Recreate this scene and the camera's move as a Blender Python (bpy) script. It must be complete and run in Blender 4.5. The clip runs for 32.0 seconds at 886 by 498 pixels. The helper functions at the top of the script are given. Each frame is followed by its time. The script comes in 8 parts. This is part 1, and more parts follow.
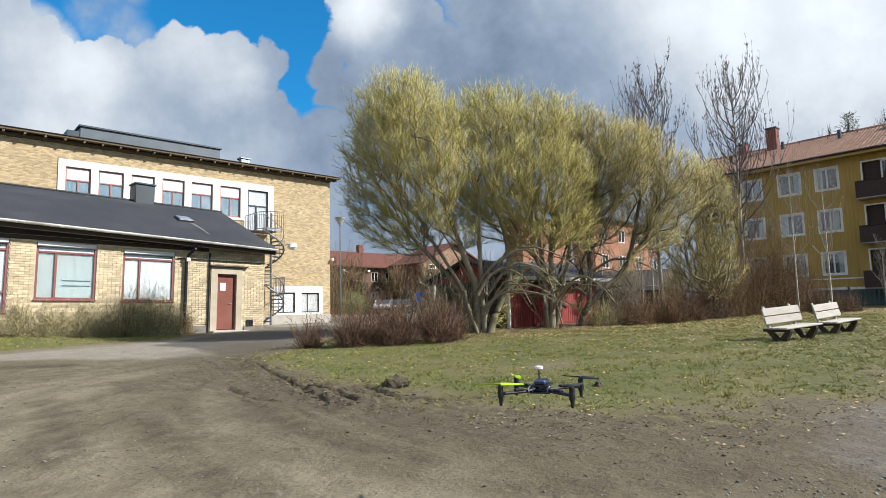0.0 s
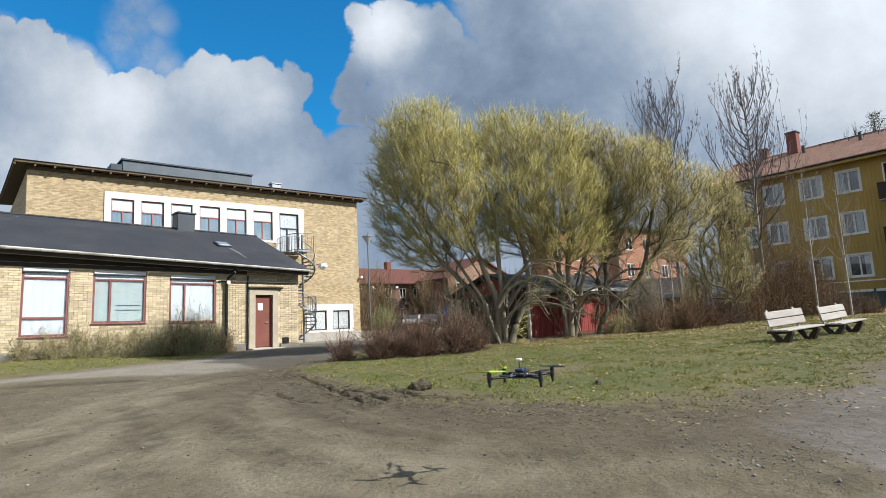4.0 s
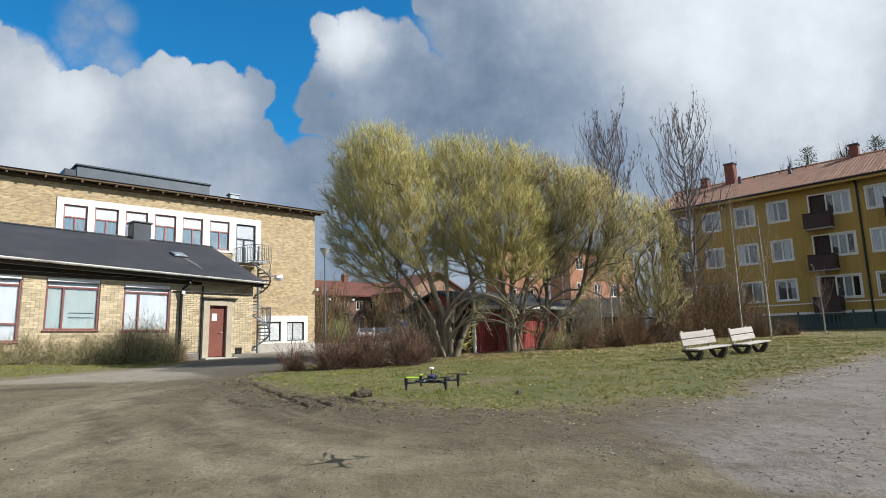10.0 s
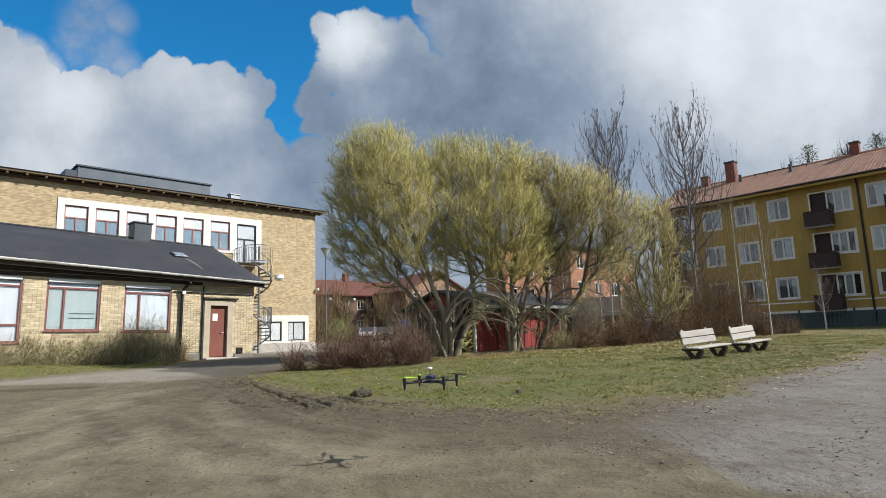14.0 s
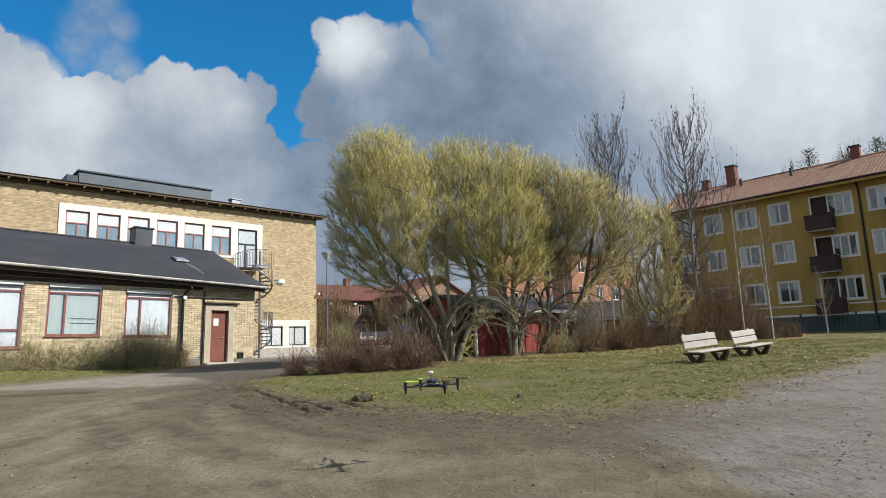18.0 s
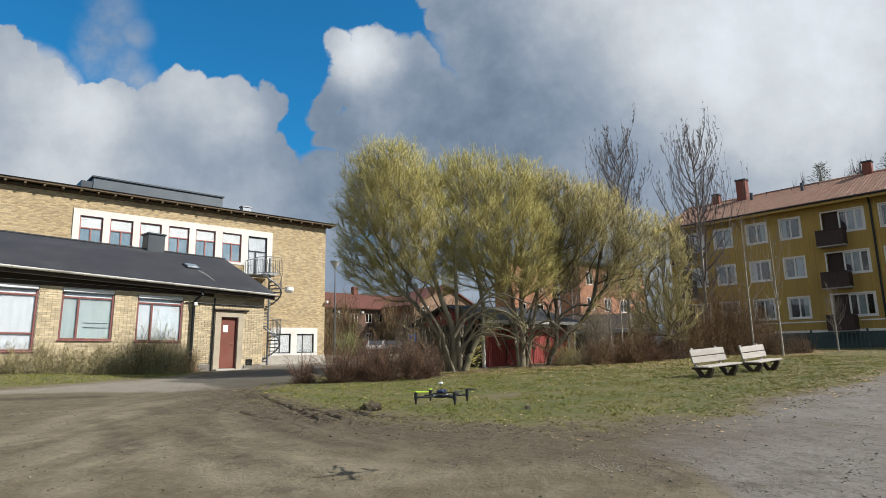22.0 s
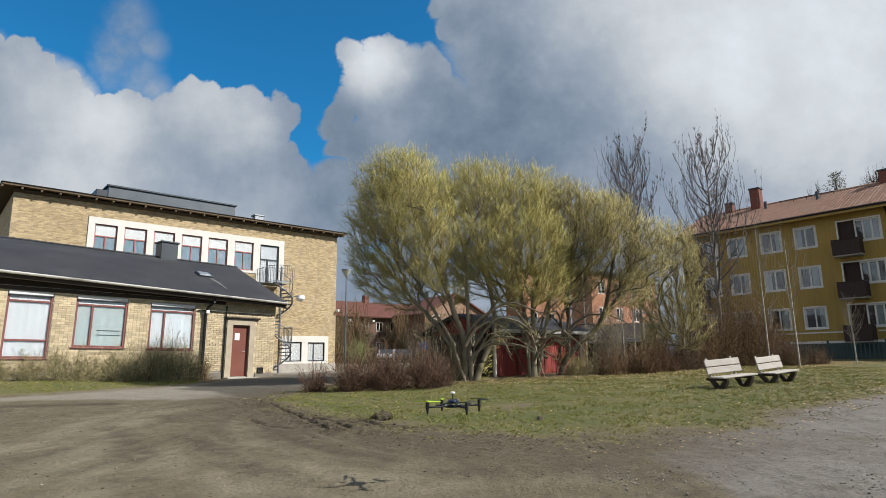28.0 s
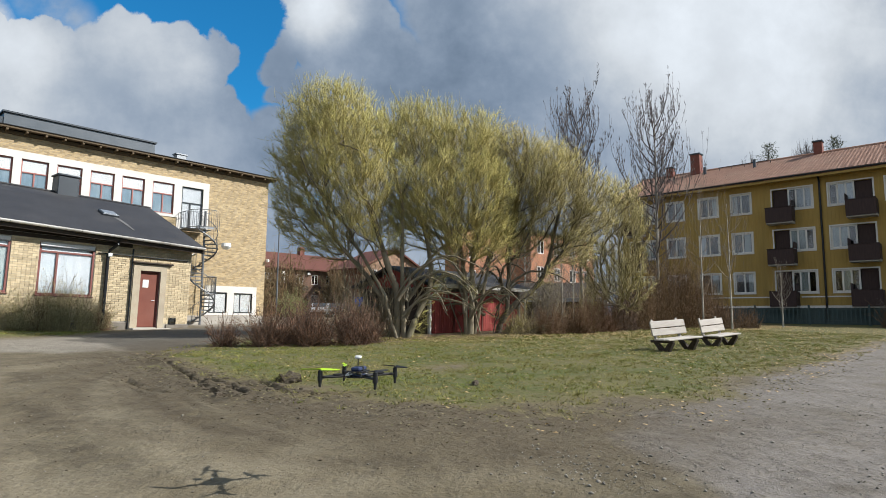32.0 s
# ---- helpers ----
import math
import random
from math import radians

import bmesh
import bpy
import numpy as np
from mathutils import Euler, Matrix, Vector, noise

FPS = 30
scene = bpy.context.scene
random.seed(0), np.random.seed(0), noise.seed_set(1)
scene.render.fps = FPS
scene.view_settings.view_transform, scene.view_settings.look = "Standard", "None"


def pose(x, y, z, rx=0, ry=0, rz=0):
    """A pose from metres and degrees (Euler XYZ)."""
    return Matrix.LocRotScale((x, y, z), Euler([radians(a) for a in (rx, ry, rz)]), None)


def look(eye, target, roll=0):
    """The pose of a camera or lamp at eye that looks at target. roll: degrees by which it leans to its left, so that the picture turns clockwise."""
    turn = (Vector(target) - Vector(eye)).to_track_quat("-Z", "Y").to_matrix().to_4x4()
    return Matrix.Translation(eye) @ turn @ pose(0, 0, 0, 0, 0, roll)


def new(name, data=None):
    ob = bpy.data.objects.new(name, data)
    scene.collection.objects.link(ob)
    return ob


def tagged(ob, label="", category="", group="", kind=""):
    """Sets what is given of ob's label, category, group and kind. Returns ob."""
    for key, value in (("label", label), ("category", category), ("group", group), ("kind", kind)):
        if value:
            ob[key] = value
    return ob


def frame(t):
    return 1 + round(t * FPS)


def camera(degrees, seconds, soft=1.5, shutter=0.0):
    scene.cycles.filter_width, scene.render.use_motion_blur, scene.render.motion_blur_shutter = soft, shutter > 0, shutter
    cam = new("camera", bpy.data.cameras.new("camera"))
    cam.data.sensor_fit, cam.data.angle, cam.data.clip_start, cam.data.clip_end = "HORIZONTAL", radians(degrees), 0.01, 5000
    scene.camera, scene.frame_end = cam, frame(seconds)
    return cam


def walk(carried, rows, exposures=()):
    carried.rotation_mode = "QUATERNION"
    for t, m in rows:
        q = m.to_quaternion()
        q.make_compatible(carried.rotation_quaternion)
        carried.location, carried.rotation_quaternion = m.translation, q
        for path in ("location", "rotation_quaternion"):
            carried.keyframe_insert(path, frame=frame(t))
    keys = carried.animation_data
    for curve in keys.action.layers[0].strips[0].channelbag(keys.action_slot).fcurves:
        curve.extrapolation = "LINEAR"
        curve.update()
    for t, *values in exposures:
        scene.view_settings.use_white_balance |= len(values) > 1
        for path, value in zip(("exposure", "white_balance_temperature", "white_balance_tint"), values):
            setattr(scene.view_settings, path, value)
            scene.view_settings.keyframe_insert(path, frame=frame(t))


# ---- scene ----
cam = camera(74.5, 32.0, 0.85)
# stops by which the clip's camera opens or closes
EXPOSURES = [(0.0, 0.98, 6200, 10), (0.5, 0.90, 6200, 10), (1.2, 0.78, 6150, 10), (3.0, 0.76, 6150, 10), (5.5, 1.05, 6100, 10), (6.3, 0.84, 6100, 10), (7.0, 0.80, 6150, 10),
             (14.0, 0.73, 6200, 10), (22.0, 0.66, 6350, 10), (29.8, 0.60, 6350, 10), (30.6, 0.80, 6300, 10), (31.1, 0.92, 6250, 10), (32.0, 0.75, 6250, 10)]
PATH = [
    (0.0, -0.003, 0.055, 1.317, -42.09, 5.83, 1.38),
    (0.5, 0.041, 0.131, 1.305, -47.93, 9.27, -0.11),
    (1.0, -0.005, 0.120, 1.308, -46.52, 9.76, 0.27),
    (1.5, -0.003, 0.116, 1.307, -46.76, 9.43, 0.27),
    (2.0, -0.002, 0.117, 1.313, -47.70, 10.52, 0.21),
    (2.5, -0.052, 0.116, 1.301, -46.70, 7.70, -2.65),
    (3.0, -0.170, -0.119, 1.246, -36.51, 11.40, -2.19),
    (3.5, -0.369, -0.545, 1.272, -38.00, 9.20, 2.72),
    (5.5, -1.128, -1.703, 1.242, -42.76, 2.92, -0.38),
    (6.0, -1.088, -1.867, 1.256, -44.40, 6.00, 0.00),
    (6.5, -1.106, -1.943, 1.264, -43.42, 7.69, 1.12),
    (7.0, -1.101, -1.979, 1.270, -43.13, 8.11, 2.20),
    (7.5, -1.067, -1.951, 1.270, -43.95, 8.13, 2.24),
    (8.0, -1.097, -1.980, 1.279, -43.65, 8.64, 2.30),
    (8.5, -1.097, -1.981, 1.268, -43.65, 9.11, 2.35),
    (9.0, -1.087, -1.987, 1.262, -43.81, 8.84, 2.15),
    (9.5, -1.107, -1.967, 1.271, -43.41, 8.30, 1.88),
    (10.0, -1.113, -1.963, 1.268, -43.36, 8.48, 1.88),
    (10.5, -1.095, -1.978, 1.275, -43.65, 8.67, 2.18),
    (11.0, -1.085, -1.968, 1.269, -43.80, 8.55, 2.27),
    (11.5, -1.102, -1.984, 1.280, -43.99, 8.48, 2.24),
    (12.0, -1.099, -1.979, 1.278, -43.66, 8.61, 2.10),
    (12.5, -1.101, -1.979, 1.279, -43.59, 8.94, 2.11),
    (13.0, -1.098, -1.999, 1.279, -43.43, 9.08, 2.14),
    (13.5, -1.112, -1.986, 1.280, -43.48, 8.58, 2.16),
    (14.0, -1.098, -1.987, 1.276, -43.24, 8.40, 2.05),
    (14.5, -1.113, -1.978, 1.277, -43.09, 8.81, 2.01),
    (16.5, -1.114, -1.993, 1.274, -42.71, 9.26, 1.96),
    (17.0, -1.121, -2.005, 1.269, -42.97, 9.42, 2.04),
    (17.5, -1.090, -1.992, 1.273, -43.11, 8.96, 2.21),
    (18.0, -1.097, -1.987, 1.269, -43.14, 8.85, 2.15),
    (18.5, -1.119, -1.994, 1.281, -42.91, 8.95, 2.06),
    (19.0, -1.122, -1.993, 1.270, -42.69, 9.58, 2.06),
    (19.5, -1.133, -1.990, 1.273, -42.56, 9.92, 1.79),
    (20.0, -1.154, -2.007, 1.281, -42.36, 9.89, 1.57),
    (20.5, -1.175, -2.003, 1.276, -42.25, 10.32, 1.20),
    (21.0, -1.169, -2.022, 1.272, -42.24, 10.65, 1.28),
    (21.5, -1.158, -2.005, 1.274, -42.24, 10.39, 1.31),
    (22.0, -1.199, -2.048, 1.284, -42.48, 9.81, 1.21),
    (22.5, -1.172, -1.999, 1.279, -42.18, 9.70, 1.10),
    (23.0, -1.170, -2.018, 1.288, -42.09, 10.00, 1.11),
    (23.5, -1.173, -2.010, 1.275, -41.96, 10.43, 1.01),
    (24.0, -1.180, -2.021, 1.285, -42.11, 10.36, 0.96),
    (24.5, -1.180, -1.999, 1.276, -42.16, 10.22, 0.83),
    (25.0, -1.189, -2.027, 1.281, -42.01, 10.26, 0.70),
    (25.5, -1.198, -2.035, 1.285, -41.83, 10.61, 0.77),
    (27.5, -1.199, -2.021, 1.288, -41.83, 10.27, 1.01),
    (28.0, -1.180, -2.011, 1.286, -41.45, 10.69, 0.92),
    (28.5, -1.197, -2.012, 1.276, -41.59, 10.51, 0.97),
    (29.0, -1.180, -2.020, 1.278, -41.60, 10.14, 1.05),
    (29.5, -1.147, -2.007, 1.275, -42.37, 10.23, 1.16),
    (30.0, -1.013, -1.997, 1.262, -45.42, 8.71, 2.43),
    (30.5, -0.819, -1.803, 1.206, -47.28, 2.97, 0.80),
    (31.0, -0.533, -1.548, 1.269, -49.69, 3.63, -0.87),
    (31.5, -0.255, -1.269, 1.280, -46.90, 4.30, 2.53),
    (32.0, 0.072, -0.944, 1.259, -47.50, 6.46, -0.45),
]
walk(cam, [(t, pose(x, y, z, 90 + pitch, roll, yaw)) for t, x, y, z, yaw, pitch, roll in PATH], EXPOSURES)

# ---------------------------------------------------------------- light
SUN_AZ, SUN_EL = -51.0, 37.5
sun_dir = Vector((math.cos(radians(SUN_AZ)) * math.cos(radians(SUN_EL)), math.sin(radians(SUN_AZ)) * math.cos(radians(SUN_EL)), math.sin(radians(SUN_EL))))
sun = new("sun", bpy.data.lights.new("sun", "SUN"))
sun.data.energy, sun.data.angle, sun.data.color = 4.2, radians(0.6), (1.0, 0.955, 0.885)
sun.matrix_world = look((0, 0, 60), Vector((0, 0, 60)) - sun_dir)

world = bpy.data.worlds.new("sky")
scene.world = world
world.use_nodes = True
wt = world.node_tree
wt.nodes.clear()


def wn(kind, **inputs):
    n = wt.nodes.new(kind)
    for k, v in inputs.items():
        key = int(k[1:]) if k[0] == "i" and k[1:].isdigit() else k
        if isinstance(v, bpy.types.NodeSocket):
            wt.links.new(v, n.inputs[key])
        else:
            n.inputs[key].default_value = v
    return n


def wmath(op, a, b=0.0, clamp=False):
    n = wn("ShaderNodeMath", i0=a, i1=b)
    n.operation, n.use_clamp = op, clamp
    return n.outputs[0]


def wvec(op, a, b):
    n = wn("ShaderNodeVectorMath", i0=a, i1=b)
    n.operation = op
    return n.outputs["Value"] if op in ("DOT_PRODUCT", "DISTANCE", "LENGTH") else n.outputs[0]


def wmix(fac, a, b):
    n = wt.nodes.new("ShaderNodeMix")
    n.data_type = "RGBA"
    for sock, v in ((n.inputs[0], fac), (n.inputs[6], a), (n.inputs[7], b)):
        if isinstance(v, bpy.types.NodeSocket):
            wt.links.new(v, sock)
        else:
            sock.default_value = v
    return n.outputs[2]


def wrange(v, lo, hi, a=0.0, b=1.0, smooth=True):
    n = wn("ShaderNodeMapRange", Value=v)
    n.interpolation_type = "SMOOTHSTEP" if smooth else "LINEAR"
    for k, x in zip((1, 2, 3, 4), (lo, hi, a, b)):
        n.inputs[k].default_value = x
    return n.outputs[0]


sky = wt.nodes.new("ShaderNodeTexSky")
sky.sky_type, sky.sun_disc = "NISHITA", False
sky.sun_elevation, sky.sun_rotation = radians(SUN_EL), radians(90 - SUN_AZ)
sky.air_density, sky.dust_density, sky.ozone_density = 1.0, 0.3, 2.0
# the cloud field is laid out on a plane across the way north-east, one unit away
ray_out = wt.nodes.new("ShaderNodeTexCoord").outputs["Generated"]
SKY_F = Vector((0.684, 0.712, 0.1541)).normalized()
SKY_R = Vector((0.7212, -0.6927, 0.0)).normalized()
SKY_U = SKY_R.cross(SKY_F)
ahead = wvec("DOT_PRODUCT", ray_out, tuple(SKY_F))
safe = wmath("MAXIMUM", ahead, 0.05)
su = wmath("DIVIDE", wvec("DOT_PRODUCT", ray_out, tuple(SKY_R)), safe)
sv = wmath("DIVIDE", wvec("DOT_PRODUCT", ray_out, tuple(SKY_U)), safe)
flat = wn("ShaderNodeCombineXYZ", X=su, Y=sv, Z=0.0).outputs[0]


def wnoise(vec, scale, detail, rough=0.55):
    n = wn("ShaderNodeTexNoise", Vector=vec, Scale=scale, Detail=detail, Roughness=rough)
    return n.outputs


puff = wnoise(flat, 9.0, 7.0, 0.58)
shift = wvec("SUBTRACT", puff["Color"], (0.5, 0.5, 0.5))
scaled = wn("ShaderNodeVectorMath", i0=shift)
scaled.operation = "SCALE"
scaled.inputs["Scale"].default_value = 0.075
warped = wvec("ADD", flat, scaled.outputs[0])
# heaps of cloud: across, up, radius
HEAPS_WEST = ((-0.852, 0.411, 0.035), (-0.794, 0.404, 0.035), (-0.778, 0.399, 0.035), (-0.749, 0.369, 0.035), (-0.706, 0.334, 0.035), (-0.680, 0.304, 0.035),
              (-0.627, 0.294, 0.035), (-0.592, 0.303, 0.035), (-0.571, 0.289, 0.035), (-0.519, 0.282, 0.035), (-0.481, 0.309, 0.035), (-0.466, 0.317, 0.035),
              (-0.454, 0.313, 0.035), (-0.421, 0.291, 0.035), (-0.379, 0.287, 0.035), (-0.342, 0.270, 0.035), (-0.315, 0.277, 0.035), (-0.329, 0.249, 0.035),
              (-0.309, 0.199, 0.035), (-0.292, 0.175, 0.035), (-0.800, 0.220, 0.190), (-0.620, 0.160, 0.130), (-0.450, 0.170, 0.140), (-0.340, 0.130, 0.100),
              (-0.290, 0.050, 0.120), (-0.970, 0.240, 0.240), (-0.720, 0.310, 0.050), (-0.500, 0.240, 0.090), (-0.370, 0.220, 0.070))
HEAPS_EAST = ((-0.208, 0.216, 0.028), (-0.222, 0.254, 0.028), (-0.214, 0.275, 0.028), (-0.201, 0.303, 0.028), (-0.185, 0.333, 0.028), (-0.187, 0.386, 0.028),
              (-0.177, 0.364, 0.028), (-0.142, 0.379, 0.028), (-0.122, 0.386, 0.028), (-0.106, 0.365, 0.028), (-0.056, 0.365, 0.028), (-0.014, 0.414, 0.028),
              (-0.025, 0.450, 0.028), (-0.019, 0.492, 0.028), (-0.003, 0.560, 0.028), (-0.150, 0.300, 0.055), (-0.155, 0.340, 0.035), (-0.170, 0.220, 0.050),
              (-0.060, 0.265, 0.100), (0.125, 0.400, 0.155), (-0.200, 0.110, 0.085), (0.020, 0.140, 0.200), (0.320, 0.260, 0.360), (0.620, 0.240, 0.340),
              (0.250, 0.530, 0.240), (1.050, 0.300, 0.500), (0.600, 0.750, 0.350), (-0.095, 0.345, 0.050), (-0.060, 0.345, 0.045))


def heap(heaps):
    best = None
    for cx, cy, r in heaps:
        d = wvec("DISTANCE", warped, (cx, cy, 0.0))
        inside = wmath("SUBTRACT", 1.0, wmath("DIVIDE", d, r))
        best = inside if best is None else wmath("MAXIMUM", best, inside)
    return best


west, east = heap(HEAPS_WEST), heap(HEAPS_EAST)
cover_w, cover_e = wrange(west, -0.06, 0.12), wrange(east, -0.10, 0.18)
wisp = None
for wx, wy, wr in ((-0.60, 0.40, 0.075), (-0.575, 0.36, 0.07), (-0.625, 0.375, 0.06), (-0.545, 0.33, 0.055), (-0.585, 0.45, 0.065), (-0.55, 0.41, 0.05), (-0.53, 0.30, 0.05)):
    w = wrange(wvec("DISTANCE", warped, (wx, wy, 0.0)), wr, 0.0)
    wisp = w if wisp is None else wmath("MAXIMUM", wisp, w)
wisp = wmath("MULTIPLY", wisp, wrange(puff["Fac"], 0.30, 0.62, 0.25, 0.85))
cover = wmath("MAXIMUM", wmath("MAXIMUM", cover_w, cover_e), wisp)
broken = wrange(wnoise(ray_out, 2.2, 6.0)["Fac"], 0.36, 0.50)
front = wrange(ahead, 0.25, 0.5)
low_haze = wrange(sv, 0.13, -0.02)
cover = wmath("MAXIMUM", cover, low_haze)
cover = wmath("ADD", wmath("MULTIPLY", cover, front), wmath("MULTIPLY", broken, wmath("SUBTRACT", 1.0, front)), True)


def glow(x, y, r):
    return wrange(wvec("DISTANCE", warped, (x, y, 0.0)), r, 0.0)


billow = wrange(wnoise(flat, 5.0, 6.0, 0.6)["Fac"], 0.3, 0.75)
light = wmath("ADD", 0.21, wmath("MULTIPLY", billow, 0.10))
for x, y, r, k in ((0.60, 0.36, 0.42, 0.24), (-0.45, 0.29, 0.13, 0.09), (-0.74, 0.34, 0.16, 0.10), (-0.15, 0.36, 0.10, 0.24), (-0.62, 0.28, 0.10, 0.08), (-0.36, 0.26, 0.08, 0.08), (0.30, 0.42, 0.30, 0.10), (-0.62, 0.20, 0.2, 0.05), (-0.72, 0.12, 0.34, 0.09), (-0.35, 0.10, 0.22, 0.04),
                   (0.05, 0.28, 0.22, -0.05), (-0.22, 0.13, 0.20, -0.08), (0.12, 0.13, 0.30, -0.05)):
    light = wmath("ADD", light, wmath("MULTIPLY", glow(x, y, r), k))
light = wmath("ADD", wmath("MAXIMUM", light, 0.12), wmath("MULTIPLY", wmath("SUBTRACT", 1.0, front), 0.09))
cloud_col = wmix(wrange(light, 0.14, 0.42), (0.60, 0.80, 1.08, 1), (0.97, 1.02, 1.06, 1))
cloud_rgb = wn("ShaderNodeVectorMath", i0=cloud_col)
cloud_rgb.operation = "SCALE"
wt.links.new(light, cloud_rgb.inputs["Scale"])
blue = wn("ShaderNodeVectorMath", i0=sky.outputs[0])
blue.operation = "SCALE"
blue.inputs["Scale"].default_value = 0.12
ground_glow = wrange(wvec("DOT_PRODUCT", ray_out, (0, 0, 1)), -0.02, 0.02)
deep = wvec("MULTIPLY", blue.outputs[0], (0.11, 0.57, 0.77))
above = wmix(cover, deep, cloud_rgb.outputs[0])
full = wmix(ground_glow, (0.08, 0.075, 0.065, 1), above)
bg = wn("ShaderNodeBackground", Color=full, Strength=1.0)
wt.links.new(bg.outputs[0], wt.nodes.new("ShaderNodeOutputWorld").inputs[0])

# ---------------------------------------------------------------- materials
def material(name, a, b=None, scale=4.0, rough=0.8, bump=0.0, metal=0.0, fine=40.0, stretch=(1, 1, 1), island=0.0, objects=0.0, spec=0.3, c=None, cscale=0.6, camount=0.5):
    """Two-scale varied surface: colours a and b by a broad noise, a fine grain over it, c as large stains."""
    m = bpy.data.materials.new(name)
    m.use_nodes = True
    t = m.node_tree
    p = t.nodes["Principled BSDF"]
    p.inputs["Roughness"].default_value, p.inputs["Metallic"].default_value = rough, metal
    p.inputs["Specular IOR Level"].default_value = spec
    co = t.nodes.new("ShaderNodeTexCoord").outputs["Object"]
    mp = t.nodes.new("ShaderNodeMapping")
    mp.inputs["Scale"].default_value = stretch
    t.links.new(co, mp.inputs[0])

    def nz(s, d):
        n = t.nodes.new("ShaderNodeTexNoise")
        n.inputs["Scale"].default_value, n.inputs["Detail"].default_value = s, d
        t.links.new(mp.outputs[0], n.inputs["Vector"])
        return n.outputs["Fac"]

    def ramp(v, lo, hi):
        n = t.nodes.new("ShaderNodeMapRange")
        n.inputs[1].default_value, n.inputs[2].default_value = lo, hi
        t.links.new(v, n.inputs[0])
        return n.outputs[0]

    def mix(f, x, y, mode="MIX"):
        n = t.nodes.new("ShaderNodeMix")
        n.data_type, n.blend_type = "RGBA", mode
        for s, v in ((n.inputs[0], f), (n.inputs[6], x), (n.inputs[7], y)):
            if isinstance(v, bpy.types.NodeSocket):
                t.links.new(v, s)
            else:
                s.default_value = v if isinstance(v, float) else (*v, 1)
        return n.outputs[2]
    b = b or tuple(x * 0.75 for x in a)
    col = mix(ramp(nz(scale, 5), 0.35, 0.65), a, b)
    grain = ramp(nz(fine, 4), 0.3, 0.7)
    col = mix(0.25, col, mix(grain, tuple(x * 0.6 for x in a), tuple(min(1, x * 1.35) for x in a)))
    if c:
        col = mix(ramp(nz(cscale, 4), 0.5, 0.72), col, mix(camount, col, c))
    if island or objects:
        g = t.nodes.new("ShaderNodeNewGeometry").outputs["Random Per Island"] if island else t.nodes.new("ShaderNodeObjectInfo").outputs["Random"]
        k = island or objects
        n = t.nodes.new("ShaderNodeMapRange")
        n.inputs[3].default_value, n.inputs[4].default_value = 1 - k, 1 + k
        t.links.new(g, n.inputs[0])
        h = t.nodes.new("ShaderNodeHueSaturation")
        t.links.new(n.outputs[0], h.inputs["Value"])
        t.links.new(col, h.inputs["Color"])
        col = h.outputs[0]
    t.links.new(col, p.inputs["Base Color"])
    rr = t.nodes.new("ShaderNodeMapRange")
    rr.inputs[3].default_value, rr.inputs[4].default_value = max(0.02, rough - 0.12), min(1, rough + 0.1)
    t.links.new(grain, rr.inputs[0])
    t.links.new(rr.outputs[0], p.inputs["Roughness"])
    if bump:
        bn = t.nodes.new("ShaderNodeBump")
        bn.inputs["Strength"].default_value, bn.inputs["Distance"].default_value = 0.6, bump
        t.links.new(grain, bn.inputs["Height"])
        t.links.new(bn.outputs[0], p.inputs["Normal"])
    return m


def brick_material(name, face, dark, pale, mortar, axis="x", bump=0.006):
    """Running-bond brickwork, bricks 250 by 77 mm with recessed joints, on a wall along x or y."""
    m = material(name, face, dark, 3.0, 0.85, 0.0, c=pale, cscale=0.35, camount=0.35)
    t = m.node_tree
    p = t.nodes["Principled BSDF"]
    co = t.nodes.new("ShaderNodeTexCoord").outputs["Object"]
    sp = t.nodes.new("ShaderNodeSeparateXYZ")
    t.links.new(co, sp.inputs[0])
    cb = t.nodes.new("ShaderNodeCombineXYZ")
    t.links.new(sp.outputs["X" if axis == "x" else "Y"], cb.inputs[0])
    t.links.new(sp.outputs["Z"], cb.inputs[1])
    br = t.nodes.new("ShaderNodeTexBrick")
    br.inputs["Scale"].default_value, br.inputs["Brick Width"].default_value, br.inputs["Row Height"].default_value = 1.0, 0.25, 0.077
    br.inputs["Mortar Size"].default_value, br.inputs["Mortar Smooth"].default_value, br.inputs["Bias"].default_value = 0.006, 0.2, 0.0
    br.inputs["Color1"].default_value, br.inputs["Color2"].default_value, br.inputs["Mortar"].default_value = (0.70, 0.67, 0.62, 1), (1.24, 1.20, 1.11, 1), (1, 1, 1, 1)
    t.links.new(cb.outputs[0], br.inputs["Vector"])
    old = p.inputs["Base Color"].links[0].from_socket
    mul = t.nodes.new("ShaderNodeMix")
    mul.data_type, mul.blend_type = "RGBA", "MULTIPLY"
    mul.inputs[0].default_value = 1.0
    t.links.new(old, mul.inputs[6])
    t.links.new(br.outputs["Color"], mul.inputs[7])
    mo = t.nodes.new("ShaderNodeMix")
    mo.data_type = "RGBA"
    t.links.new(br.outputs["Fac"], mo.inputs[0])
    t.links.new(mul.outputs[2], mo.inputs[6])
    mo.inputs[7].default_value = (*mortar, 1)
    t.links.new(mo.outputs[2], p.inputs["Base Color"])
    bn = t.nodes.new("ShaderNodeBump")
    bn.invert = True
    bn.inputs["Strength"].default_value, bn.inputs["Distance"].default_value = 0.8, bump
    t.links.new(br.outputs["Fac"], bn.inputs["Height"])
    t.links.new(bn.outputs[0], p.inputs["Normal"])
    return m


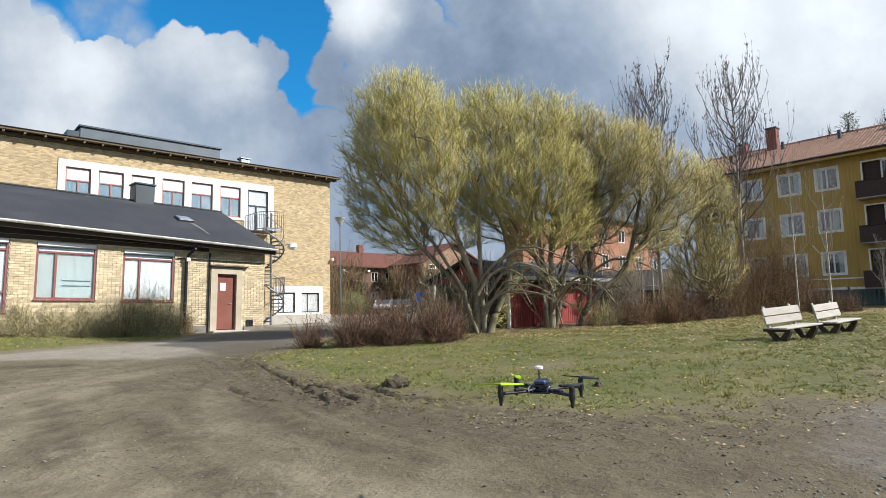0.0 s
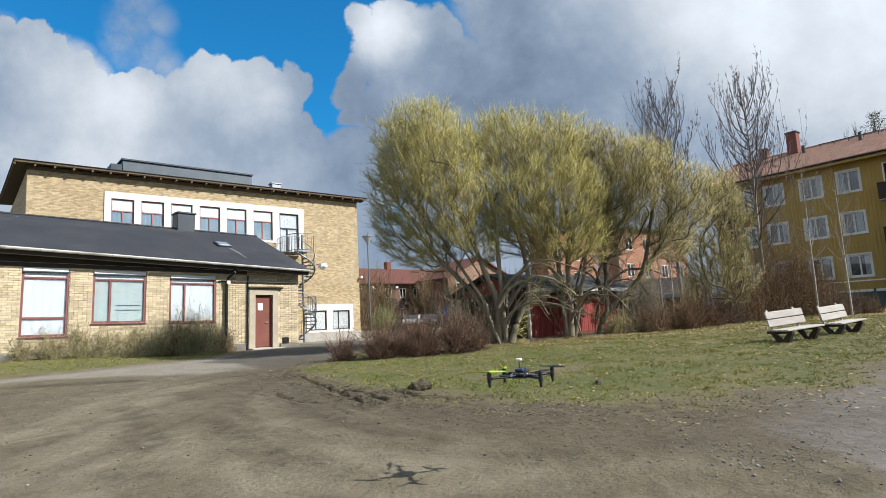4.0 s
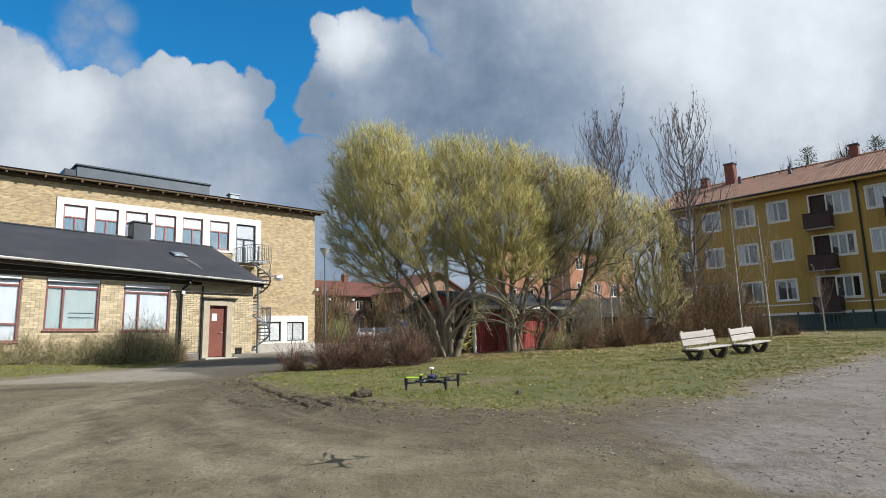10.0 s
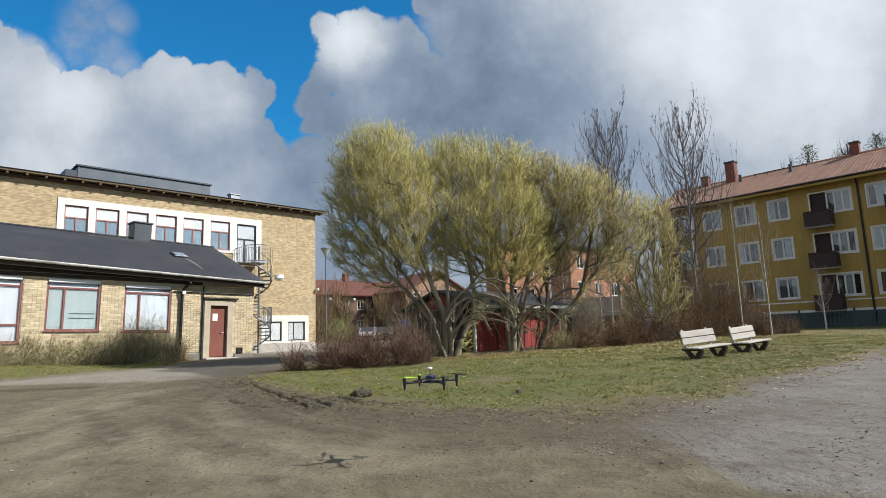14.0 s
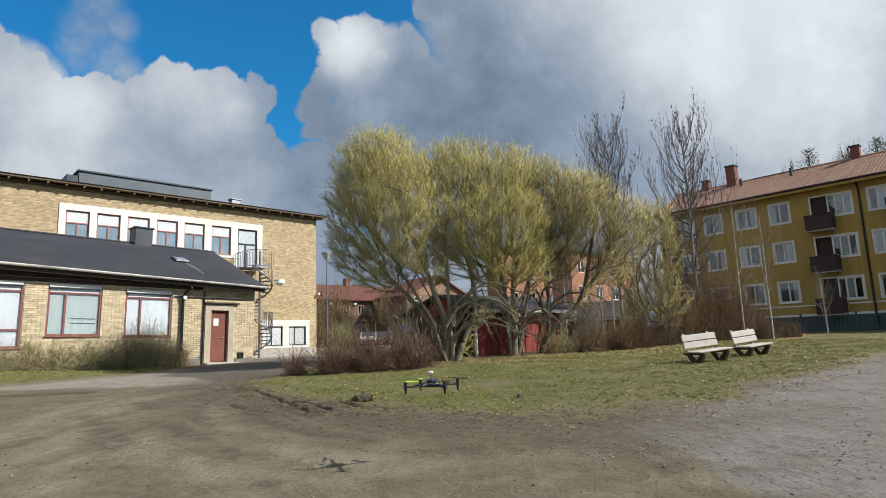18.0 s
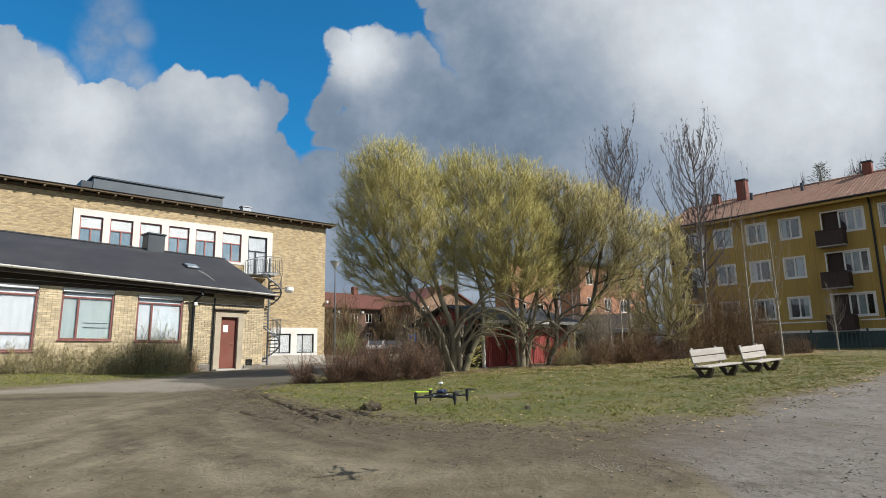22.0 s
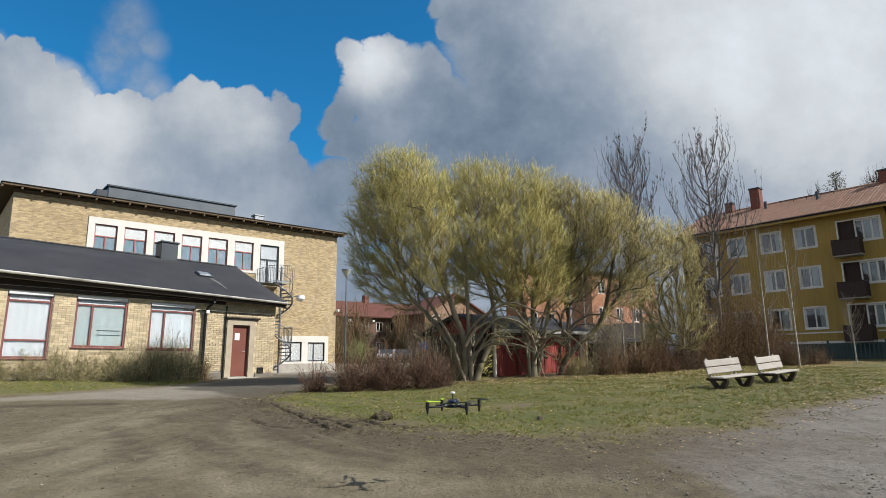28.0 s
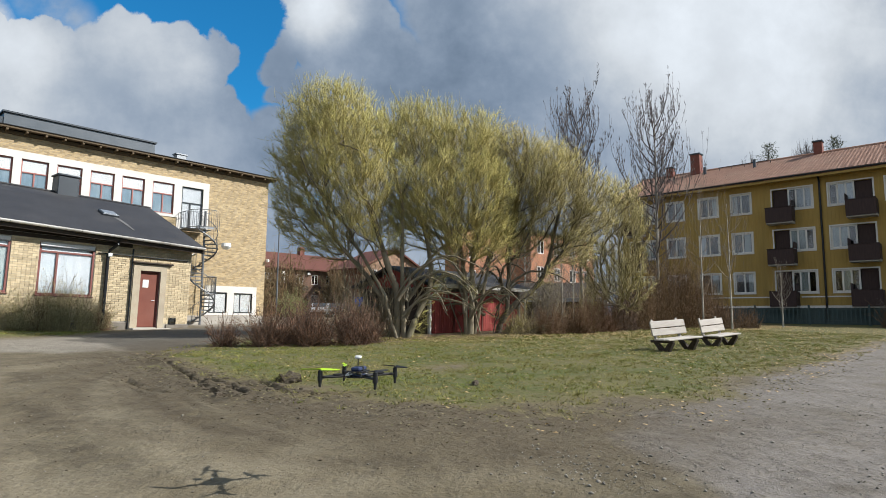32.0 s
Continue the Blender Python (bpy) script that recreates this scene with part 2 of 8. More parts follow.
def glass_material(name, tint=(0.93, 0.95, 0.96), ior=1.7):
    m = bpy.data.materials.new(name)
    m.use_nodes = True
    t = m.node_tree
    t.nodes.clear()
    out, mx = t.nodes.new("ShaderNodeOutputMaterial"), t.nodes.new("ShaderNodeMixShader")
    tr, gl, fr = t.nodes.new("ShaderNodeBsdfTransparent"), t.nodes.new("ShaderNodeBsdfGlossy"), t.nodes.new("ShaderNodeFresnel")
    tr.inputs[0].default_value, gl.inputs["Roughness"].default_value, fr.inputs["IOR"].default_value = (*tint, 1), 0.03, ior + 0.25
    t.links.new(fr.outputs[0], mx.inputs[0])
    t.links.new(tr.outputs[0], mx.inputs[1])
    t.links.new(gl.outputs[0], mx.inputs[2])
    t.links.new(mx.outputs[0], out.inputs[0])
    return m


M = dict(
    brick_low=brick_material("yellow_brick_annex", (0.512, 0.428, 0.284), (0.440, 0.352, 0.220), (0.528, 0.456, 0.328), (0.416, 0.376, 0.312)),
    brick_one=material("yellow_brick_single", (0.544, 0.452, 0.300), (0.448, 0.356, 0.220), 9.0, 0.85, 0.002, objects=0.22),
    brick_isle=material("yellow_brick_rows", (0.544, 0.452, 0.300), (0.448, 0.356, 0.220), 9.0, 0.85, 0.002, island=0.22),
    mortar=material("lime_mortar", (0.432, 0.392, 0.328), (0.376, 0.336, 0.280), 6.0, 0.95, 0.004),
    brick_big=brick_material("yellow_brick_school", (0.456, 0.360, 0.220), (0.376, 0.288, 0.164), (0.496, 0.408, 0.272), (0.376, 0.328, 0.256)),
    brick_side=brick_material("yellow_brick_school_end", (0.456, 0.360, 0.220), (0.376, 0.288, 0.164), (0.496, 0.408, 0.272), (0.376, 0.328, 0.256), "y"),
    brick_red=brick_material("red_brown_brick", (0.15, 0.085, 0.058), (0.11, 0.06, 0.043), (0.18, 0.11, 0.08), (0.17, 0.14, 0.12)),
    brick_red_side=brick_material("red_brown_brick_end", (0.23, 0.10, 0.06), (0.16, 0.07, 0.045), (0.28, 0.15, 0.10), (0.25, 0.2, 0.17), "y"),
    brick_orange=brick_material("orange_brick", (0.37, 0.175, 0.10), (0.29, 0.13, 0.075), (0.40, 0.23, 0.15), (0.31, 0.22, 0.17)),
    brick_orange_side=brick_material("orange_brick_end", (0.37, 0.175, 0.10), (0.29, 0.13, 0.075), (0.40, 0.23, 0.15), (0.31, 0.22, 0.17), "y"),
    plinth=material("grey_rendered_plinth", (0.20, 0.18, 0.15), (0.14, 0.12, 0.10), 3.0, 0.9, 0.004, c=(0.09, 0.08, 0.06)),
    concrete=material("pale_concrete", (0.42, 0.39, 0.34), (0.34, 0.31, 0.27), 2.5, 0.9, 0.003, c=(0.22, 0.2, 0.17)),
    surround=material("pale_yellow_door_surround", (0.435, 0.374, 0.278), (0.374, 0.313, 0.226), 2.5, 0.9, 0.003, c=(0.313, 0.270, 0.209)),
    white=material("white_paint", (0.679, 0.661, 0.618), (0.626, 0.600, 0.548), 1.5, 0.6, 0.0008, c=(0.479, 0.435, 0.374), camount=0.35),
    white_wood=material("weathered_white_boards", (0.425, 0.391, 0.348), (0.348, 0.315, 0.281), 2.0, 0.75, 0.0015, stretch=(1, 8, 8), c=(0.281, 0.246, 0.204), cscale=2.2, camount=0.55, objects=0.06),
    felt=material("dark_roofing_felt", (0.040, 0.040, 0.043), (0.028, 0.028, 0.031), 0.8, 0.75, 0.003, fine=120, c=(0.075, 0.072, 0.07), cscale=0.5, camount=0.5),
    felt_worn=material("pale_worn_felt_streak", (0.143, 0.140, 0.135), (0.090, 0.090, 0.090), 3.0, 0.85, 0.002, fine=60),
    sheet=material("dark_grey_sheet_metal", (0.075, 0.085, 0.095), (0.06, 0.066, 0.075), 1.2, 0.45, 0.0006, 0.6),
    screen_sheet=material("blue_grey_sheet_metal", (0.115, 0.13, 0.145), (0.09, 0.105, 0.12), 1.2, 0.5, 0.0006, 0.3),
    sheet_pale=material("pale_grey_sheet_metal", (0.33, 0.35, 0.37), (0.28, 0.3, 0.32), 1.2, 0.45, 0.0006, 0.5),
    gutter=material("worn_white_gutter", (0.800, 0.781, 0.741), (0.700, 0.670, 0.620), 3.0, 0.5, 0.001, c=(0.160, 0.130, 0.110), cscale=1.1, camount=0.7),
    dark_wood=material("dark_brown_soffit_boards", (0.055, 0.042, 0.032), (0.035, 0.027, 0.021), 2.0, 0.8, 0.002, stretch=(1, 6, 6)),
    fascia=material("brown_eaves_boards", (0.13, 0.095, 0.055), (0.09, 0.065, 0.04), 2.0, 0.8, 0.002, stretch=(1, 6, 6)),
    brown_frame=material("red_brown_window_paint", (0.218, 0.086, 0.076), (0.168, 0.066, 0.057), 3.0, 0.5, 0.0008),
    pink_frame=material("faded_pink_red_window_paint", (0.36, 0.15, 0.13), (0.30, 0.12, 0.10), 3.0, 0.55, 0.0008),
    door=material("red_brown_door_paint", (0.19, 0.065, 0.045), (0.15, 0.05, 0.036), 2.0, 0.5, 0.0008, c=(0.24, 0.12, 0.09), camount=0.4),
    dark_frame=material("dark_metal_frame", (0.05, 0.06, 0.065), (0.04, 0.045, 0.05), 3.0, 0.45, 0.0),
    curtain=material("white_curtain_cloth", (0.627, 0.643, 0.658), (0.566, 0.581, 0.604), 1.4, 0.9, 0.003, stretch=(6, 6, 1)),
    curtain_grey=material("grey_curtain_cloth", (0.421, 0.459, 0.436), (0.367, 0.406, 0.390), 1.2, 0.9, 0.003, stretch=(6, 6, 1)),
    curtain_blue=material("pale_blue_window_film", (0.199, 0.284, 0.345), (0.138, 0.221, 0.284), 0.9, 0.5, 0.0, c=(0.383, 0.444, 0.474), cscale=0.7, camount=0.6),
    blind=material("white_roller_blind", (0.696, 0.696, 0.687), (0.652, 0.652, 0.644), 2.0, 0.7),
    glass=glass_material("window_glass"),
    # inner walls and floors: the rooms' indoor shade is put into this near-black colour
    dark_in=material("room_shade", (0.05, 0.05, 0.055), (0.035, 0.035, 0.04), 0.8, 0.9),
    galv=material("galvanised_steel", (0.20, 0.21, 0.22), (0.15, 0.16, 0.17), 4.0, 0.5, 0.0005, 0.7),
    screen_wood=material("weathered_brown_planks", (0.20, 0.145, 0.085), (0.145, 0.105, 0.065), 3.0, 0.8, 0.002, stretch=(6, 6, 0.5), objects=0.15),
    black_metal=material("dark_painted_metal", (0.022, 0.024, 0.026), (0.015, 0.016, 0.018), 4.0, 0.45, 0.0004, 0.2),
    ochre=material("ochre_board_cladding", (0.40, 0.268, 0.075), (0.34, 0.224, 0.06), 1.2, 0.75, 0.002, stretch=(6, 6, 0.6), c=(0.25, 0.18, 0.06), cscale=0.25, camount=0.4, island=0.05),
    brick_tan=brick_material("tan_brown_brick", (0.29, 0.18, 0.12), (0.23, 0.14, 0.095), (0.33, 0.23, 0.17), (0.27, 0.21, 0.17)),
    tile=material("red_clay_roof_tiles", (0.360, 0.206, 0.145), (0.297, 0.167, 0.115), 1.6, 0.85, 0.004, c=(0.378, 0.265, 0.190), cscale=0.4, camount=0.45, island=0.12),
    tile_red=material("brick_red_roof_tiles", (0.13, 0.05, 0.036), (0.10, 0.04, 0.03), 1.2, 0.85, 0.004, island=0.12),
    chimney=material("red_chimney_brick", (0.20, 0.075, 0.055), (0.145, 0.055, 0.042), 5.0, 0.85, 0.004),
    balcony=material("black_brown_balcony_boards", (0.051, 0.030, 0.026), (0.035, 0.021, 0.019), 2.0, 0.7, 0.001, stretch=(6, 6, 1)),
    plinth_green=material("dark_green_plinth", (0.060, 0.085, 0.082), (0.045, 0.065, 0.064), 1.5, 0.85, 0.002),
    red_board=material("falu_red_boards", (0.30, 0.058, 0.048), (0.23, 0.045, 0.038), 2.5, 0.85, 0.002, stretch=(8, 8, 1), c=(0.30, 0.09, 0.075), cscale=1.5, camount=0.4, objects=0.12),
    bark=material("willow_bark", (0.253, 0.212, 0.147), (0.131, 0.111, 0.077), 3.5, 0.9, 0.012, stretch=(1, 1, 0.35), fine=18, c=(0.131, 0.136, 0.058), cscale=1.2, camount=0.45),
    twig=material("olive_willow_twigs", (0.412, 0.351, 0.116), (0.335, 0.281, 0.094), 0.7, 0.75, 0.0, island=0.32, c=(0.180, 0.138, 0.055), cscale=0.45, camount=0.5),
    shoot=material("olive_brown_willow_shoots", (0.272, 0.229, 0.096), (0.183, 0.151, 0.065), 0.8, 0.8, 0.0, island=0.35),
    bud=material("yellow_green_willow_buds", (0.378, 0.341, 0.101), (0.329, 0.294, 0.085), 0.8, 0.7, 0.0, island=0.28),
    # darker copy of the willow bark, with the leaning limb's shade in its colour
    bark_shade=material("shaded_willow_bark", (0.125, 0.105, 0.075), (0.07, 0.058, 0.042), 3.5, 0.9, 0.012, stretch=(1, 1, 0.35), fine=18),
    bark_dark=material("dark_grey_bark", (0.085, 0.07, 0.058), (0.05, 0.042, 0.036), 5.0, 0.9, 0.006),
    twig_dark=material("grey_brown_twigs", (0.118, 0.098, 0.09), (0.085, 0.07, 0.064), 1.0, 0.85, 0.0, island=0.25),
    twig_grey=material("grey_birch_twigs", (0.24, 0.205, 0.165), (0.17, 0.14, 0.11), 1.0, 0.85, 0.0, island=0.25),
    birch=material("white_birch_bark", (0.468, 0.439, 0.380), (0.351, 0.323, 0.274), 6.0, 0.75, 0.003, stretch=(1, 1, 3), c=(0.047, 0.039, 0.034), cscale=5.0, camount=0.8),
    bush_brown=material("red_brown_shrub_twigs", (0.115, 0.075, 0.052), (0.075, 0.048, 0.036), 1.5, 0.85, 0.0, island=0.35),
    bush_umber=material("umber_thicket_twigs", (0.166, 0.104, 0.052), (0.110, 0.068, 0.033), 1.5, 0.85, 0.0, island=0.4),
    bark_grey=material("pale_grey_aspen_bark", (0.306, 0.281, 0.238), (0.187, 0.170, 0.140), 4.0, 0.85, 0.003, stretch=(1, 1, 0.5)),
    bush_russet=material("russet_shrub_twigs", (0.181, 0.097, 0.055), (0.122, 0.066, 0.038), 1.5, 0.85, 0.0, island=0.4),
    bush_scrub=material("pale_green_scrub_leaves", (0.24, 0.25, 0.10), (0.18, 0.19, 0.075), 1.5, 0.8, 0.0, island=0.3),
    bush_bronze=material("bronze_olive_far_twigs", (0.21, 0.165, 0.085), (0.14, 0.108, 0.055), 1.5, 0.85, 0.0, island=0.35),
    bush_pale=material("straw_coloured_shrub_twigs", (0.282, 0.230, 0.135), (0.203, 0.157, 0.090), 1.5, 0.85, 0.0, island=0.35),
    bush_olive=material("olive_brown_shrub_twigs", (0.359, 0.312, 0.169), (0.265, 0.226, 0.119), 1.2, 0.85, 0.0, island=0.4),
    bush_green=material("early_leaves", (0.15, 0.18, 0.04), (0.11, 0.13, 0.03), 1.5, 0.7, 0.0, island=0.3),
    needles=material("dark_pine_needles", (0.11, 0.125, 0.085), (0.08, 0.092, 0.06), 1.0, 0.8, 0.0, island=0.3),
    grass=material("short_spring_grass", (0.165, 0.193, 0.036), (0.275, 0.225, 0.072), 2.2, 0.75, 0.0, island=0.4, c=(0.33, 0.28, 0.13), cscale=1.6, camount=0.6),
    litter=material("dry_fallen_leaves", (0.50, 0.37, 0.18), (0.34, 0.22, 0.10), 3.0, 0.8, 0.0, island=0.45),
    stone=material("pale_pebbles", (0.254, 0.234, 0.197), (0.164, 0.148, 0.123), 6.0, 0.85, 0.001, island=0.4),
    straw=material("dead_grass_straw", (0.20, 0.172, 0.09), (0.13, 0.115, 0.055), 4.0, 0.85, 0.0, island=0.5),
    crumb=material("dark_soil_crumbs", (0.125, 0.101, 0.067), (0.09, 0.072, 0.048), 6.0, 0.95, 0.001, island=0.4),
    soil=material("dark_wet_soil", (0.078, 0.062, 0.043), (0.05, 0.04, 0.028), 9.0, 0.9, 0.012, fine=30, island=0.25),
    lime=material("lime_green_plastic", (0.45, 0.70, 0.02), (0.40, 0.64, 0.02), 3.0, 0.35),
    white_plastic=material("white_plastic", (0.80, 0.80, 0.77), (0.74, 0.74, 0.71), 3.0, 0.35),
    carbon=material("black_carbon_fibre", (0.015, 0.015, 0.017), (0.010, 0.010, 0.012), 30.0, 0.4, 0.0),
    blue_tape=material("dark_blue_battery_wrap", (0.035, 0.05, 0.11), (0.025, 0.035, 0.08), 6.0, 0.4),
    car_white=material("white_car_paint", (0.385, 0.391, 0.396), (0.363, 0.369, 0.374), 1.0, 0.25),
    car_blue=material("dark_blue_car_paint", (0.025, 0.04, 0.09), (0.02, 0.033, 0.075), 1.0, 0.25),
    rubber=material("black_rubber", (0.02, 0.02, 0.02), (0.014, 0.014, 0.014), 5.0, 0.8),
    sign_blue=material("blue_sign_face", (0.02, 0.10, 0.42), (0.02, 0.09, 0.38), 3.0, 0.4),
    lamp_glass=material("milky_lamp_cover", (0.45, 0.48, 0.46), (0.38, 0.41, 0.4), 3.0, 0.3),
)

# ---------------------------------------------------------------- mesh helpers
class Mesh:
    """Collects vertices and faces; off is taken from every point when the mesh is made."""

    def __init__(self, off=(0, 0, 0)):
        self.v, self.f, self.off = [], [], Vector(off)

    def add(self, pts, faces):
        n = len(self.v)
        self.v += [tuple(Vector(p) - self.off) for p in pts]
        self.f += [tuple(n + i for i in f) for f in faces]
        return self

    def box(self, a, b, c=0.0, m=None):
        """A box from corner to corner, its edges chamfered by c, turned and moved by m."""
        lo, hi = [min(a[i], b[i]) for i in range(3)], [max(a[i], b[i]) for i in range(3)]
        c = min(c, *[(hi[i] - lo[i]) * 0.45 for i in range(3)])
        if c <= 0:
            p = [(x, y, z) for x in (lo[0], hi[0]) for y in (lo[1], hi[1]) for z in (lo[2], hi[2])]
            f = [(0, 1, 3, 2), (4, 6, 7, 5), (0, 4, 5, 1), (2, 3, 7, 6), (0, 2, 6, 4), (1, 5, 7, 3)]
        else:
            p, ix = [], {}
            for sx in (0, 1):
                for sy in (0, 1):
                    for sz in (0, 1):
                        s = (sx, sy, sz)
                        for ax in range(3):
                            q = [(lo[i], hi[i])[s[i]] for i in range(3)]
                            for i in range(3):
                                if i != ax:
                                    q[i] += c if s[i] == 0 else -c
                            ix[(s, ax)] = len(p)
                            p.append(tuple(q))
            f = []
            for ax in range(3):
                o = [i for i in range(3) if i != ax]
                for side in (0, 1):
                    ring = []
                    for u, w in ((0, 0), (1, 0), (1, 1), (0, 1)):
                        s = [0, 0, 0]
                        s[ax], s[o[0]], s[o[1]] = side, u, w
                        ring.append(ix[(tuple(s), ax)])
                    f.append(tuple(ring))
                for u in (0, 1):
                    for w in (0, 1):
                        s0, s1 = [0, 0, 0], [0, 0, 0]
                        s0[ax], s1[ax] = 0, 1
                        s0[o[0]] = s1[o[0]] = u
                        s0[o[1]] = s1[o[1]] = w
                        s0, s1 = tuple(s0), tuple(s1)
                        f.append((ix[(s0, o[0])], ix[(s1, o[0])], ix[(s1, o[1])], ix[(s0, o[1])]))
            for sx in (0, 1):
                for sy in (0, 1):
                    for sz in (0, 1):
                        f.append(tuple(ix[((sx, sy, sz), k)] for k in range(3)))
        if m is not None:
            p = [m @ Vector(q) for q in p]
        return self.add(p, f)

    def tube(self, pts, radii, n=8, caps=True):
        pts = [Vector(p) for p in pts]
        rings, up = [], Vector((0, 0, 1))
        for i, p in enumerate(pts):
            d = (pts[min(i + 1, len(pts) - 1)] - pts[max(i - 1, 0)]).normalized()
            s = d.cross(up if abs(d.z) < 0.95 else Vector((1, 0, 0))).normalized()
            w = d.cross(s)
            r = radii[i] if isinstance(radii, (list, tuple)) else radii
            rings.append([p + s * (r * math.cos(k * math.tau / n)) + w * (r * math.sin(k * math.tau / n)) for k in range(n)])
        f = [(i * n + k, i * n + (k + 1) % n, (i + 1) * n + (k + 1) % n, (i + 1) * n + k) for i in range(len(pts) - 1) for k in range(n)]
        if caps:
            f += [tuple(range(n)), tuple(range((len(pts) - 1) * n, len(pts) * n))]
        return self.add([q for r in rings for q in r], f)

    def prism(self, poly, lo, hi, axis="x"):
        """A polygon in the other two axes, drawn out along axis from lo to hi."""
        put = {"x": lambda t, a, b: (t, a, b), "y": lambda t, a, b: (a, t, b), "z": lambda t, a, b: (a, b, t)}[axis]
        n = len(poly)
        pts = [put(lo, *q) for q in poly] + [put(hi, *q) for q in poly]
        return self.add(pts, [tuple(range(n)), tuple(range(n, 2 * n))] + [(i, (i + 1) % n, n + (i + 1) % n, n + i) for i in range(n)])

    def wall(self, axis, at, thick, u0, u1, z0, z1, holes):
        """A wall along axis with through openings (u0, u1, z0, z1), from at to at + thick across."""
        us = sorted({u0, u1, *[x for h in holes for x in h[:2] if u0 < x < u1]})
        zs = sorted({z0, z1, *[x for h in holes for x in h[2:] if z0 < x < z1]})
        solid = lambda i, j: 0 <= i < len(us) - 1 and 0 <= j < len(zs) - 1 and not any(h[0] <= (us[i] + us[i + 1]) / 2 <= h[1] and h[2] <= (zs[j] + zs[j + 1]) / 2 <= h[3] for h in holes)
        q = (lambda u, d, z: (u, at + d, z)) if axis == "x" else (lambda u, d, z: (at + d, u, z))
        for i in range(len(us) - 1):
            for j in range(len(zs) - 1):
                if not solid(i, j):
                    continue
                a, b, c, d = us[i], us[i + 1], zs[j], zs[j + 1]
                for w in (0, thick):
                    self.add([q(a, w, c), q(b, w, c), q(b, w, d), q(a, w, d)], [(0, 1, 2, 3)])
                for ok, (p1, p2) in ((solid(i - 1, j), ((a, c), (a, d))), (solid(i + 1, j), ((b, c), (b, d))), (solid(i, j - 1), ((a, c), (b, c))), (solid(i, j + 1), ((a, d), (b, d)))):
                    if not ok:
                        self.add([q(p1[0], 0, p1[1]), q(p2[0], 0, p2[1]), q(p2[0], thick, p2[1]), q(p1[0], thick, p1[1])], [(0, 1, 2, 3)])
        return self

    def make(self, name):
        me = bpy.data.meshes.new(name)
        me.from_pydata(self.v, [], self.f)
        bm = bmesh.new()
        bm.from_mesh(me)
        bmesh.ops.recalc_face_normals(bm, faces=bm.faces)
        bm.to_mesh(me)
        bm.free()
        return me


def mesh_np(name, verts, faces):
    """A mesh from arrays: verts (n, 3), faces (m, k)."""
    verts, faces = np.ascontiguousarray(verts, dtype=np.float32), np.ascontiguousarray(faces, dtype=np.int32)
    me = bpy.data.meshes.new(name)
    me.vertices.add(len(verts))
    me.vertices.foreach_set("co", verts.ravel())
    m, k = faces.shape
    me.loops.add(m * k)
    me.loops.foreach_set("vertex_index", faces.ravel())
    me.polygons.add(m)
    me.polygons.foreach_set("loop_start", np.arange(0, m * k, k, dtype=np.int32))
    me.polygons.foreach_set("loop_total", np.full(m, k, dtype=np.int32))
    me.update(calc_edges=True)
    return me


def thing(name, at, label, category, group="", kind="", turn=0.0):
    ob = new(name)
    ob.empty_display_size = 0.2
    ob.matrix_world = pose(*at, 0, 0, turn)
    return tagged(ob, label, category, group, kind)


def part(name, mesh, mat, parent=None, label="", smooth=False):
    """Links a mesh as one object under a thing or a part."""
    me = mesh if isinstance(mesh, bpy.types.Mesh) else mesh.make(name)
    if mat is not None:
        me.materials.append(mat)
    if smooth:
        me.polygons.foreach_set("use_smooth", [True] * len(me.polygons))
    ob = new(name, me)
    ob.parent = parent
    return tagged(ob, label)


def share(name, me, parent, m):
    """Another object on a mesh that is already made."""
    ob = new(name, me)
    ob.parent = parent
    ob.matrix_basis = m
    return ob


# ---------------------------------------------------------------- ground
def smooth01(v):
    v = np.clip(v, 0, 1)
    return v * v * (3 - 2 * v)


def wave(x, y, s, seed=0.0):
    """A cheap smooth noise in -1..1 from a few turned sines."""
    x, y = np.asarray(x) / s + seed, np.asarray(y) / s - 1.7 * seed
    return (np.sin(1.9 * x + 1.3 * np.sin(1.1 * y + seed)) + np.sin(2.3 * y + 1.7 * np.sin(0.9 * x)) + np.sin(1.3 * x + 1.6 * y + 2 * np.sin(0.7 * x - 0.8 * y)) + 0.6 * np.sin(3.7 * x - 2.9 * y)) / 3.6


def inside_by(x, y, poly):
    """How far inside (+) or outside (-) of a polygon the points lie."""
    x, y = np.asarray(x, float), np.asarray(y, float)
    best, odd = np.full(x.shape, 1e9), np.zeros(x.shape, bool)
    for (x0, y0), (x1, y1) in zip(poly, poly[1:] + poly[:1]):
        dx, dy = x1 - x0, y1 - y0
        t = np.clip(((x - x0) * dx + (y - y0) * dy) / (dx * dx + dy * dy), 0, 1)
        best = np.minimum(best, np.hypot(x - x0 - t * dx, y - y0 - t * dy))
        if y0 != y1:
            odd ^= ((y0 > y) != (y1 > y)) & (x < dx * (y - y0) / dy + x0)
    return np.where(odd, best, -best)


def along(x, y, line):
    best = np.full(np.asarray(x).shape, 1e9)
    for (x0, y0), (x1, y1) in zip(line, line[1:]):
        dx, dy = x1 - x0, y1 - y0
        t = np.clip(((x - x0) * dx + (y - y0) * dy) / (dx * dx + dy * dy), 0, 1)
        best = np.minimum(best, np.hypot(x - x0 - t * dx, y - y0 - t * dy))
    return best


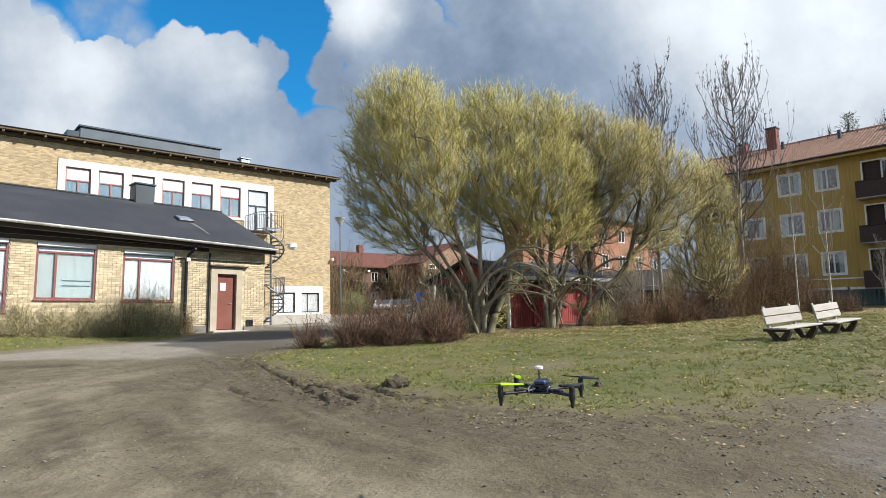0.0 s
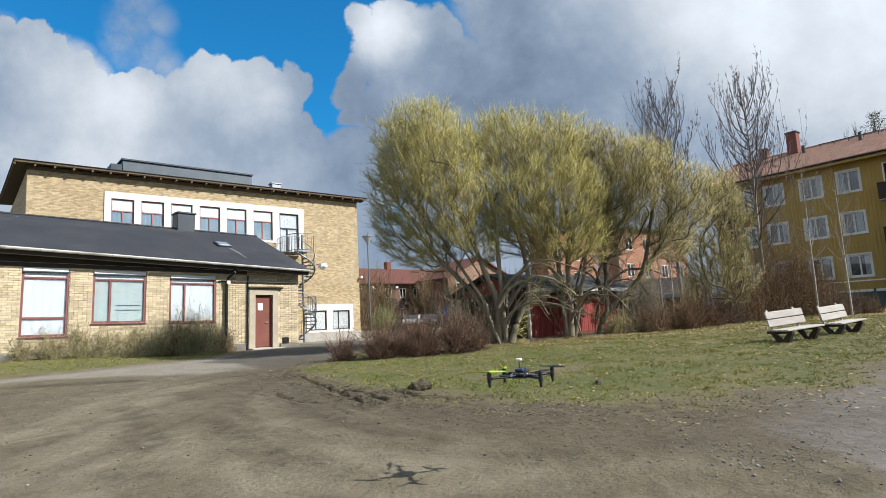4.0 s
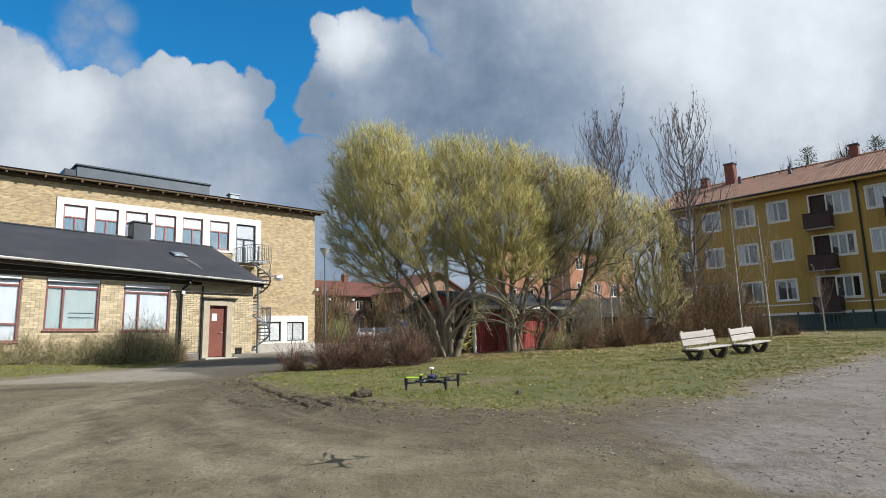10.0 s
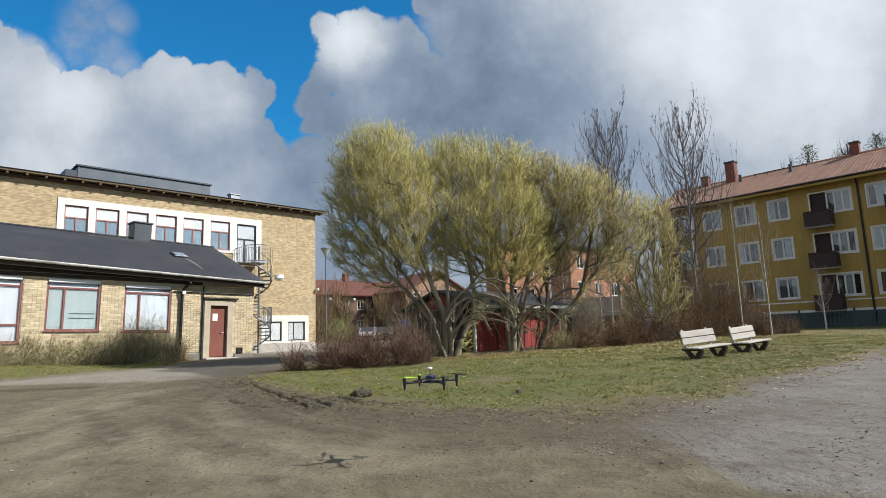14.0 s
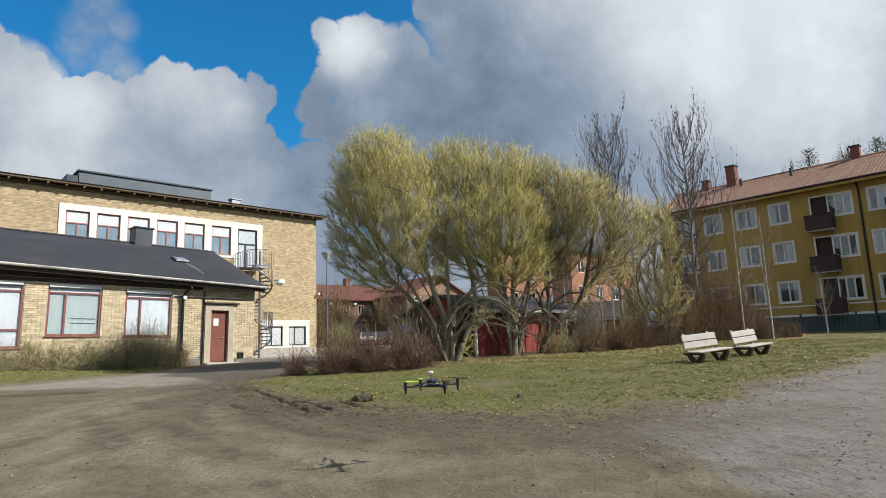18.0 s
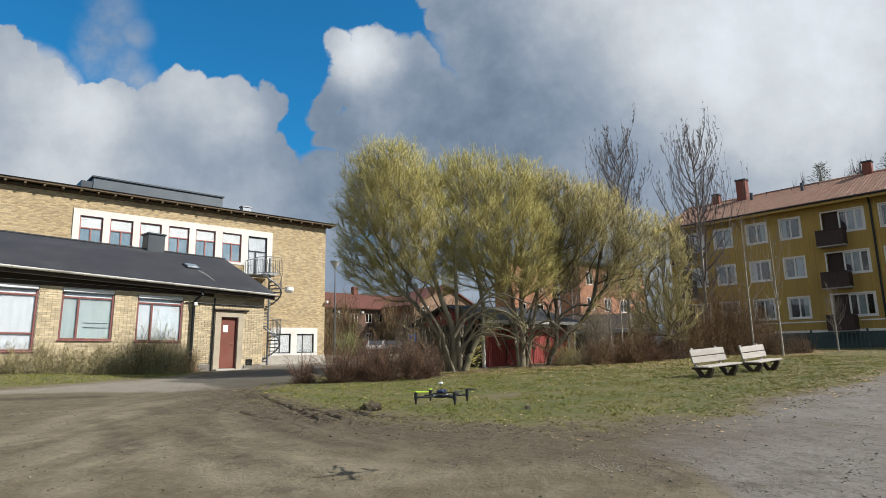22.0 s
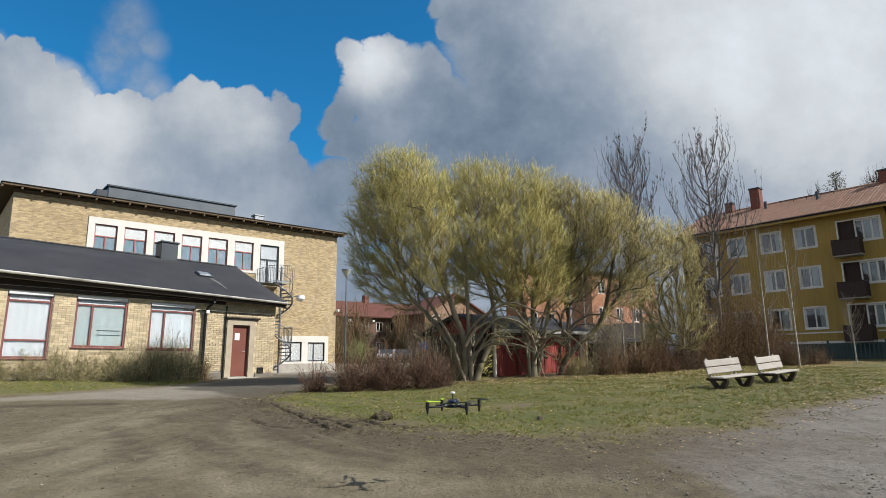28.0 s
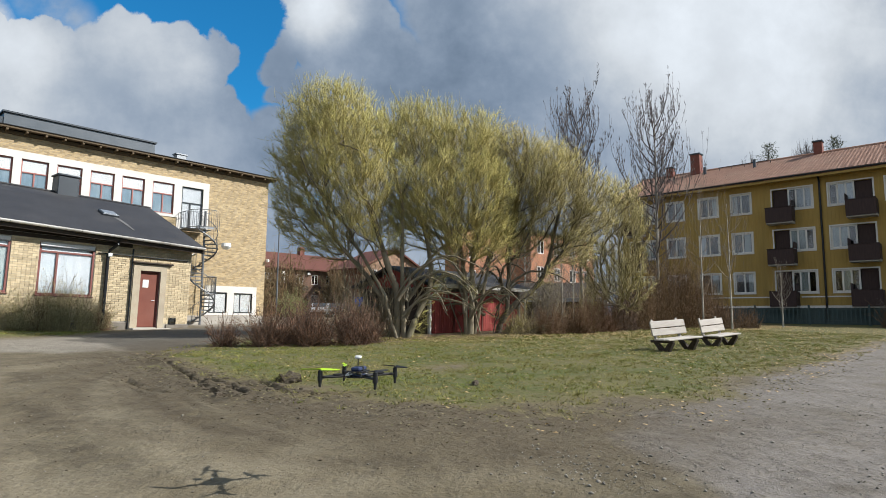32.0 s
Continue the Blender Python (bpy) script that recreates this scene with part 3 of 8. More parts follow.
LAWN = [(5.4, 11.3), (4.95, 9.6), (4.7, 8.0), (4.65, 6.5), (4.75, 5.3), (5.0, 4.4), (5.3, 3.35), (6.0, 2.75), (7.0, 2.3), (8.4, 2.12), (10.6, 2.05), (13, 1.95), (24, 1.6), (46, 0.9), (46, 9), (30, 10.5), (22, 10.5), (17, 10.6), (13.5, 11.4), (10, 12.2), (8.6, 14.2), (6.5, 12.5)]
VERGE = [(-30, 22.4), (-30, 18.3), (-8, 18.3), (1.0, 18.7), (3.0, 18.8), (5.5, 19.1), (6.6, 19.9), (7.4, 21.0), (7.9, 22.5)]
GRAVEL = [(3.55, -0.3), (3.75, 0.03), (4.1, 0.4), (4.45, 0.9), (5.05, 1.5), (5.7, 1.75), (7.0, 1.8), (8.3, 1.68), (10.6, 1.62), (18, 1.4), (46, 0.4), (46, -9), (9, -4), (5, -2.2), (3.8, -1.1)]
ROAD = [(-40, 17.2), (1, 16.6), (3.6, 13.4), (5.5, 12.3), (8, 14.8), (10.5, 17.5), (16, 21), (18, 36.5), (11, 36.5), (10.8, 21.9), (8.4, 21.9), (6.8, 20.0), (5.6, 19.15), (1.0, 18.75), (-40, 18.35)]
# part of the drive where tree shade is put into the asphalt's colour
SHADED_ASPHALT = [(4.9, 13.0), (5.1, 15.5), (4.7, 17.4), (6.0, 18.9), (7.4, 20.4), (8.2, 21.8), (11.2, 21.9), (13.5, 22.5), (12.8, 19.8), (10.5, 17.3), (8.4, 14.8), (7.0, 13.2), (5.8, 12.3)]
RUTS = [[(3.2, 7.0), (3.65, 8.3), (4.3, 10.2), (5.2, 12.2)],
        [(2.75, 2.7), (2.5, 3.6), (2.2, 4.4), (1.95, 5.6), (2.4, 7.6), (3.6, 9.8)], [(2.65, 4.1), (2.75, 5.4), (2.95, 7.0), (3.7, 9.3)],
        [(-0.6, 4.2), (0.2, 5.4), (1.1, 6.6), (2.4, 8.0), (4.1, 10.2)], [(-0.6, 6.3), (0.4, 7.4), (1.3, 8.5), (2.9, 9.8), (4.2, 11.3)], [(-3, 7.4), (-0.5, 9.4), (1.5, 10.8), (3.5, 12.0)],
        [(0.6, 3.4), (1.1, 4.6), (1.6, 6.0), (2.2, 7.4)]]

# pale worn wheel tracks and dark damp blots on the yard
WORN = [[(5.14, 11.42), (3.80, 11.13), (2.81, 11.41), (1.53, 10.93), (0.40, 8.70), (-0.12, 7.60)], [(4.53, 10.69), (2.93, 7.97), (2.29, 6.02), (2.15, 4.47), (2.25, 3.38), (2.65, 2.22)], [(3.60, 11.63), (2.01, 10.24), (0.88, 7.87), (0.31, 5.86), (0.08, 4.27)], [(1.19, 6.08), (1.08, 4.48), (1.19, 3.44), (1.40, 2.73)], [(-0.31, 5.19), (0.07, 5.69), (0.35, 6.57)]]
BLOTS = [[(0.58, 14.83), (1.32, 14.19), (2.28, 13.74)], [(2.05, 10.19), (2.48, 10.28), (2.40, 9.02)], [(1.31, 9.11), (1.06, 6.90), (0.95, 5.50)], [(1.80, 6.86), (1.79, 5.96), (1.72, 5.28)], [(2.73, 6.45), (2.75, 5.24), (2.79, 4.37), (2.88, 3.54)], [(0.38, 4.83), (0.47, 4.45)], [(1.51, 4.74), (1.66, 4.10)], [(1.22, 2.80), (1.40, 2.53)], [(3.92, 6.02), (3.54, 4.38), (3.74, 3.45)], [(3.83, 2.01), (4.11, 1.77)], [(2.95, 2.54), (3.18, 2.36)], [(4.00, -0.06), (4.26, -0.24)], [(4.69, -0.11), (4.79, -0.33)], [(7.82, 0.82), (7.96, 0.41)], [(4.22, 0.89), (3.81, 0.52)]]
# dark heaved soil along the lawn's end and the road's edge
BANKS = [[(4.3, 10.3), (5.3, 11.45), (6.4, 12.1), (7.6, 12.75)], [(-0.6, 16.0), (0.9, 14.9), (2.2, 13.9)]]

# cracks where the turf has been torn open
CRACKS = [[(4.7, 10.3), (4.3, 8.6), (4.05, 7.66), (3.79, 6.68), (3.64, 6.06), (3.66, 5.75)], [(4.22, 7.6), (4.12, 6.7), (3.9, 6.0)], [(4.58, 6.75), (4.41, 6.11), (4.33, 5.6), (4.5, 5.25), (4.95, 5.0)], [(3.35, 8.4), (3.2, 7.5), (3.25, 6.7)]]


def torn_open(x, y):
    """How far a point lies in a crack, 0 to 1, and how much it is heaved up beside one."""
    x = np.asarray(x, float)
    wob = 0.05 * wave(x, y, 0.16, 1.3) + 0.03 * wave(x, y, 0.055, 2.3)
    inn, lip = np.zeros(x.shape), np.zeros(x.shape)
    for i, r in enumerate(CRACKS):
        d = along(x + wob, np.asarray(y) + wob, r)
        some = np.clip(0.75 + 0.6 * wave(x, y, 0.3, 3.0 + i), 0.15, 1) * (0.5 if i == 3 else 1.0)
        inn = np.maximum(inn, np.exp(-(d / 0.032) ** 2) * some)
        lip = np.maximum(lip, np.exp(-((d - 0.12) / 0.07) ** 2) * some)
    return inn, lip


# sweeps where wheels have turned on the yard
SWEEPS = [[(-6, 13.9), (0.95, 13.3), (2.24, 12.4), (3.0, 10.2), (3.0, 7.4), (2.45, 4.7), (1.95, 3.2)], [(-6, 10.2), (0.25, 10.5), (1.3, 10.3), (2.0, 8.4), (2.05, 6.15), (1.7, 4.1), (1.3, 2.8)],
          [(4.7, 13.0), (4.05, 9.9), (3.4, 6.9), (3.1, 4.85), (3.05, 3.3)], [(-4, 7.0), (-0.2, 7.4), (0.5, 7.6), (0.9, 6.5), (0.95, 4.6), (0.7, 3.0)]]


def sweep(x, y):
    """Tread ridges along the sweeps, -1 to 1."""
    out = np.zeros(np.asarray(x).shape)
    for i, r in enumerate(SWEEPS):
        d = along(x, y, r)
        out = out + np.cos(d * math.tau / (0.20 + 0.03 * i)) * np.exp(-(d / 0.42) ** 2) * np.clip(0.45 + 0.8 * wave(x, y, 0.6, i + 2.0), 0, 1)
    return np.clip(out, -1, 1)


def height(x, y, fine=True):
    x, y = np.asarray(x, float), np.asarray(y, float)
    p = 0.021 * (x + 1.1) + 0.019 * (y + 2)
    p = np.where(p > 0.62, 0.62 + 0.30 * (1 - np.exp(-np.maximum(p - 0.62, 0) / 0.30)), p)
    p = np.where(p < -0.15, -0.15 - 0.3 * (1 - np.exp(np.minimum(p + 0.15, 0) / 0.3)), p)
    p = p - 0.36 * smooth01((y - 24) / 9) * smooth01((30 - x) / 8)
    p = p + 0.33 * smooth01((y - 18.6) / 2.4) * smooth01((6.5 - x) / 6) * smooth01((24 - y) / 1.5)
    if fine:
        near = smooth01((26 - np.hypot(x - 3, y - 5)) / 10)
        p = p + near * (0.018 * wave(x, y, 1.6, 0.4) + 0.007 * wave(x, y, 0.45, 2.0))
        dirt = smooth01(0.5 - inside_by(x, y, LAWN) / 0.8)
        torn = np.exp(-((inside_by(x, y, LAWN) + 0.45) / 0.6) ** 2)
        p = p + near * torn * (0.020 * np.abs(wave(x, y, 0.21, 8.0)) + 0.012 * wave(x, y, 0.12, 3.3))
        p = p + near * dirt * (0.006 * wave(x, y, 0.16, 5.0) + 0.004 * wave(x, y, 0.09, 1.0))
        p = p + near * 0.007 * sweep(x, y)
        crack, lip = torn_open(x, y)
        p = p - 0.10 * crack + 0.024 * lip * (0.6 + 0.8 * wave(x, y, 0.07, 5.5))
        for i, r in enumerate(RUTS):
            d = along(x, y, r)
            w, deep = 0.11, 0.016
            p = p - deep * np.exp(-(d / w) ** 2) * (0.6 + 0.4 * wave(x, y, 0.3, i)) + 0.22 * deep * np.exp(-((d - 0.20) / 0.09) ** 2) * (0.8 + 0.5 * wave(x, y, 0.25, i + 3))
    return p


def ground_z(x, y):
    return float(height(x, y))


def steps(lo, hi, fine_lo, fine_hi, fine, grow=1.25):
    mid = list(np.arange(fine_lo, fine_hi + fine / 2, fine))
    s, a, b = fine, [], []
    x = fine_hi
    while x < hi:
        s *= grow
        x += s
        b.append(min(x, hi))
    s, x = fine, fine_lo
    while x > lo:
        s *= grow
        x -= s
        a.append(max(x, lo))
    return np.array(a[::-1] + mid + b)


def close_up(line, lo, hi, fine):
    """The grid line with finer steps between lo and hi."""
    return np.concatenate([line[line < lo - fine / 2], np.arange(lo, hi, fine), line[line > hi + fine / 2]])


gx = close_up(steps(-700, 900, -3.0, 15.0, 0.1, 1.12), 3.0, 5.1, 0.03)
gy = close_up(steps(-700, 900, -3.0, 13.0, 0.1, 1.1), 4.8, 8.8, 0.033)
GX, GY = np.meshgrid(gx, gy, indexing="ij")
gv = np.stack([GX, GY, height(GX, GY)], -1).reshape(-1, 3)
nx, ny = GX.shape
idx = np.arange(nx * ny).reshape(nx, ny)
gf = np.stack([idx[:-1, :-1], idx[1:, :-1], idx[1:, 1:], idx[:-1, 1:]], -1).reshape(-1, 4)
ground_me = mesh_np("ground", gv, gf)


def grass_cover(x, y):
    d = inside_by(x, y, LAWN) + 0.75 + 0.05 * smooth01((x - 6) / 4) + 0.5 * wave(x, y, 0.9, 1.0) + 0.25 * wave(x, y, 0.3, 3.0)
    g = smooth01((d + 0.2) / 1.5)
    v = smooth01((inside_by(x, y, VERGE) + 0.2 * wave(x, y, 0.5, 2.0)) / 0.6)
    far = smooth01((np.hypot(x - 10, y - 8) - 60) / 20)
    g = g * (1 - 0.75 * np.exp(-((x - 7.85) / 0.75) ** 2 - ((y - 6.1) / 0.35) ** 2))
    return np.maximum(np.maximum(g, v), far)


fx, fy = gv[:, 0], gv[:, 1]
litter_line = np.maximum(smooth01(1 - np.abs(inside_by(fx, fy, [(11, 11.2), (17, 10.3), (23, 10.2), (40, 9), (40, 14), (12, 16)]) - 0.3) / 1.6), 0) * 0.9
rut_d = np.min([along(fx, fy, r) for r in RUTS], axis=0)
masks = dict(
    grass=grass_cover(fx, fy),
    gravel=smooth01((inside_by(fx, fy, GRAVEL) + 0.22 * wave(fx, fy, 0.6, 4.0) + 0.10) / 0.32),
    road=smooth01((inside_by(fx, fy, ROAD) + 0.2 * wave(fx, fy, 0.8, 6.0)) / 0.7),
    shaded_tar=smooth01((inside_by(fx, fy, SHADED_ASPHALT) + 0.12 * wave(fx, fy, 0.5, 6.0)) / 0.35),
    litter=np.maximum(litter_line, smooth01((inside_by(fx, fy, [(11, 11.2), (17, 10.3), (23, 10.2), (40, 9), (40, 20), (12, 20)])) / 0.8) * 0.8),
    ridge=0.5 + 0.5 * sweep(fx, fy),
    torn=np.max([np.exp(-((along(fx + 0.14 * wave(fx, fy, 0.3, 3.0), fy + 0.12 * wave(fx, fy, 0.22, 5.0), r) / 0.26) ** 2)) for r in CRACKS[:3] + BANKS[:1]], axis=0) * np.clip(0.7 + 0.7 * wave(fx, fy, 0.18, 2.0), 0, 1),
    worn=np.max([np.exp(-((along(fx + 0.12 * wave(fx, fy, 0.5, 1.0), fy, r) / 0.34) ** 2)) for r in WORN], axis=0) * np.clip(0.75 + 0.5 * wave(fx, fy, 0.35, 2.0), 0.2, 1),
    blot=np.max([np.exp(-((along(fx + 0.10 * wave(fx, fy, 0.22, 4.0), fy + 0.08 * wave(fx, fy, 0.2, 6.0), r) / 0.20) ** 2)) for r in BLOTS], axis=0) * np.clip(0.65 + 0.7 * wave(fx, fy, 0.16, 3.0), 0, 1) + np.max([np.exp(-((along(fx + 0.15 * wave(fx, fy, 0.3, 4.0), fy + 0.12 * wave(fx, fy, 0.25, 6.0), r) / 0.34) ** 2)) for r in BANKS], axis=0) * np.clip(0.8 + 0.5 * wave(fx, fy, 0.2, 5.0), 0, 1),
    # damp soil strip along the lawn, plus groove shade painted into ruts and cracks
    damp_groove_shade=np.clip(np.exp(-(rut_d / 0.16) ** 2) * 0.5 + torn_open(fx, fy)[0] * 1.2 + 0.95 * smooth01(1 - np.abs(inside_by(fx, fy, LAWN) + 1.0 + 0.5 * wave(fx, fy, 0.8, 2.5)) / 2.2) * smooth01((8.8 - fx) / 3.5), 0, 1),
)
for key, val in masks.items():
    ground_me.attributes.new(key, "FLOAT", "POINT").data.foreach_set("value", val.astype(np.float32))
ground_me.polygons.foreach_set("use_smooth", [True] * len(ground_me.polygons))


def ground_material():
    m = bpy.data.materials.new("yard_ground")
    m.use_nodes = True
    t = m.node_tree
    p = t.nodes["Principled BSDF"]
    p.inputs["Specular IOR Level"].default_value = 0.25
    co = t.nodes.new("ShaderNodeTexCoord").outputs["Object"]

    def nz(s, d=5, r=0.6):
        n = t.nodes.new("ShaderNodeTexNoise")
        n.inputs["Scale"].default_value, n.inputs["Detail"].default_value, n.inputs["Roughness"].default_value = s, d, r
        t.links.new(co, n.inputs["Vector"])
        return n.outputs["Fac"]

    def ramp(v, lo, hi, a=0.0, b=1.0):
        n = t.nodes.new("ShaderNodeMapRange")
        n.inputs[1].default_value, n.inputs[2].default_value, n.inputs[3].default_value, n.inputs[4].default_value = lo, hi, a, b
        t.links.new(v, n.inputs[0])
        return n.outputs[0]

    def mix(f, a, b):
        n = t.nodes.new("ShaderNodeMix")
        n.data_type = "RGBA"
        for s, v in ((n.inputs[0], f), (n.inputs[6], a), (n.inputs[7], b)):
            if isinstance(v, bpy.types.NodeSocket):
                t.links.new(v, s)
            else:
                s.default_value = v if isinstance(v, float) else (*v, 1)
        return n.outputs[2]

    def mul(a, b):
        n = t.nodes.new("ShaderNodeMath")
        n.operation = "MULTIPLY"
        for i, v in enumerate((a, b)):
            if isinstance(v, bpy.types.NodeSocket):
                t.links.new(v, n.inputs[i])
            else:
                n.inputs[i].default_value = v
        return n.outputs[0]

    def mask(name):
        a = t.nodes.new("ShaderNodeAttribute")
        a.attribute_name = name
        return a.outputs["Fac"]
    broad, mid, grit, grain = nz(0.45, 6), nz(2.4, 6), nz(26, 4, 0.6), nz(90, 3, 0.7)
    dirt = mix(ramp(broad, 0.35, 0.65), (0.146, 0.118, 0.071), (0.106, 0.086, 0.050))
    dirt = mix(ramp(mid, 0.45, 0.7), dirt, (0.183, 0.152, 0.099))
    dirt = mix(ramp(nz(0.9, 6), 0.52, 0.68, 0.0, 0.8), dirt, (0.094, 0.077, 0.047))
    sp = t.nodes.new("ShaderNodeMapping")
    sp.inputs["Rotation"].default_value, sp.inputs["Scale"].default_value = (0, 0, radians(-52)), (0.5, 1.5, 1)
    t.links.new(co, sp.inputs[0])
    st = t.nodes.new("ShaderNodeTexNoise")
    st.inputs["Scale"].default_value, st.inputs["Detail"].default_value, st.inputs["Distortion"].default_value = 0.9, 6, 0.9
    t.links.new(sp.outputs[0], st.inputs["Vector"])
    dirt = mix(ramp(st.outputs["Fac"], 0.52, 0.68, 0.0, 0.4), dirt, (0.086, 0.070, 0.045))
    dirt = mix(ramp(st.outputs["Fac"], 0.46, 0.34, 0.0, 0.35), dirt, (0.202, 0.172, 0.117))
    dirt = mix(mul(ramp(nz(9, 5, 0.7), 0.52, 0.64), ramp(nz(0.7, 3), 0.45, 0.6)), dirt, (0.070, 0.056, 0.038))
    # tread relief shaded in the colour: pale crests, dark grooves
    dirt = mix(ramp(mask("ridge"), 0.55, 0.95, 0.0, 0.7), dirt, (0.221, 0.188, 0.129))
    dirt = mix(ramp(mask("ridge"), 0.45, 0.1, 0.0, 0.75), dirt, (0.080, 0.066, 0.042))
    dirt = mix(mul(mask("worn"), ramp(nz(4.0, 5, 0.6), 0.3, 0.6, 0.45, 0.85)), dirt, (0.249, 0.211, 0.141))
    dirt = mix(mul(mask("blot"), 0.9), dirt, (0.060, 0.047, 0.028))
    gravel = mix(ramp(mid, 0.35, 0.65), (0.202, 0.182, 0.162), (0.158, 0.141, 0.124))
    gravel = mix(ramp(nz(1.1, 6), 0.54, 0.68), gravel, (0.141, 0.122, 0.096))
    gravel = mix(mul(mask("blot"), 0.8), gravel, (0.080, 0.066, 0.047))
    road = mix(ramp(mid, 0.35, 0.65), (0.273, 0.243, 0.196), (0.221, 0.196, 0.157))
    col = mix(mul(mask("gravel"), ramp(nz(1.7, 6, 0.62), 0.25, 0.45, 0.6, 1.0)), dirt, gravel)
    col = mix(mul(mask("gravel"), ramp(nz(6.5, 5, 0.68), 0.55, 0.68, 0.0, 0.65)), col, (0.077, 0.066, 0.052))
    col = mix(mask("road"), col, road)
    # asphalt tone darkened to carry the shade lying on the drive
    shaded_tar = mix(ramp(mid, 0.35, 0.65), (0.106, 0.095, 0.079), (0.081, 0.073, 0.061))
    shaded_tar = mix(ramp(st.outputs["Fac"], 0.50, 0.62, 0.0, 0.7), shaded_tar, (0.118, 0.104, 0.084))
    col = mix(mask("shaded_tar"), col, shaded_tar)
    col = mix(mul(mask("damp_groove_shade"), ramp(nz(3.4, 6, 0.68), 0.36, 0.62, 0.5, 0.95)), col, (0.073, 0.055, 0.032))
    col = mix(ramp(nz(13, 6, 0.72), 0.56, 0.68, 0.0, 0.35), col, (0.075, 0.061, 0.038))
    col = mix(ramp(nz(17, 5, 0.7), 0.56, 0.70, 0.0, 0.40), col, (0.240, 0.209, 0.150))
    col = mix(ramp(grit, 0.42, 0.64, 0.0, 0.30), col, (0.089, 0.074, 0.049))
    col = mix(ramp(grain, 0.60, 0.72, 0.0, 0.6), col, (0.273, 0.249, 0.207))
    turf = mix(ramp(nz(0.8, 6), 0.38, 0.62), (0.085, 0.102, 0.024), (0.162, 0.139, 0.055))
    turf = mix(ramp(nz(7, 6, 0.7), 0.47, 0.60), turf, (0.155, 0.132, 0.066))
    turf = mix(ramp(nz(16, 5, 0.7), 0.52, 0.64, 0.0, 0.6), turf, (0.049, 0.056, 0.017))
    turf = mix(ramp(nz(60, 4, 0.7), 0.4, 0.6, 0.0, 0.5), turf, (0.052, 0.060, 0.021))
    turf = mix(ramp(mask("grass"), 0.45, 0.95), (0.139, 0.115, 0.056), turf)
    thin = ramp(nz(3.2, 6, 0.7), 0.25, 0.75, -0.45, 0.45)
    ad = t.nodes.new("ShaderNodeMath")
    ad.operation = "ADD"
    t.links.new(mask("grass"), ad.inputs[0])
    t.links.new(thin, ad.inputs[1])
    col = mix(ramp(ad.outputs[0], 0.25, 0.6), col, turf)
    col = mix(mul(mask("torn"), 0.8), col, (0.068, 0.053, 0.032))
    leafy = mix(ramp(nz(14, 5, 0.7), 0.4, 0.6), (0.150, 0.099, 0.052), (0.080, 0.056, 0.036))
    col = mix(mul(mask("litter"), 0.8), col, leafy)
    t.links.new(col, p.inputs["Base Color"])
    p.inputs["Roughness"].default_value = 0.92
    bn = t.nodes.new("ShaderNodeBump")
    bn.inputs["Strength"].default_value, bn.inputs["Distance"].default_value = 0.7, 0.025
    mx = t.nodes.new("ShaderNodeMath")
    mx.operation = "ADD"
    lump = t.nodes.new("ShaderNodeMath")
    lump.operation = "ADD"
    t.links.new(grit, lump.inputs[0])
    t.links.new(mul(nz(5.0, 4, 0.55), 3.0), lump.inputs[1])
    t.links.new(lump.outputs[0], mx.inputs[0])
    t.links.new(mul(grain, 0.5), mx.inputs[1])
    t.links.new(mx.outputs[0], bn.inputs["Height"])
    t.links.new(bn.outputs[0], p.inputs["Normal"])
    return m


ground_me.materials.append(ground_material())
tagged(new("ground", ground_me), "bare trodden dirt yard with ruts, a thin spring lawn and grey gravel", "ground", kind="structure")

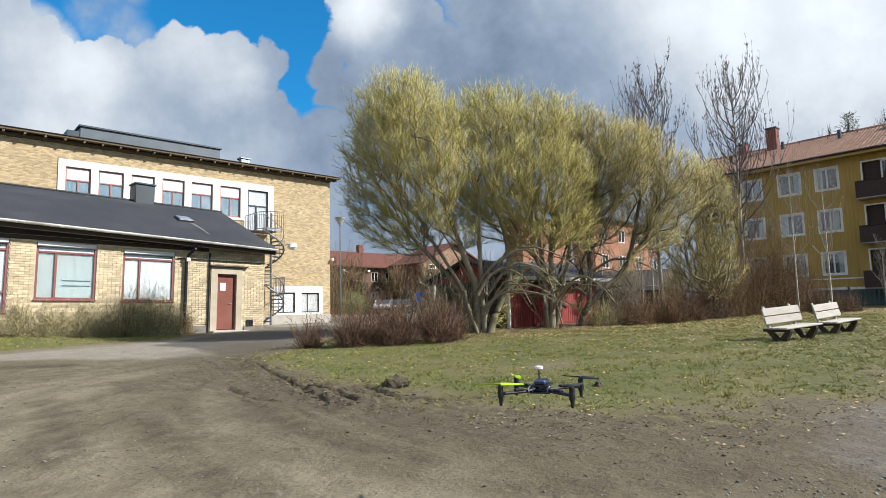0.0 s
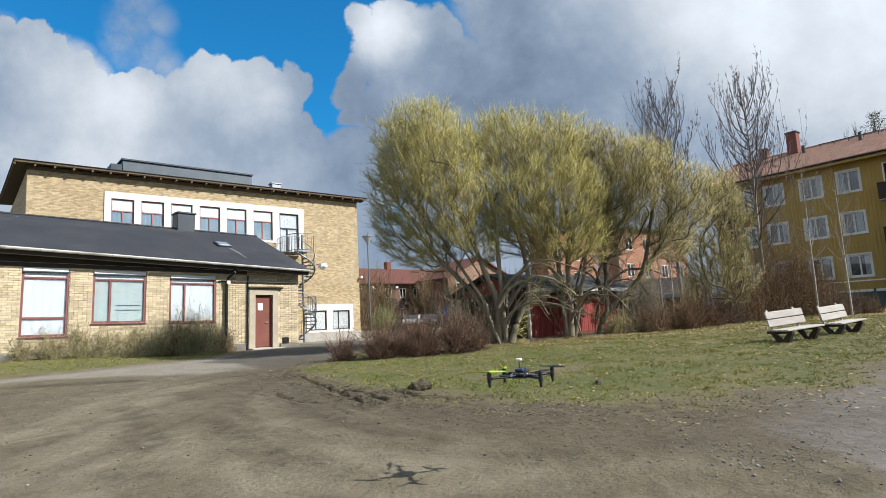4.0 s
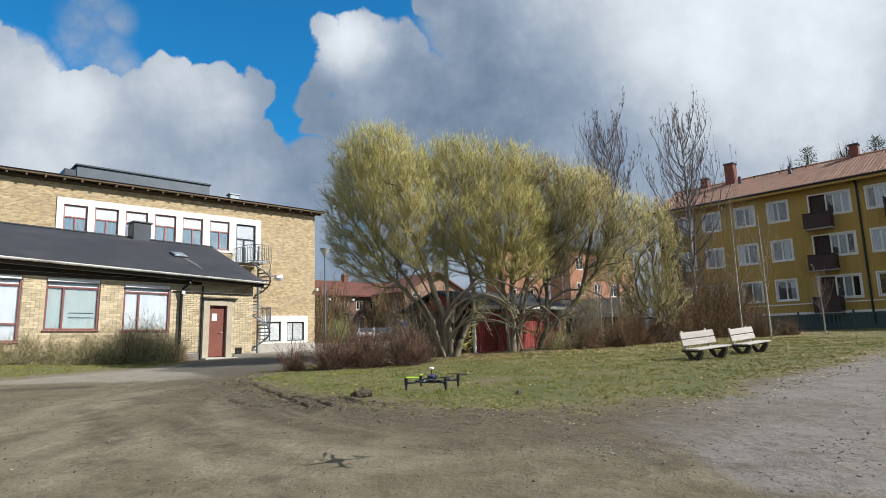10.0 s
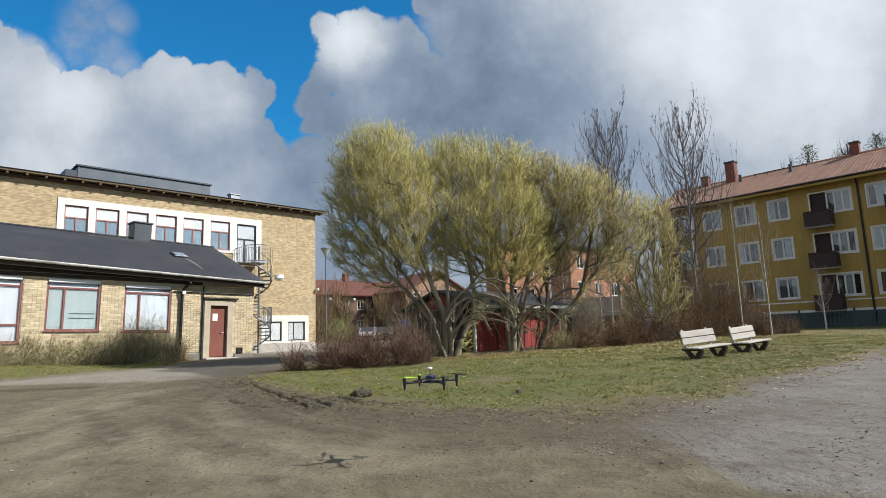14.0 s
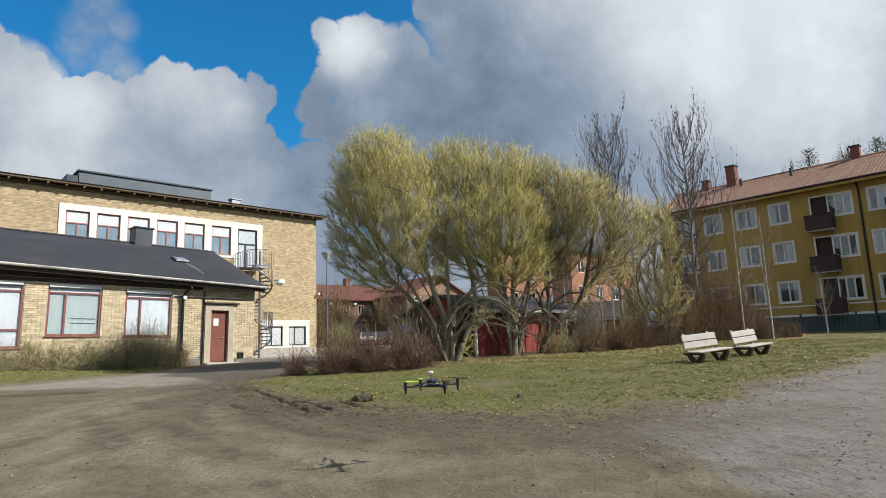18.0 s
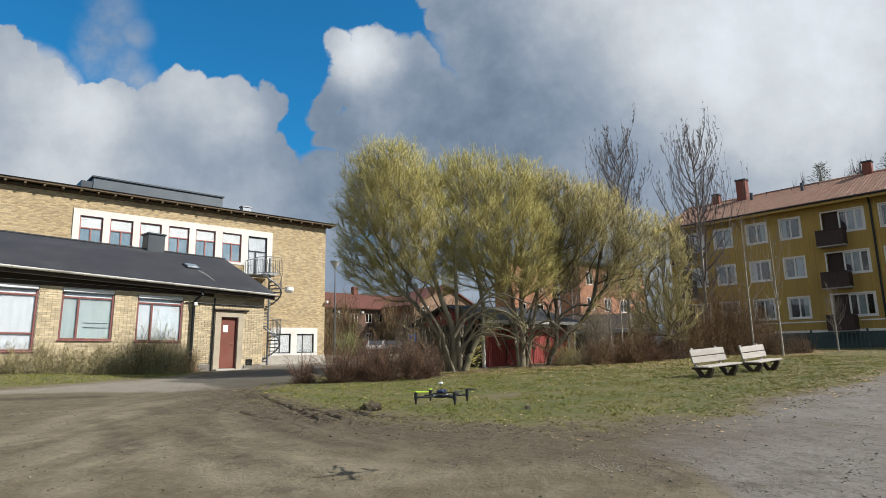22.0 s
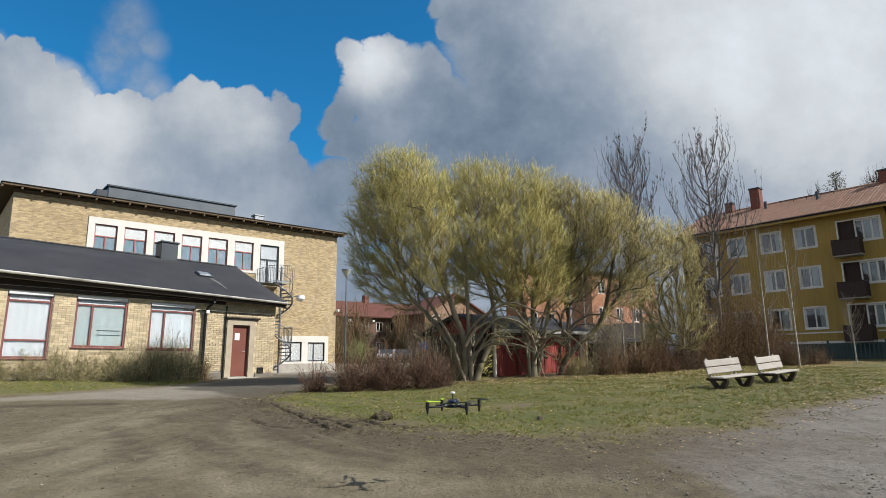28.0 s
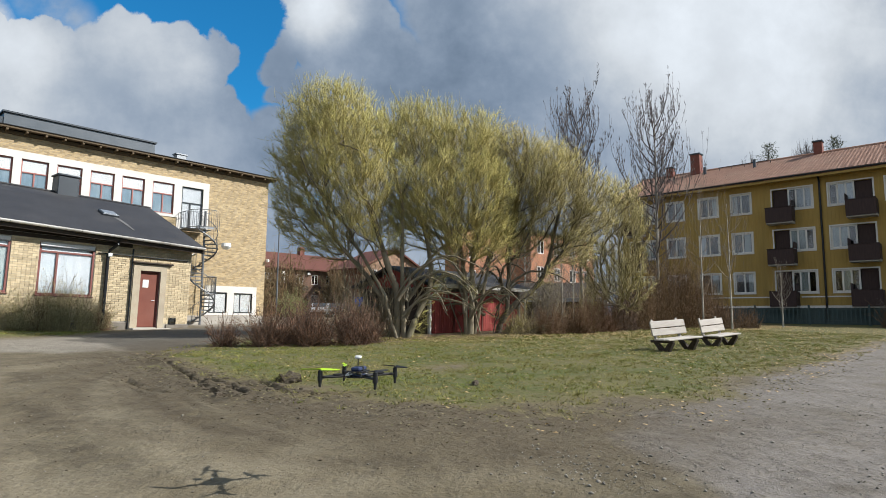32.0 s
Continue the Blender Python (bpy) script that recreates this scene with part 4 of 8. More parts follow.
# ---------------------------------------------------------------- windows
def window(parent, off, axis, at, u0, u1, z0, z1, inward, frame_mat, bars=(), rails=(), blind=0.0, cloth=None, sill=True, fw=0.06, depth=0.10, name="window", cloth_part=(0.0, 1.0), setback=0.03):
    """A window in an opening: frame, mullions, pane, and the blind or curtain behind it. inward: +1 or -1, the way into the house across the wall."""
    q = (lambda u, d, z: (u, at + inward * d, z)) if axis == "x" else (lambda u, d, z: (at + inward * d, u, z))
    bx = lambda m, a, b, c, d, e, g, ch=0.006: m.box(q(a, c, e), q(b, d, g), ch)
    fr = Mesh(off)
    s = setback
    bx(fr, u0, u1, s, s + depth, z0, z0 + fw)
    bx(fr, u0, u1, s, s + depth, z1 - fw, z1)
    bx(fr, u0, u0 + fw, s, s + depth, z0 + fw, z1 - fw)
    bx(fr, u1 - fw, u1, s, s + depth, z0 + fw, z1 - fw)
    w = part(name, fr, frame_mat, parent)
    for f in bars:
        u = u0 + (u1 - u0) * f
        part("mullion", bx(Mesh(off), u - fw * 0.55, u + fw * 0.55, s + 0.005, s + depth - 0.01, z0 + fw, z0 + (z1 - z0) * rails[-1] if rails else z1 - fw), frame_mat, w)
    for f in rails:
        z = z0 + (z1 - z0) * f
        part("transom", bx(Mesh(off), u0 + fw, u1 - fw, s + 0.002, s + depth - 0.013, z - fw * 0.5, z + fw * 0.5), frame_mat, w)
    pane = part("pane", bx(Mesh(off), u0 + fw * 0.7, u1 - fw * 0.7, s + 0.024, s + 0.030, z0 + fw * 0.7, z1 - fw * 0.7, 0), M["glass"], w)
    pane.visible_shadow = False
    if blind:
        part("blind", bx(Mesh(off), u0 + fw, u1 - fw, s + 0.034, s + 0.042, z1 - fw - (z1 - z0) * blind, z1 - fw, 0.004), M["blind"], w, "white roller blind, partly drawn")
    if cloth:
        c = Mesh(off)
        n, a, b = 18, u0 + (u1 - u0) * cloth_part[0], u0 + (u1 - u0) * cloth_part[1]
        pts = [q(a + (b - a) * i / n, s + 0.055 + 0.003 * math.sin(i * 1.9), z) for i in range(n + 1) for z in (z0 + 0.02, z1 - 0.02)]
        c.add(pts, [(2 * i, 2 * i + 2, 2 * i + 3, 2 * i + 1) for i in range(n)])
        part("curtain", c, M[cloth], w)
    if sill:
        part("sill", bx(Mesh(off), u0 - 0.04, u1 + 0.04, -0.05, s, z0 - 0.045, z0 - 0.005), frame_mat if sill is True else sill, w)
    return w


# ---------------------------------------------------------------- annex
# the annex stands slightly askew to the school: turned about a point of its front
ANNEX_TURN, ANNEX_PIVOT = 3.75, Vector((7.0, 22.1, 0))
ANNEX_AT = Matrix.Translation(ANNEX_PIVOT + Vector((-0.209, -0.246, -0.055))) @ Matrix.Rotation(radians(ANNEX_TURN), 4, "Z") @ Matrix.Rotation(radians(0.96), 4, "Y") @ Matrix.Diagonal((1.013, 1, 1, 1)) @ Matrix.Translation(-ANNEX_PIVOT)


def annex():
    o = (4.0, 22.1, 0.5)
    b = thing("annex_building", o, "low yellow brick annex with a dark felt roof and red-brown windows", "building")
    b.matrix_world = ANNEX_AT @ Matrix.Translation(o)
    x0, x1, y0, y1, zt = -9.0, 10.45, 22.1, 31.3, 3.85
    wins = [(-1.55, 0.18, 1.87, 3.56), (0.96, 2.22, 1.49, 3.66), (2.90, 4.53, 1.88, 3.64), (5.32, 6.98, 1.85, 3.57)]
    door_h = (8.55, 9.29, 0.80, 2.90)
    holes = wins + [door_h]
    part("front_wall", Mesh(o).wall("x", y0 + 0.02, 0.30, x0, x1, 0.3, zt, holes), M["mortar"], b)
    part("end_wall", Mesh(o).wall("y", x1 - 0.3, 0.3, y0 + 0.33, y1, 0.3, zt, []), M["brick_side"], b)
    part("end_wall", Mesh(o).wall("y", x0, 0.3, y0 + 0.33, y1, 0.3, zt, []), M["brick_side"], b)
    part("back_wall", Mesh(o).wall("x", y1 - 0.3, 0.3, x0 + 0.3, x1 - 0.3, 0.3, zt, []), M["brick_low"], b)
    g = Mesh(o).prism([(y0 + 0.1, zt), (y1 - 0.1, zt), (26.7, 5.95)], x1 - 0.28, x1 - 0.02)
    part("gable_wall", g, M["brick_side"], b)
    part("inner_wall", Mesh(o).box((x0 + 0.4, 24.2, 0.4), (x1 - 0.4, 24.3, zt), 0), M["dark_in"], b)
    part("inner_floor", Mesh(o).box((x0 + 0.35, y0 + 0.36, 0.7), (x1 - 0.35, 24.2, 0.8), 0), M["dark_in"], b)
    part("inner_ceiling", Mesh(o).box((x0 + 0.35, y0 + 0.36, 3.66), (x1 - 0.35, y1 - 0.35, 3.76), 0), M["white"], b)
    part("plinth", Mesh(o).box((x0, y0 - 0.03, 0.2), (8.28, y0 + 0.015, 0.98), 0.01).box((9.62, y0 - 0.03, 0.2), (x1 + 0.03, y0 + 0.015, 0.92), 0.01), M["plinth"], b)
    # roof of two slopes with a thick edge
    e0, e1, ze, rz, ry = 21.66, 31.75, 3.97, 6.12, 26.7
    t = 0.10
    for name, ya in (("roof_slope", e0), ("roof_slope", e1)):
        sl = Mesh(o).prism([(ya, ze), (ry, rz), (ry, rz - t), (ya, ze - t)], x0 - 0.4, x1 + 0.28)
        part(name, sl, M["felt"], b, "dark felt roof slope with seams")
    for i in range(19):
        x = x0 + 0.2 + i * 1.02
        if x < x1:
            part("roof_seam", Mesh(o).prism([(e0 + 0.02, ze + 0.004), (ry, rz + 0.004), (ry, rz + 0.008), (e0 + 0.02, ze + 0.008)], x, x + 0.03), M["felt"], b)
    part("ridge_cap", Mesh(o).tube([(x0 - 0.4, ry, rz + 0.01), (x1 + 0.28, ry, rz + 0.01)], 0.06, 6), M["felt"], b)
    part("verge_board", Mesh(o).prism([(e0, ze - t - 0.004), (ry, rz - t - 0.004), (ry, rz - t - 0.16), (e0, ze - t - 0.12)], x1 + 0.20, x1 + 0.26), M["dark_wood"], b)
    part("soffit", Mesh(o).box((x0 - 0.3, 21.75, 3.76), (x1 + 0.2, y0 - 0.01, 3.80), 0), M["dark_wood"], b, "dark boarded soffit")
    part("fascia", Mesh(o).box((x0 - 0.4, 21.70, 3.72), (x1 + 0.25, 21.74, 3.87), 0.004), M["dark_wood"], b)
    gut = Mesh(o)
    n = 8
    prof = [(21.61 + 0.085 * math.cos(math.pi + math.pi * k / n), 3.94 + 0.085 * math.sin(math.pi + math.pi * k / n)) for k in range(n + 1)]
    prof += [(21.61 + 0.076 * math.cos(-math.pi * k / n), 3.94 + 0.076 * math.sin(-math.pi * k / n)) for k in range(n + 1)]
    gut.prism(prof, x0 - 0.4, x1 + 0.27)
    part("gutter", gut, M["gutter"], b, "worn white half-round gutter")
    for i in range(20):
        x = x0 + 0.3 + i * 1.0
        if x < x1 + 0.2:
            part("gutter_bracket", Mesh(o).box((x, 21.538, 3.878), (x + 0.03, 21.70, 3.90), 0.003), M["black_metal"], b)
    # downpipe with its bends
    dp = Mesh(o).tube([(7.55, 21.61, 3.88), (7.53, 21.64, 3.74), (7.40, 21.94, 3.52), (7.36, 22.0, 3.36), (7.36, 22.0, 0.75)], 0.055, 10)
    part("downpipe", dp, M["black_metal"], b, "dark metal downpipe")
    part("cable_pipe", Mesh(o).tube([(8.22, 22.05, 3.66), (8.22, 22.05, 0.72)], 0.032, 8), M["black_metal"], b)
    part("cable_pipe", Mesh(o).tube([(7.05, 22.05, 3.40), (10.3, 22.05, 3.40)], 0.022, 6), M["black_metal"], b)
    part("wall_lamp", Mesh(o).box((7.32, 21.88, 3.28), (7.46, 21.94, 3.42), 0.02), M["white_plastic"], b)
    # dark lintel board above the windows; the dark filler over it paints the eave's deep shadow
    part("lintel_board", Mesh(o).box((x0, y0 - 0.012, 3.70), (8.2, y0 + 0.018, 3.83), 0.003), M["dark_wood"], b)
    part("frieze_board", Mesh(o).prism([(x0, 3.855), (x1, 3.855), (x1, 3.86), (x0, 4.38)], y0 + 0.03, y0 + 0.30, "y"), M["dark_wood"], b)
    for i, (a, c, d, e) in enumerate(wins):
        cl = ("curtain", "curtain", "curtain_grey", "curtain")[i]
        w = window(b, o, "x", y0, a, c, d, e, 1, M["brown_frame"], bars=(0.32,) if i != 1 else (), rails=(0.835,) if i != 1 else (0.27, 0.86), cloth=cl, fw=0.065)
        part("shutter_box", Mesh(o).box((a + 0.02, y0 - 0.02, e - 0.10), (c - 0.02, y0 + 0.07, e + 0.02), 0.01), M["blind"], w, "pale grey roller shutter box")
        part("shutter_lip", Mesh(o).box((a + 0.02, y0 - 0.03, e - 0.135), (c - 0.02, y0 + 0.06, e - 0.105), 0.004), M["dark_frame"], w)
        part("blind", Mesh(o).box((a + 0.07, y0 + 0.062, e - 0.29), (c - 0.07, y0 + 0.070, e - 0.06), 0.004), M["blind"], w)
        if i == 2:
            for z in (2.31, 2.47):
                part("slat", Mesh(o).box((a + 0.72, y0 + 0.064, z), (c - 0.14, y0 + 0.072, z + 0.022), 0.002), M["dark_frame"], w)
    # entrance
    du0, du1, dz0, dz1 = door_h
    part("door_surround", Mesh(o).wall("x", y0 - 0.035, 0.05, du0 - 0.25, du1 + 0.22, 0.62, 3.14, [(du0, du1, 0.5, dz1)]), M["surround"], b, "pale rendered door surround")
    part("door_hood", Mesh(o).box((du0 - 0.32, y0 - 0.13, 3.16), (du1 + 0.42, y0 - 0.005, 3.22), 0.008), M["dark_wood"], b)
    d = part("door", Mesh(o).box((du0 + 0.05, y0 + 0.10, dz0 + 0.02), (du1 - 0.05, y0 + 0.15, dz1 - 0.06), 0.006), M["door"], b, "plain red-brown door with a white paper notice")
    part("door_frame", Mesh(o).wall("x", y0 + 0.06, 0.12, du0, du1, dz0, dz1, [(du0 + 0.05, du1 - 0.05, dz0 - 1, dz1 - 0.06)]), M["brown_frame"], d)
    part("handle", Mesh(o).tube([(du1 - 0.14, y0 + 0.10, 1.80), (du1 - 0.14, y0 + 0.05, 1.80), (du1 - 0.25, y0 + 0.05, 1.80)], 0.011, 8), M["galv"], d)
    part("notice", Mesh(o).box((du0 + 0.15, y0 + 0.088, 2.28), (du0 + 0.36, y0 + 0.096, 2.57), 0), M["white_plastic"], d, "blank white paper notice")
    part("door_step", Mesh(o).box((du0 - 0.3, y0 - 0.45, 0.4), (du1 + 0.35, y0 - 0.036, 0.78), 0.02), M["concrete"], b)
    part("door_step", Mesh(o).box((du1 + 0.36, y0 - 0.42, 0.4), (du1 + 0.72, y0 - 0.036, 0.70), 0.02), M["concrete"], b)
    v = part("air_vent", Mesh(o).wall("x", y0 - 0.045, 0.04, 9.72, 9.98, 0.92, 1.16, [(9.75, 9.95, 0.95, 1.13)]), M["black_metal"], b)
    for k in range(4):
        part("slat", Mesh(o).box((9.75, y0 - 0.03, 0.96 + k * 0.045), (9.95, y0 - 0.015, 0.98 + k * 0.045), 0.002), M["black_metal"], v)
    # vent box and hatch on the roof, pale streaks washed down the felt below them
    sl = (rz - ze) / (ry - e0)
    for xa, ya, xb, yb, wa, wb in ((5.30, 26.3, 5.75, 23.2, 0.20, 0.05), (8.29, 24.0, 8.36, 22.5, 0.11, 0.04), (1.2, 26.2, 1.35, 24.6, 0.05, 0.03)):
        za, zb = ze + sl * (ya - e0) + 0.03, ze + sl * (yb - e0) + 0.03
        zm, xm, ym = (za + zb) / 2, (xa + xb) / 2 + 0.03, (ya + yb) / 2
        k = Mesh(o)
        k.add([(xa - wa, ya, za), (xa + wa * 0.6, ya, za), (xm + wa * 0.7, ym, zm), (xb + wb, yb, zb), (xb - wb, yb, zb), (xm - wa * 0.6, ym, zm)], [(0, 1, 2, 5), (5, 2, 3, 4)])
        part("worn_streak", k, M["felt_worn"], b, "pale washed streak on the felt")
    vb = part("vent_box", Mesh(o).box((6.95, 26.40, 5.75), (7.70, 27.10, 6.80), 0.02), M["sheet"], b, "grey sheet-metal vent box astride the ridge")
    part("vent_lid", Mesh(o).box((6.90, 26.35, 6.80), (7.75, 27.15, 6.88), 0.02), M["sheet"], vb)
    hz = ze + sl * (24.3 - e0)
    hm = Matrix.Translation((8.1, 24.3, hz)) @ Matrix.Rotation(math.atan(sl), 4, "X")
    h = part("roof_hatch", Mesh(o).box((-0.30, -0.30, 0.0), (0.30, 0.30, 0.12), 0.02, hm), M["sheet"], b)
    part("hatch_light", Mesh(o).box((-0.24, -0.24, 0.122), (0.24, 0.24, 0.134), 0.004, hm), M["sheet_pale"], h)
    # the eave and roof rise slightly towards the far end
    for c in b.children_recursive:
        if c.name.startswith(("roof", "ridge", "verge", "soffit", "fascia", "gutter", "worn", "vent", "hatch", "gable")):
            for v in c.data.vertices:
                if v.co.z + o[2] > 3.56:
                    v.co.z += 0.03 * (x1 + 0.3 - v.co.x - o[0]) * min(max(1 - 0.75 * (v.co.z + o[2] - 3.95) / 2.2, 0.25), 1)
    return b, o, holes, x0, x1, y0


annex_ob, annex_off, annex_holes, ANX0, ANX1, ANY = annex()


# ---------------------------------------------------------------- school building
def school():
    o = (12.0, 36.9, 0.4)
    b = thing("school_building", o, "tall yellow brick school block with a white window band", "building")
    b.matrix_world = Matrix.Translation((11.79, 36.76, 0.018)) @ Matrix.Rotation(radians(0.39), 4, "Z") @ Matrix.Diagonal((0.993, 1, 0.986, 1)) @ Matrix.Translation(Vector(o) - Vector((12.0, 36.9, 0)))
    x0, x1, y0, y1, zt = 1.85, 22.55, 36.9, 52.0, 10.85
    band = (5.55, 18.08, 7.45, 10.02)
    lows = (18.15, 21.92, 1.12, 3.12)
    wx = [(5.90, 7.12), (7.50, 8.78), (9.18, 10.45), (10.88, 12.18), (12.60, 13.92), (14.40, 15.75)]
    holes = [(a, c, 7.62, 9.62) for a, c in wx] + [(16.25, 17.68, 6.78, 9.58), (18.42, 19.72, 1.28, 2.68), (20.22, 21.62, 1.28, 2.66)]
    part("front_wall", Mesh(o).wall("x", y0, 0.4, x0, x1, 0.0, zt, holes), M["brick_big"], b)
    for x in (x0, x1 - 0.4):
        part("end_wall", Mesh(o).wall("y", x, 0.4, y0 + 0.41, y1, 0.0, zt, []), M["brick_side"], b)
    part("back_wall", Mesh(o).wall("x", y1 - 0.4, 0.4, x0 + 0.4, x1 - 0.4, 0.0, zt, []), M["brick_big"], b)
    part("window_band", Mesh(o).wall("x", y0 - 0.05, 0.045, *band[:2], band[2], band[3], holes), M["white"], b, "white rendered window band")
    part("window_band", Mesh(o).wall("x", y0 - 0.05, 0.045, 16.0, 18.08, 6.72, 7.445, holes), M["white"], b)
    part("lower_band", Mesh(o).wall("x", y0 - 0.05, 0.045, *lows, holes), M["white"], b)
    part("plinth", Mesh(o).box((11.2, y0 - 0.07, 0.1), (x1 + 0.02, y0 - 0.005, 1.10), 0.01), M["concrete"], b, "pale concrete plinth")
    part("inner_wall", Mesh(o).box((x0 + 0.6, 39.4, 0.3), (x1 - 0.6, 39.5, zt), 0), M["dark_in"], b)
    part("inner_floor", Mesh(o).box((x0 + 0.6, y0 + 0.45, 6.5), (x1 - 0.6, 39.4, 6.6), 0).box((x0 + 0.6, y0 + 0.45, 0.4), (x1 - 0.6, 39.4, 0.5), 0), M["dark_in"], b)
    for i, (a, c) in enumerate(wx):
        window(b, o, "x", y0, a, c, 7.62, 9.62, 1, M["pink_frame"], bars=(0.5,), rails=(0.635,), blind=0.33, cloth="curtain_blue", sill=M["white"], fw=0.07)
    window(b, o, "x", y0, 16.25, 17.68, 6.78, 9.58, 1, M["dark_frame"], bars=(0.42,), rails=(0.62,), cloth="curtain", sill=False, fw=0.09, name="balcony_door")
    window(b, o, "x", y0, 18.42, 19.72, 1.28, 2.68, 1, M["dark_frame"], bars=(0.36,), blind=0.92, cloth="curtain", sill=M["white"], fw=0.07)
    window(b, o, "x", y0, 20.22, 21.62, 1.28, 2.66, 1, M["dark_frame"], bars=(0.36,), blind=0.92, cloth="curtain", sill=M["white"], fw=0.07)
    part("roof_fan", Mesh(o).box((15.95, 37.3, 11.25), (16.6, 37.8, 11.75), 0.02).box((15.88, 37.25, 11.75), (16.67, 37.85, 11.86), 0.02), M["sheet_pale"], b, "pale roof fan housing")
    # roof slab on rafters
    part("roof", Mesh(o).prism([(36.35, 11.08), (52.6, 11.9), (52.6, 12.02), (36.35, 11.20)], 1.25, 23.15), M["fascia"], b, "low roof with a wide eaves overhang")
    part("roof_covering", Mesh(o).prism([(36.3, 11.205), (52.6, 12.03), (52.6, 12.06), (36.3, 11.235)], 1.2, 23.2), M["felt"], b)
    part("soffit_beam", Mesh(o).box((x0, y0 - 0.12, 10.86), (x1, y0 + 0.35, 11.05), 0.01), M["fascia"], b)
    for i in range(25):
        x = 1.2 + i * 0.9
        part("rafter_end", Mesh(o).box((x, 36.38, 10.94), (x + 0.11, 36.95, 11.075), 0.008), M["fascia"], b)
    sc = part("roof_screen", Mesh(o).box((7.3, 41.2, 11.2), (16.05, 41.3, 13.25), 0.01), M["screen_sheet"], b, "blue-grey sheet-metal screen along the roof")
    part("screen_cap", Mesh(o).box((7.2, 41.1, 13.25), (16.15, 43.2, 13.36), 0.01), M["sheet"], sc)
    part("screen_end", Mesh(o).prism([(41.3, 11.2), (43.2, 11.2), (43.2, 13.24), (41.3, 13.24)], 7.3, 7.4), M["sheet"], sc)
    part("screen_end", Mesh(o).box((6.6, 41.25, 11.2), (7.29, 43.0, 12.95), 0.02), M["sheet"], sc)
    part("roof_cowl", Mesh(o).box((17.6, 41.0, 11.3), (18.6, 41.9, 12.35), 0.03), M["sheet_pale"], b)
    part("pole_light", Mesh(o).box((22.56, 36.6, 5.0), (22.70, 36.85, 5.2), 0.02), M["white_plastic"], b)
    return b


school()


# ---------------------------------------------------------------- spiral stair
def spiral_stair():
    cx, cy, zb, zt = 17.12, 35.62, 0.52, 6.62
    s = thing("spiral_stair", (cx, cy, zb), "galvanised steel spiral fire stair beside the school wall", "stair")
    h = zt - zb
    part("centre_pole", Mesh().tube([(0, 0, 0), (0, 0, h + 1.2)], 0.07, 10), M["galv"], s)
    n, turns, r = 26, 1.75, 0.82
    a0 = radians(100)
    tread = Mesh()
    for z in (0.0, 0.07):
        tread.v += [(0.05, -0.05, z), (r, -0.15, z), (r, 0.15, z), (0.05, 0.05, z)]
    tread.f += [(0, 1, 2, 3), (4, 5, 6, 7), (0, 1, 5, 4), (1, 2, 6, 5), (2, 3, 7, 6), (3, 0, 4, 7)]
    tm = tread.make("tread")
    tm.materials.append(M["galv"])
    bal = Mesh().tube([(r, 0, 0.02), (r, 0, 1.0)], 0.014, 5).make("baluster")
    bal.materials.append(M["galv"])
    rail = []
    for i in range(n):
        a = a0 - turns * math.tau * i / n
        z = h * (i + 1) / n - 0.05
        m = Matrix.Translation((0, 0, z)) @ Matrix.Rotation(a, 4, "Z")
        share("tread", tm, s, m)
        share("baluster", bal, s, m)
        rail.append((r * math.cos(a), r * math.sin(a), z + 1.0))
    part("handrail", Mesh().tube(rail, 0.022, 6), M["galv"], s)
    part("string", Mesh().tube([(x, y, z - 1.0) for x, y, z in rail], 0.05, 6), M["galv"], s)
    # landing at the top door and a half landing
    p = part("landing", Mesh().box((-1.25, -0.15, h - 0.06), (0.35, 1.1, h), 0.01), M["galv"], s, "steel grid landing")
    for u in range(9):
        x = -1.25 + u * 0.2
        part("baluster", Mesh().tube([(x, -0.15, h), (x, -0.15, h + 1.05)], 0.012, 5), M["galv"], p)
    for u in range(6):
        y = -0.15 + u * 0.25
        part("baluster", Mesh().tube([(-1.25, y, h), (-1.25, y, h + 1.05)], 0.012, 5), M["galv"], p)
        if u < 3:
            part("baluster", Mesh().tube([(0.9, y, h), (0.9, y, h + 1.05)], 0.012, 5), M["galv"], p)
    part("handrail", Mesh().tube([(0.35, -0.15, h + 1.05), (-1.25, -0.15, h + 1.05), (-1.25, 1.1, h + 1.05)], 0.02, 6), M["galv"], p)
    # barred cages round the lower turn and the top landing
    for z0, a0c, a1c, rc in ((1.9, -100, 60, 0.86), (h, 120, 290, 1.05)):
        cage = part("cage", Mesh().tube([(rc * math.cos(radians(a0c + (a1c - a0c) * k / 14)), rc * math.sin(radians(a0c + (a1c - a0c) * k / 14)), z0 + 1.15) for k in range(15)], 0.022, 6), M["galv"], s, "barred steel guard")
        part("cage_rail", Mesh().tube([(rc * math.cos(radians(a0c + (a1c - a0c) * k / 14)), rc * math.sin(radians(a0c + (a1c - a0c) * k / 14)), z0 + 0.06) for k in range(15)], 0.022, 6), M["galv"], cage)
        for k in range(22):
            a = radians(a0c + (a1c - a0c) * k / 21)
            part("bar", Mesh().tube([(rc * math.cos(a), rc * math.sin(a), z0 + 0.05), (rc * math.cos(a), rc * math.sin(a), z0 + 1.16)], 0.011, 4), M["galv"], cage)
    part("screen_panel", Mesh().box((-0.75, -0.35, h + 0.02), (0.45, -0.33, h + 0.18), 0.005), M["sheet_pale"], s)
    c = part("camera_arm", Mesh().tube([(0.82, -0.3, 5.2), (1.15, -0.55, 5.3)], 0.03, 6), M["galv"], s)
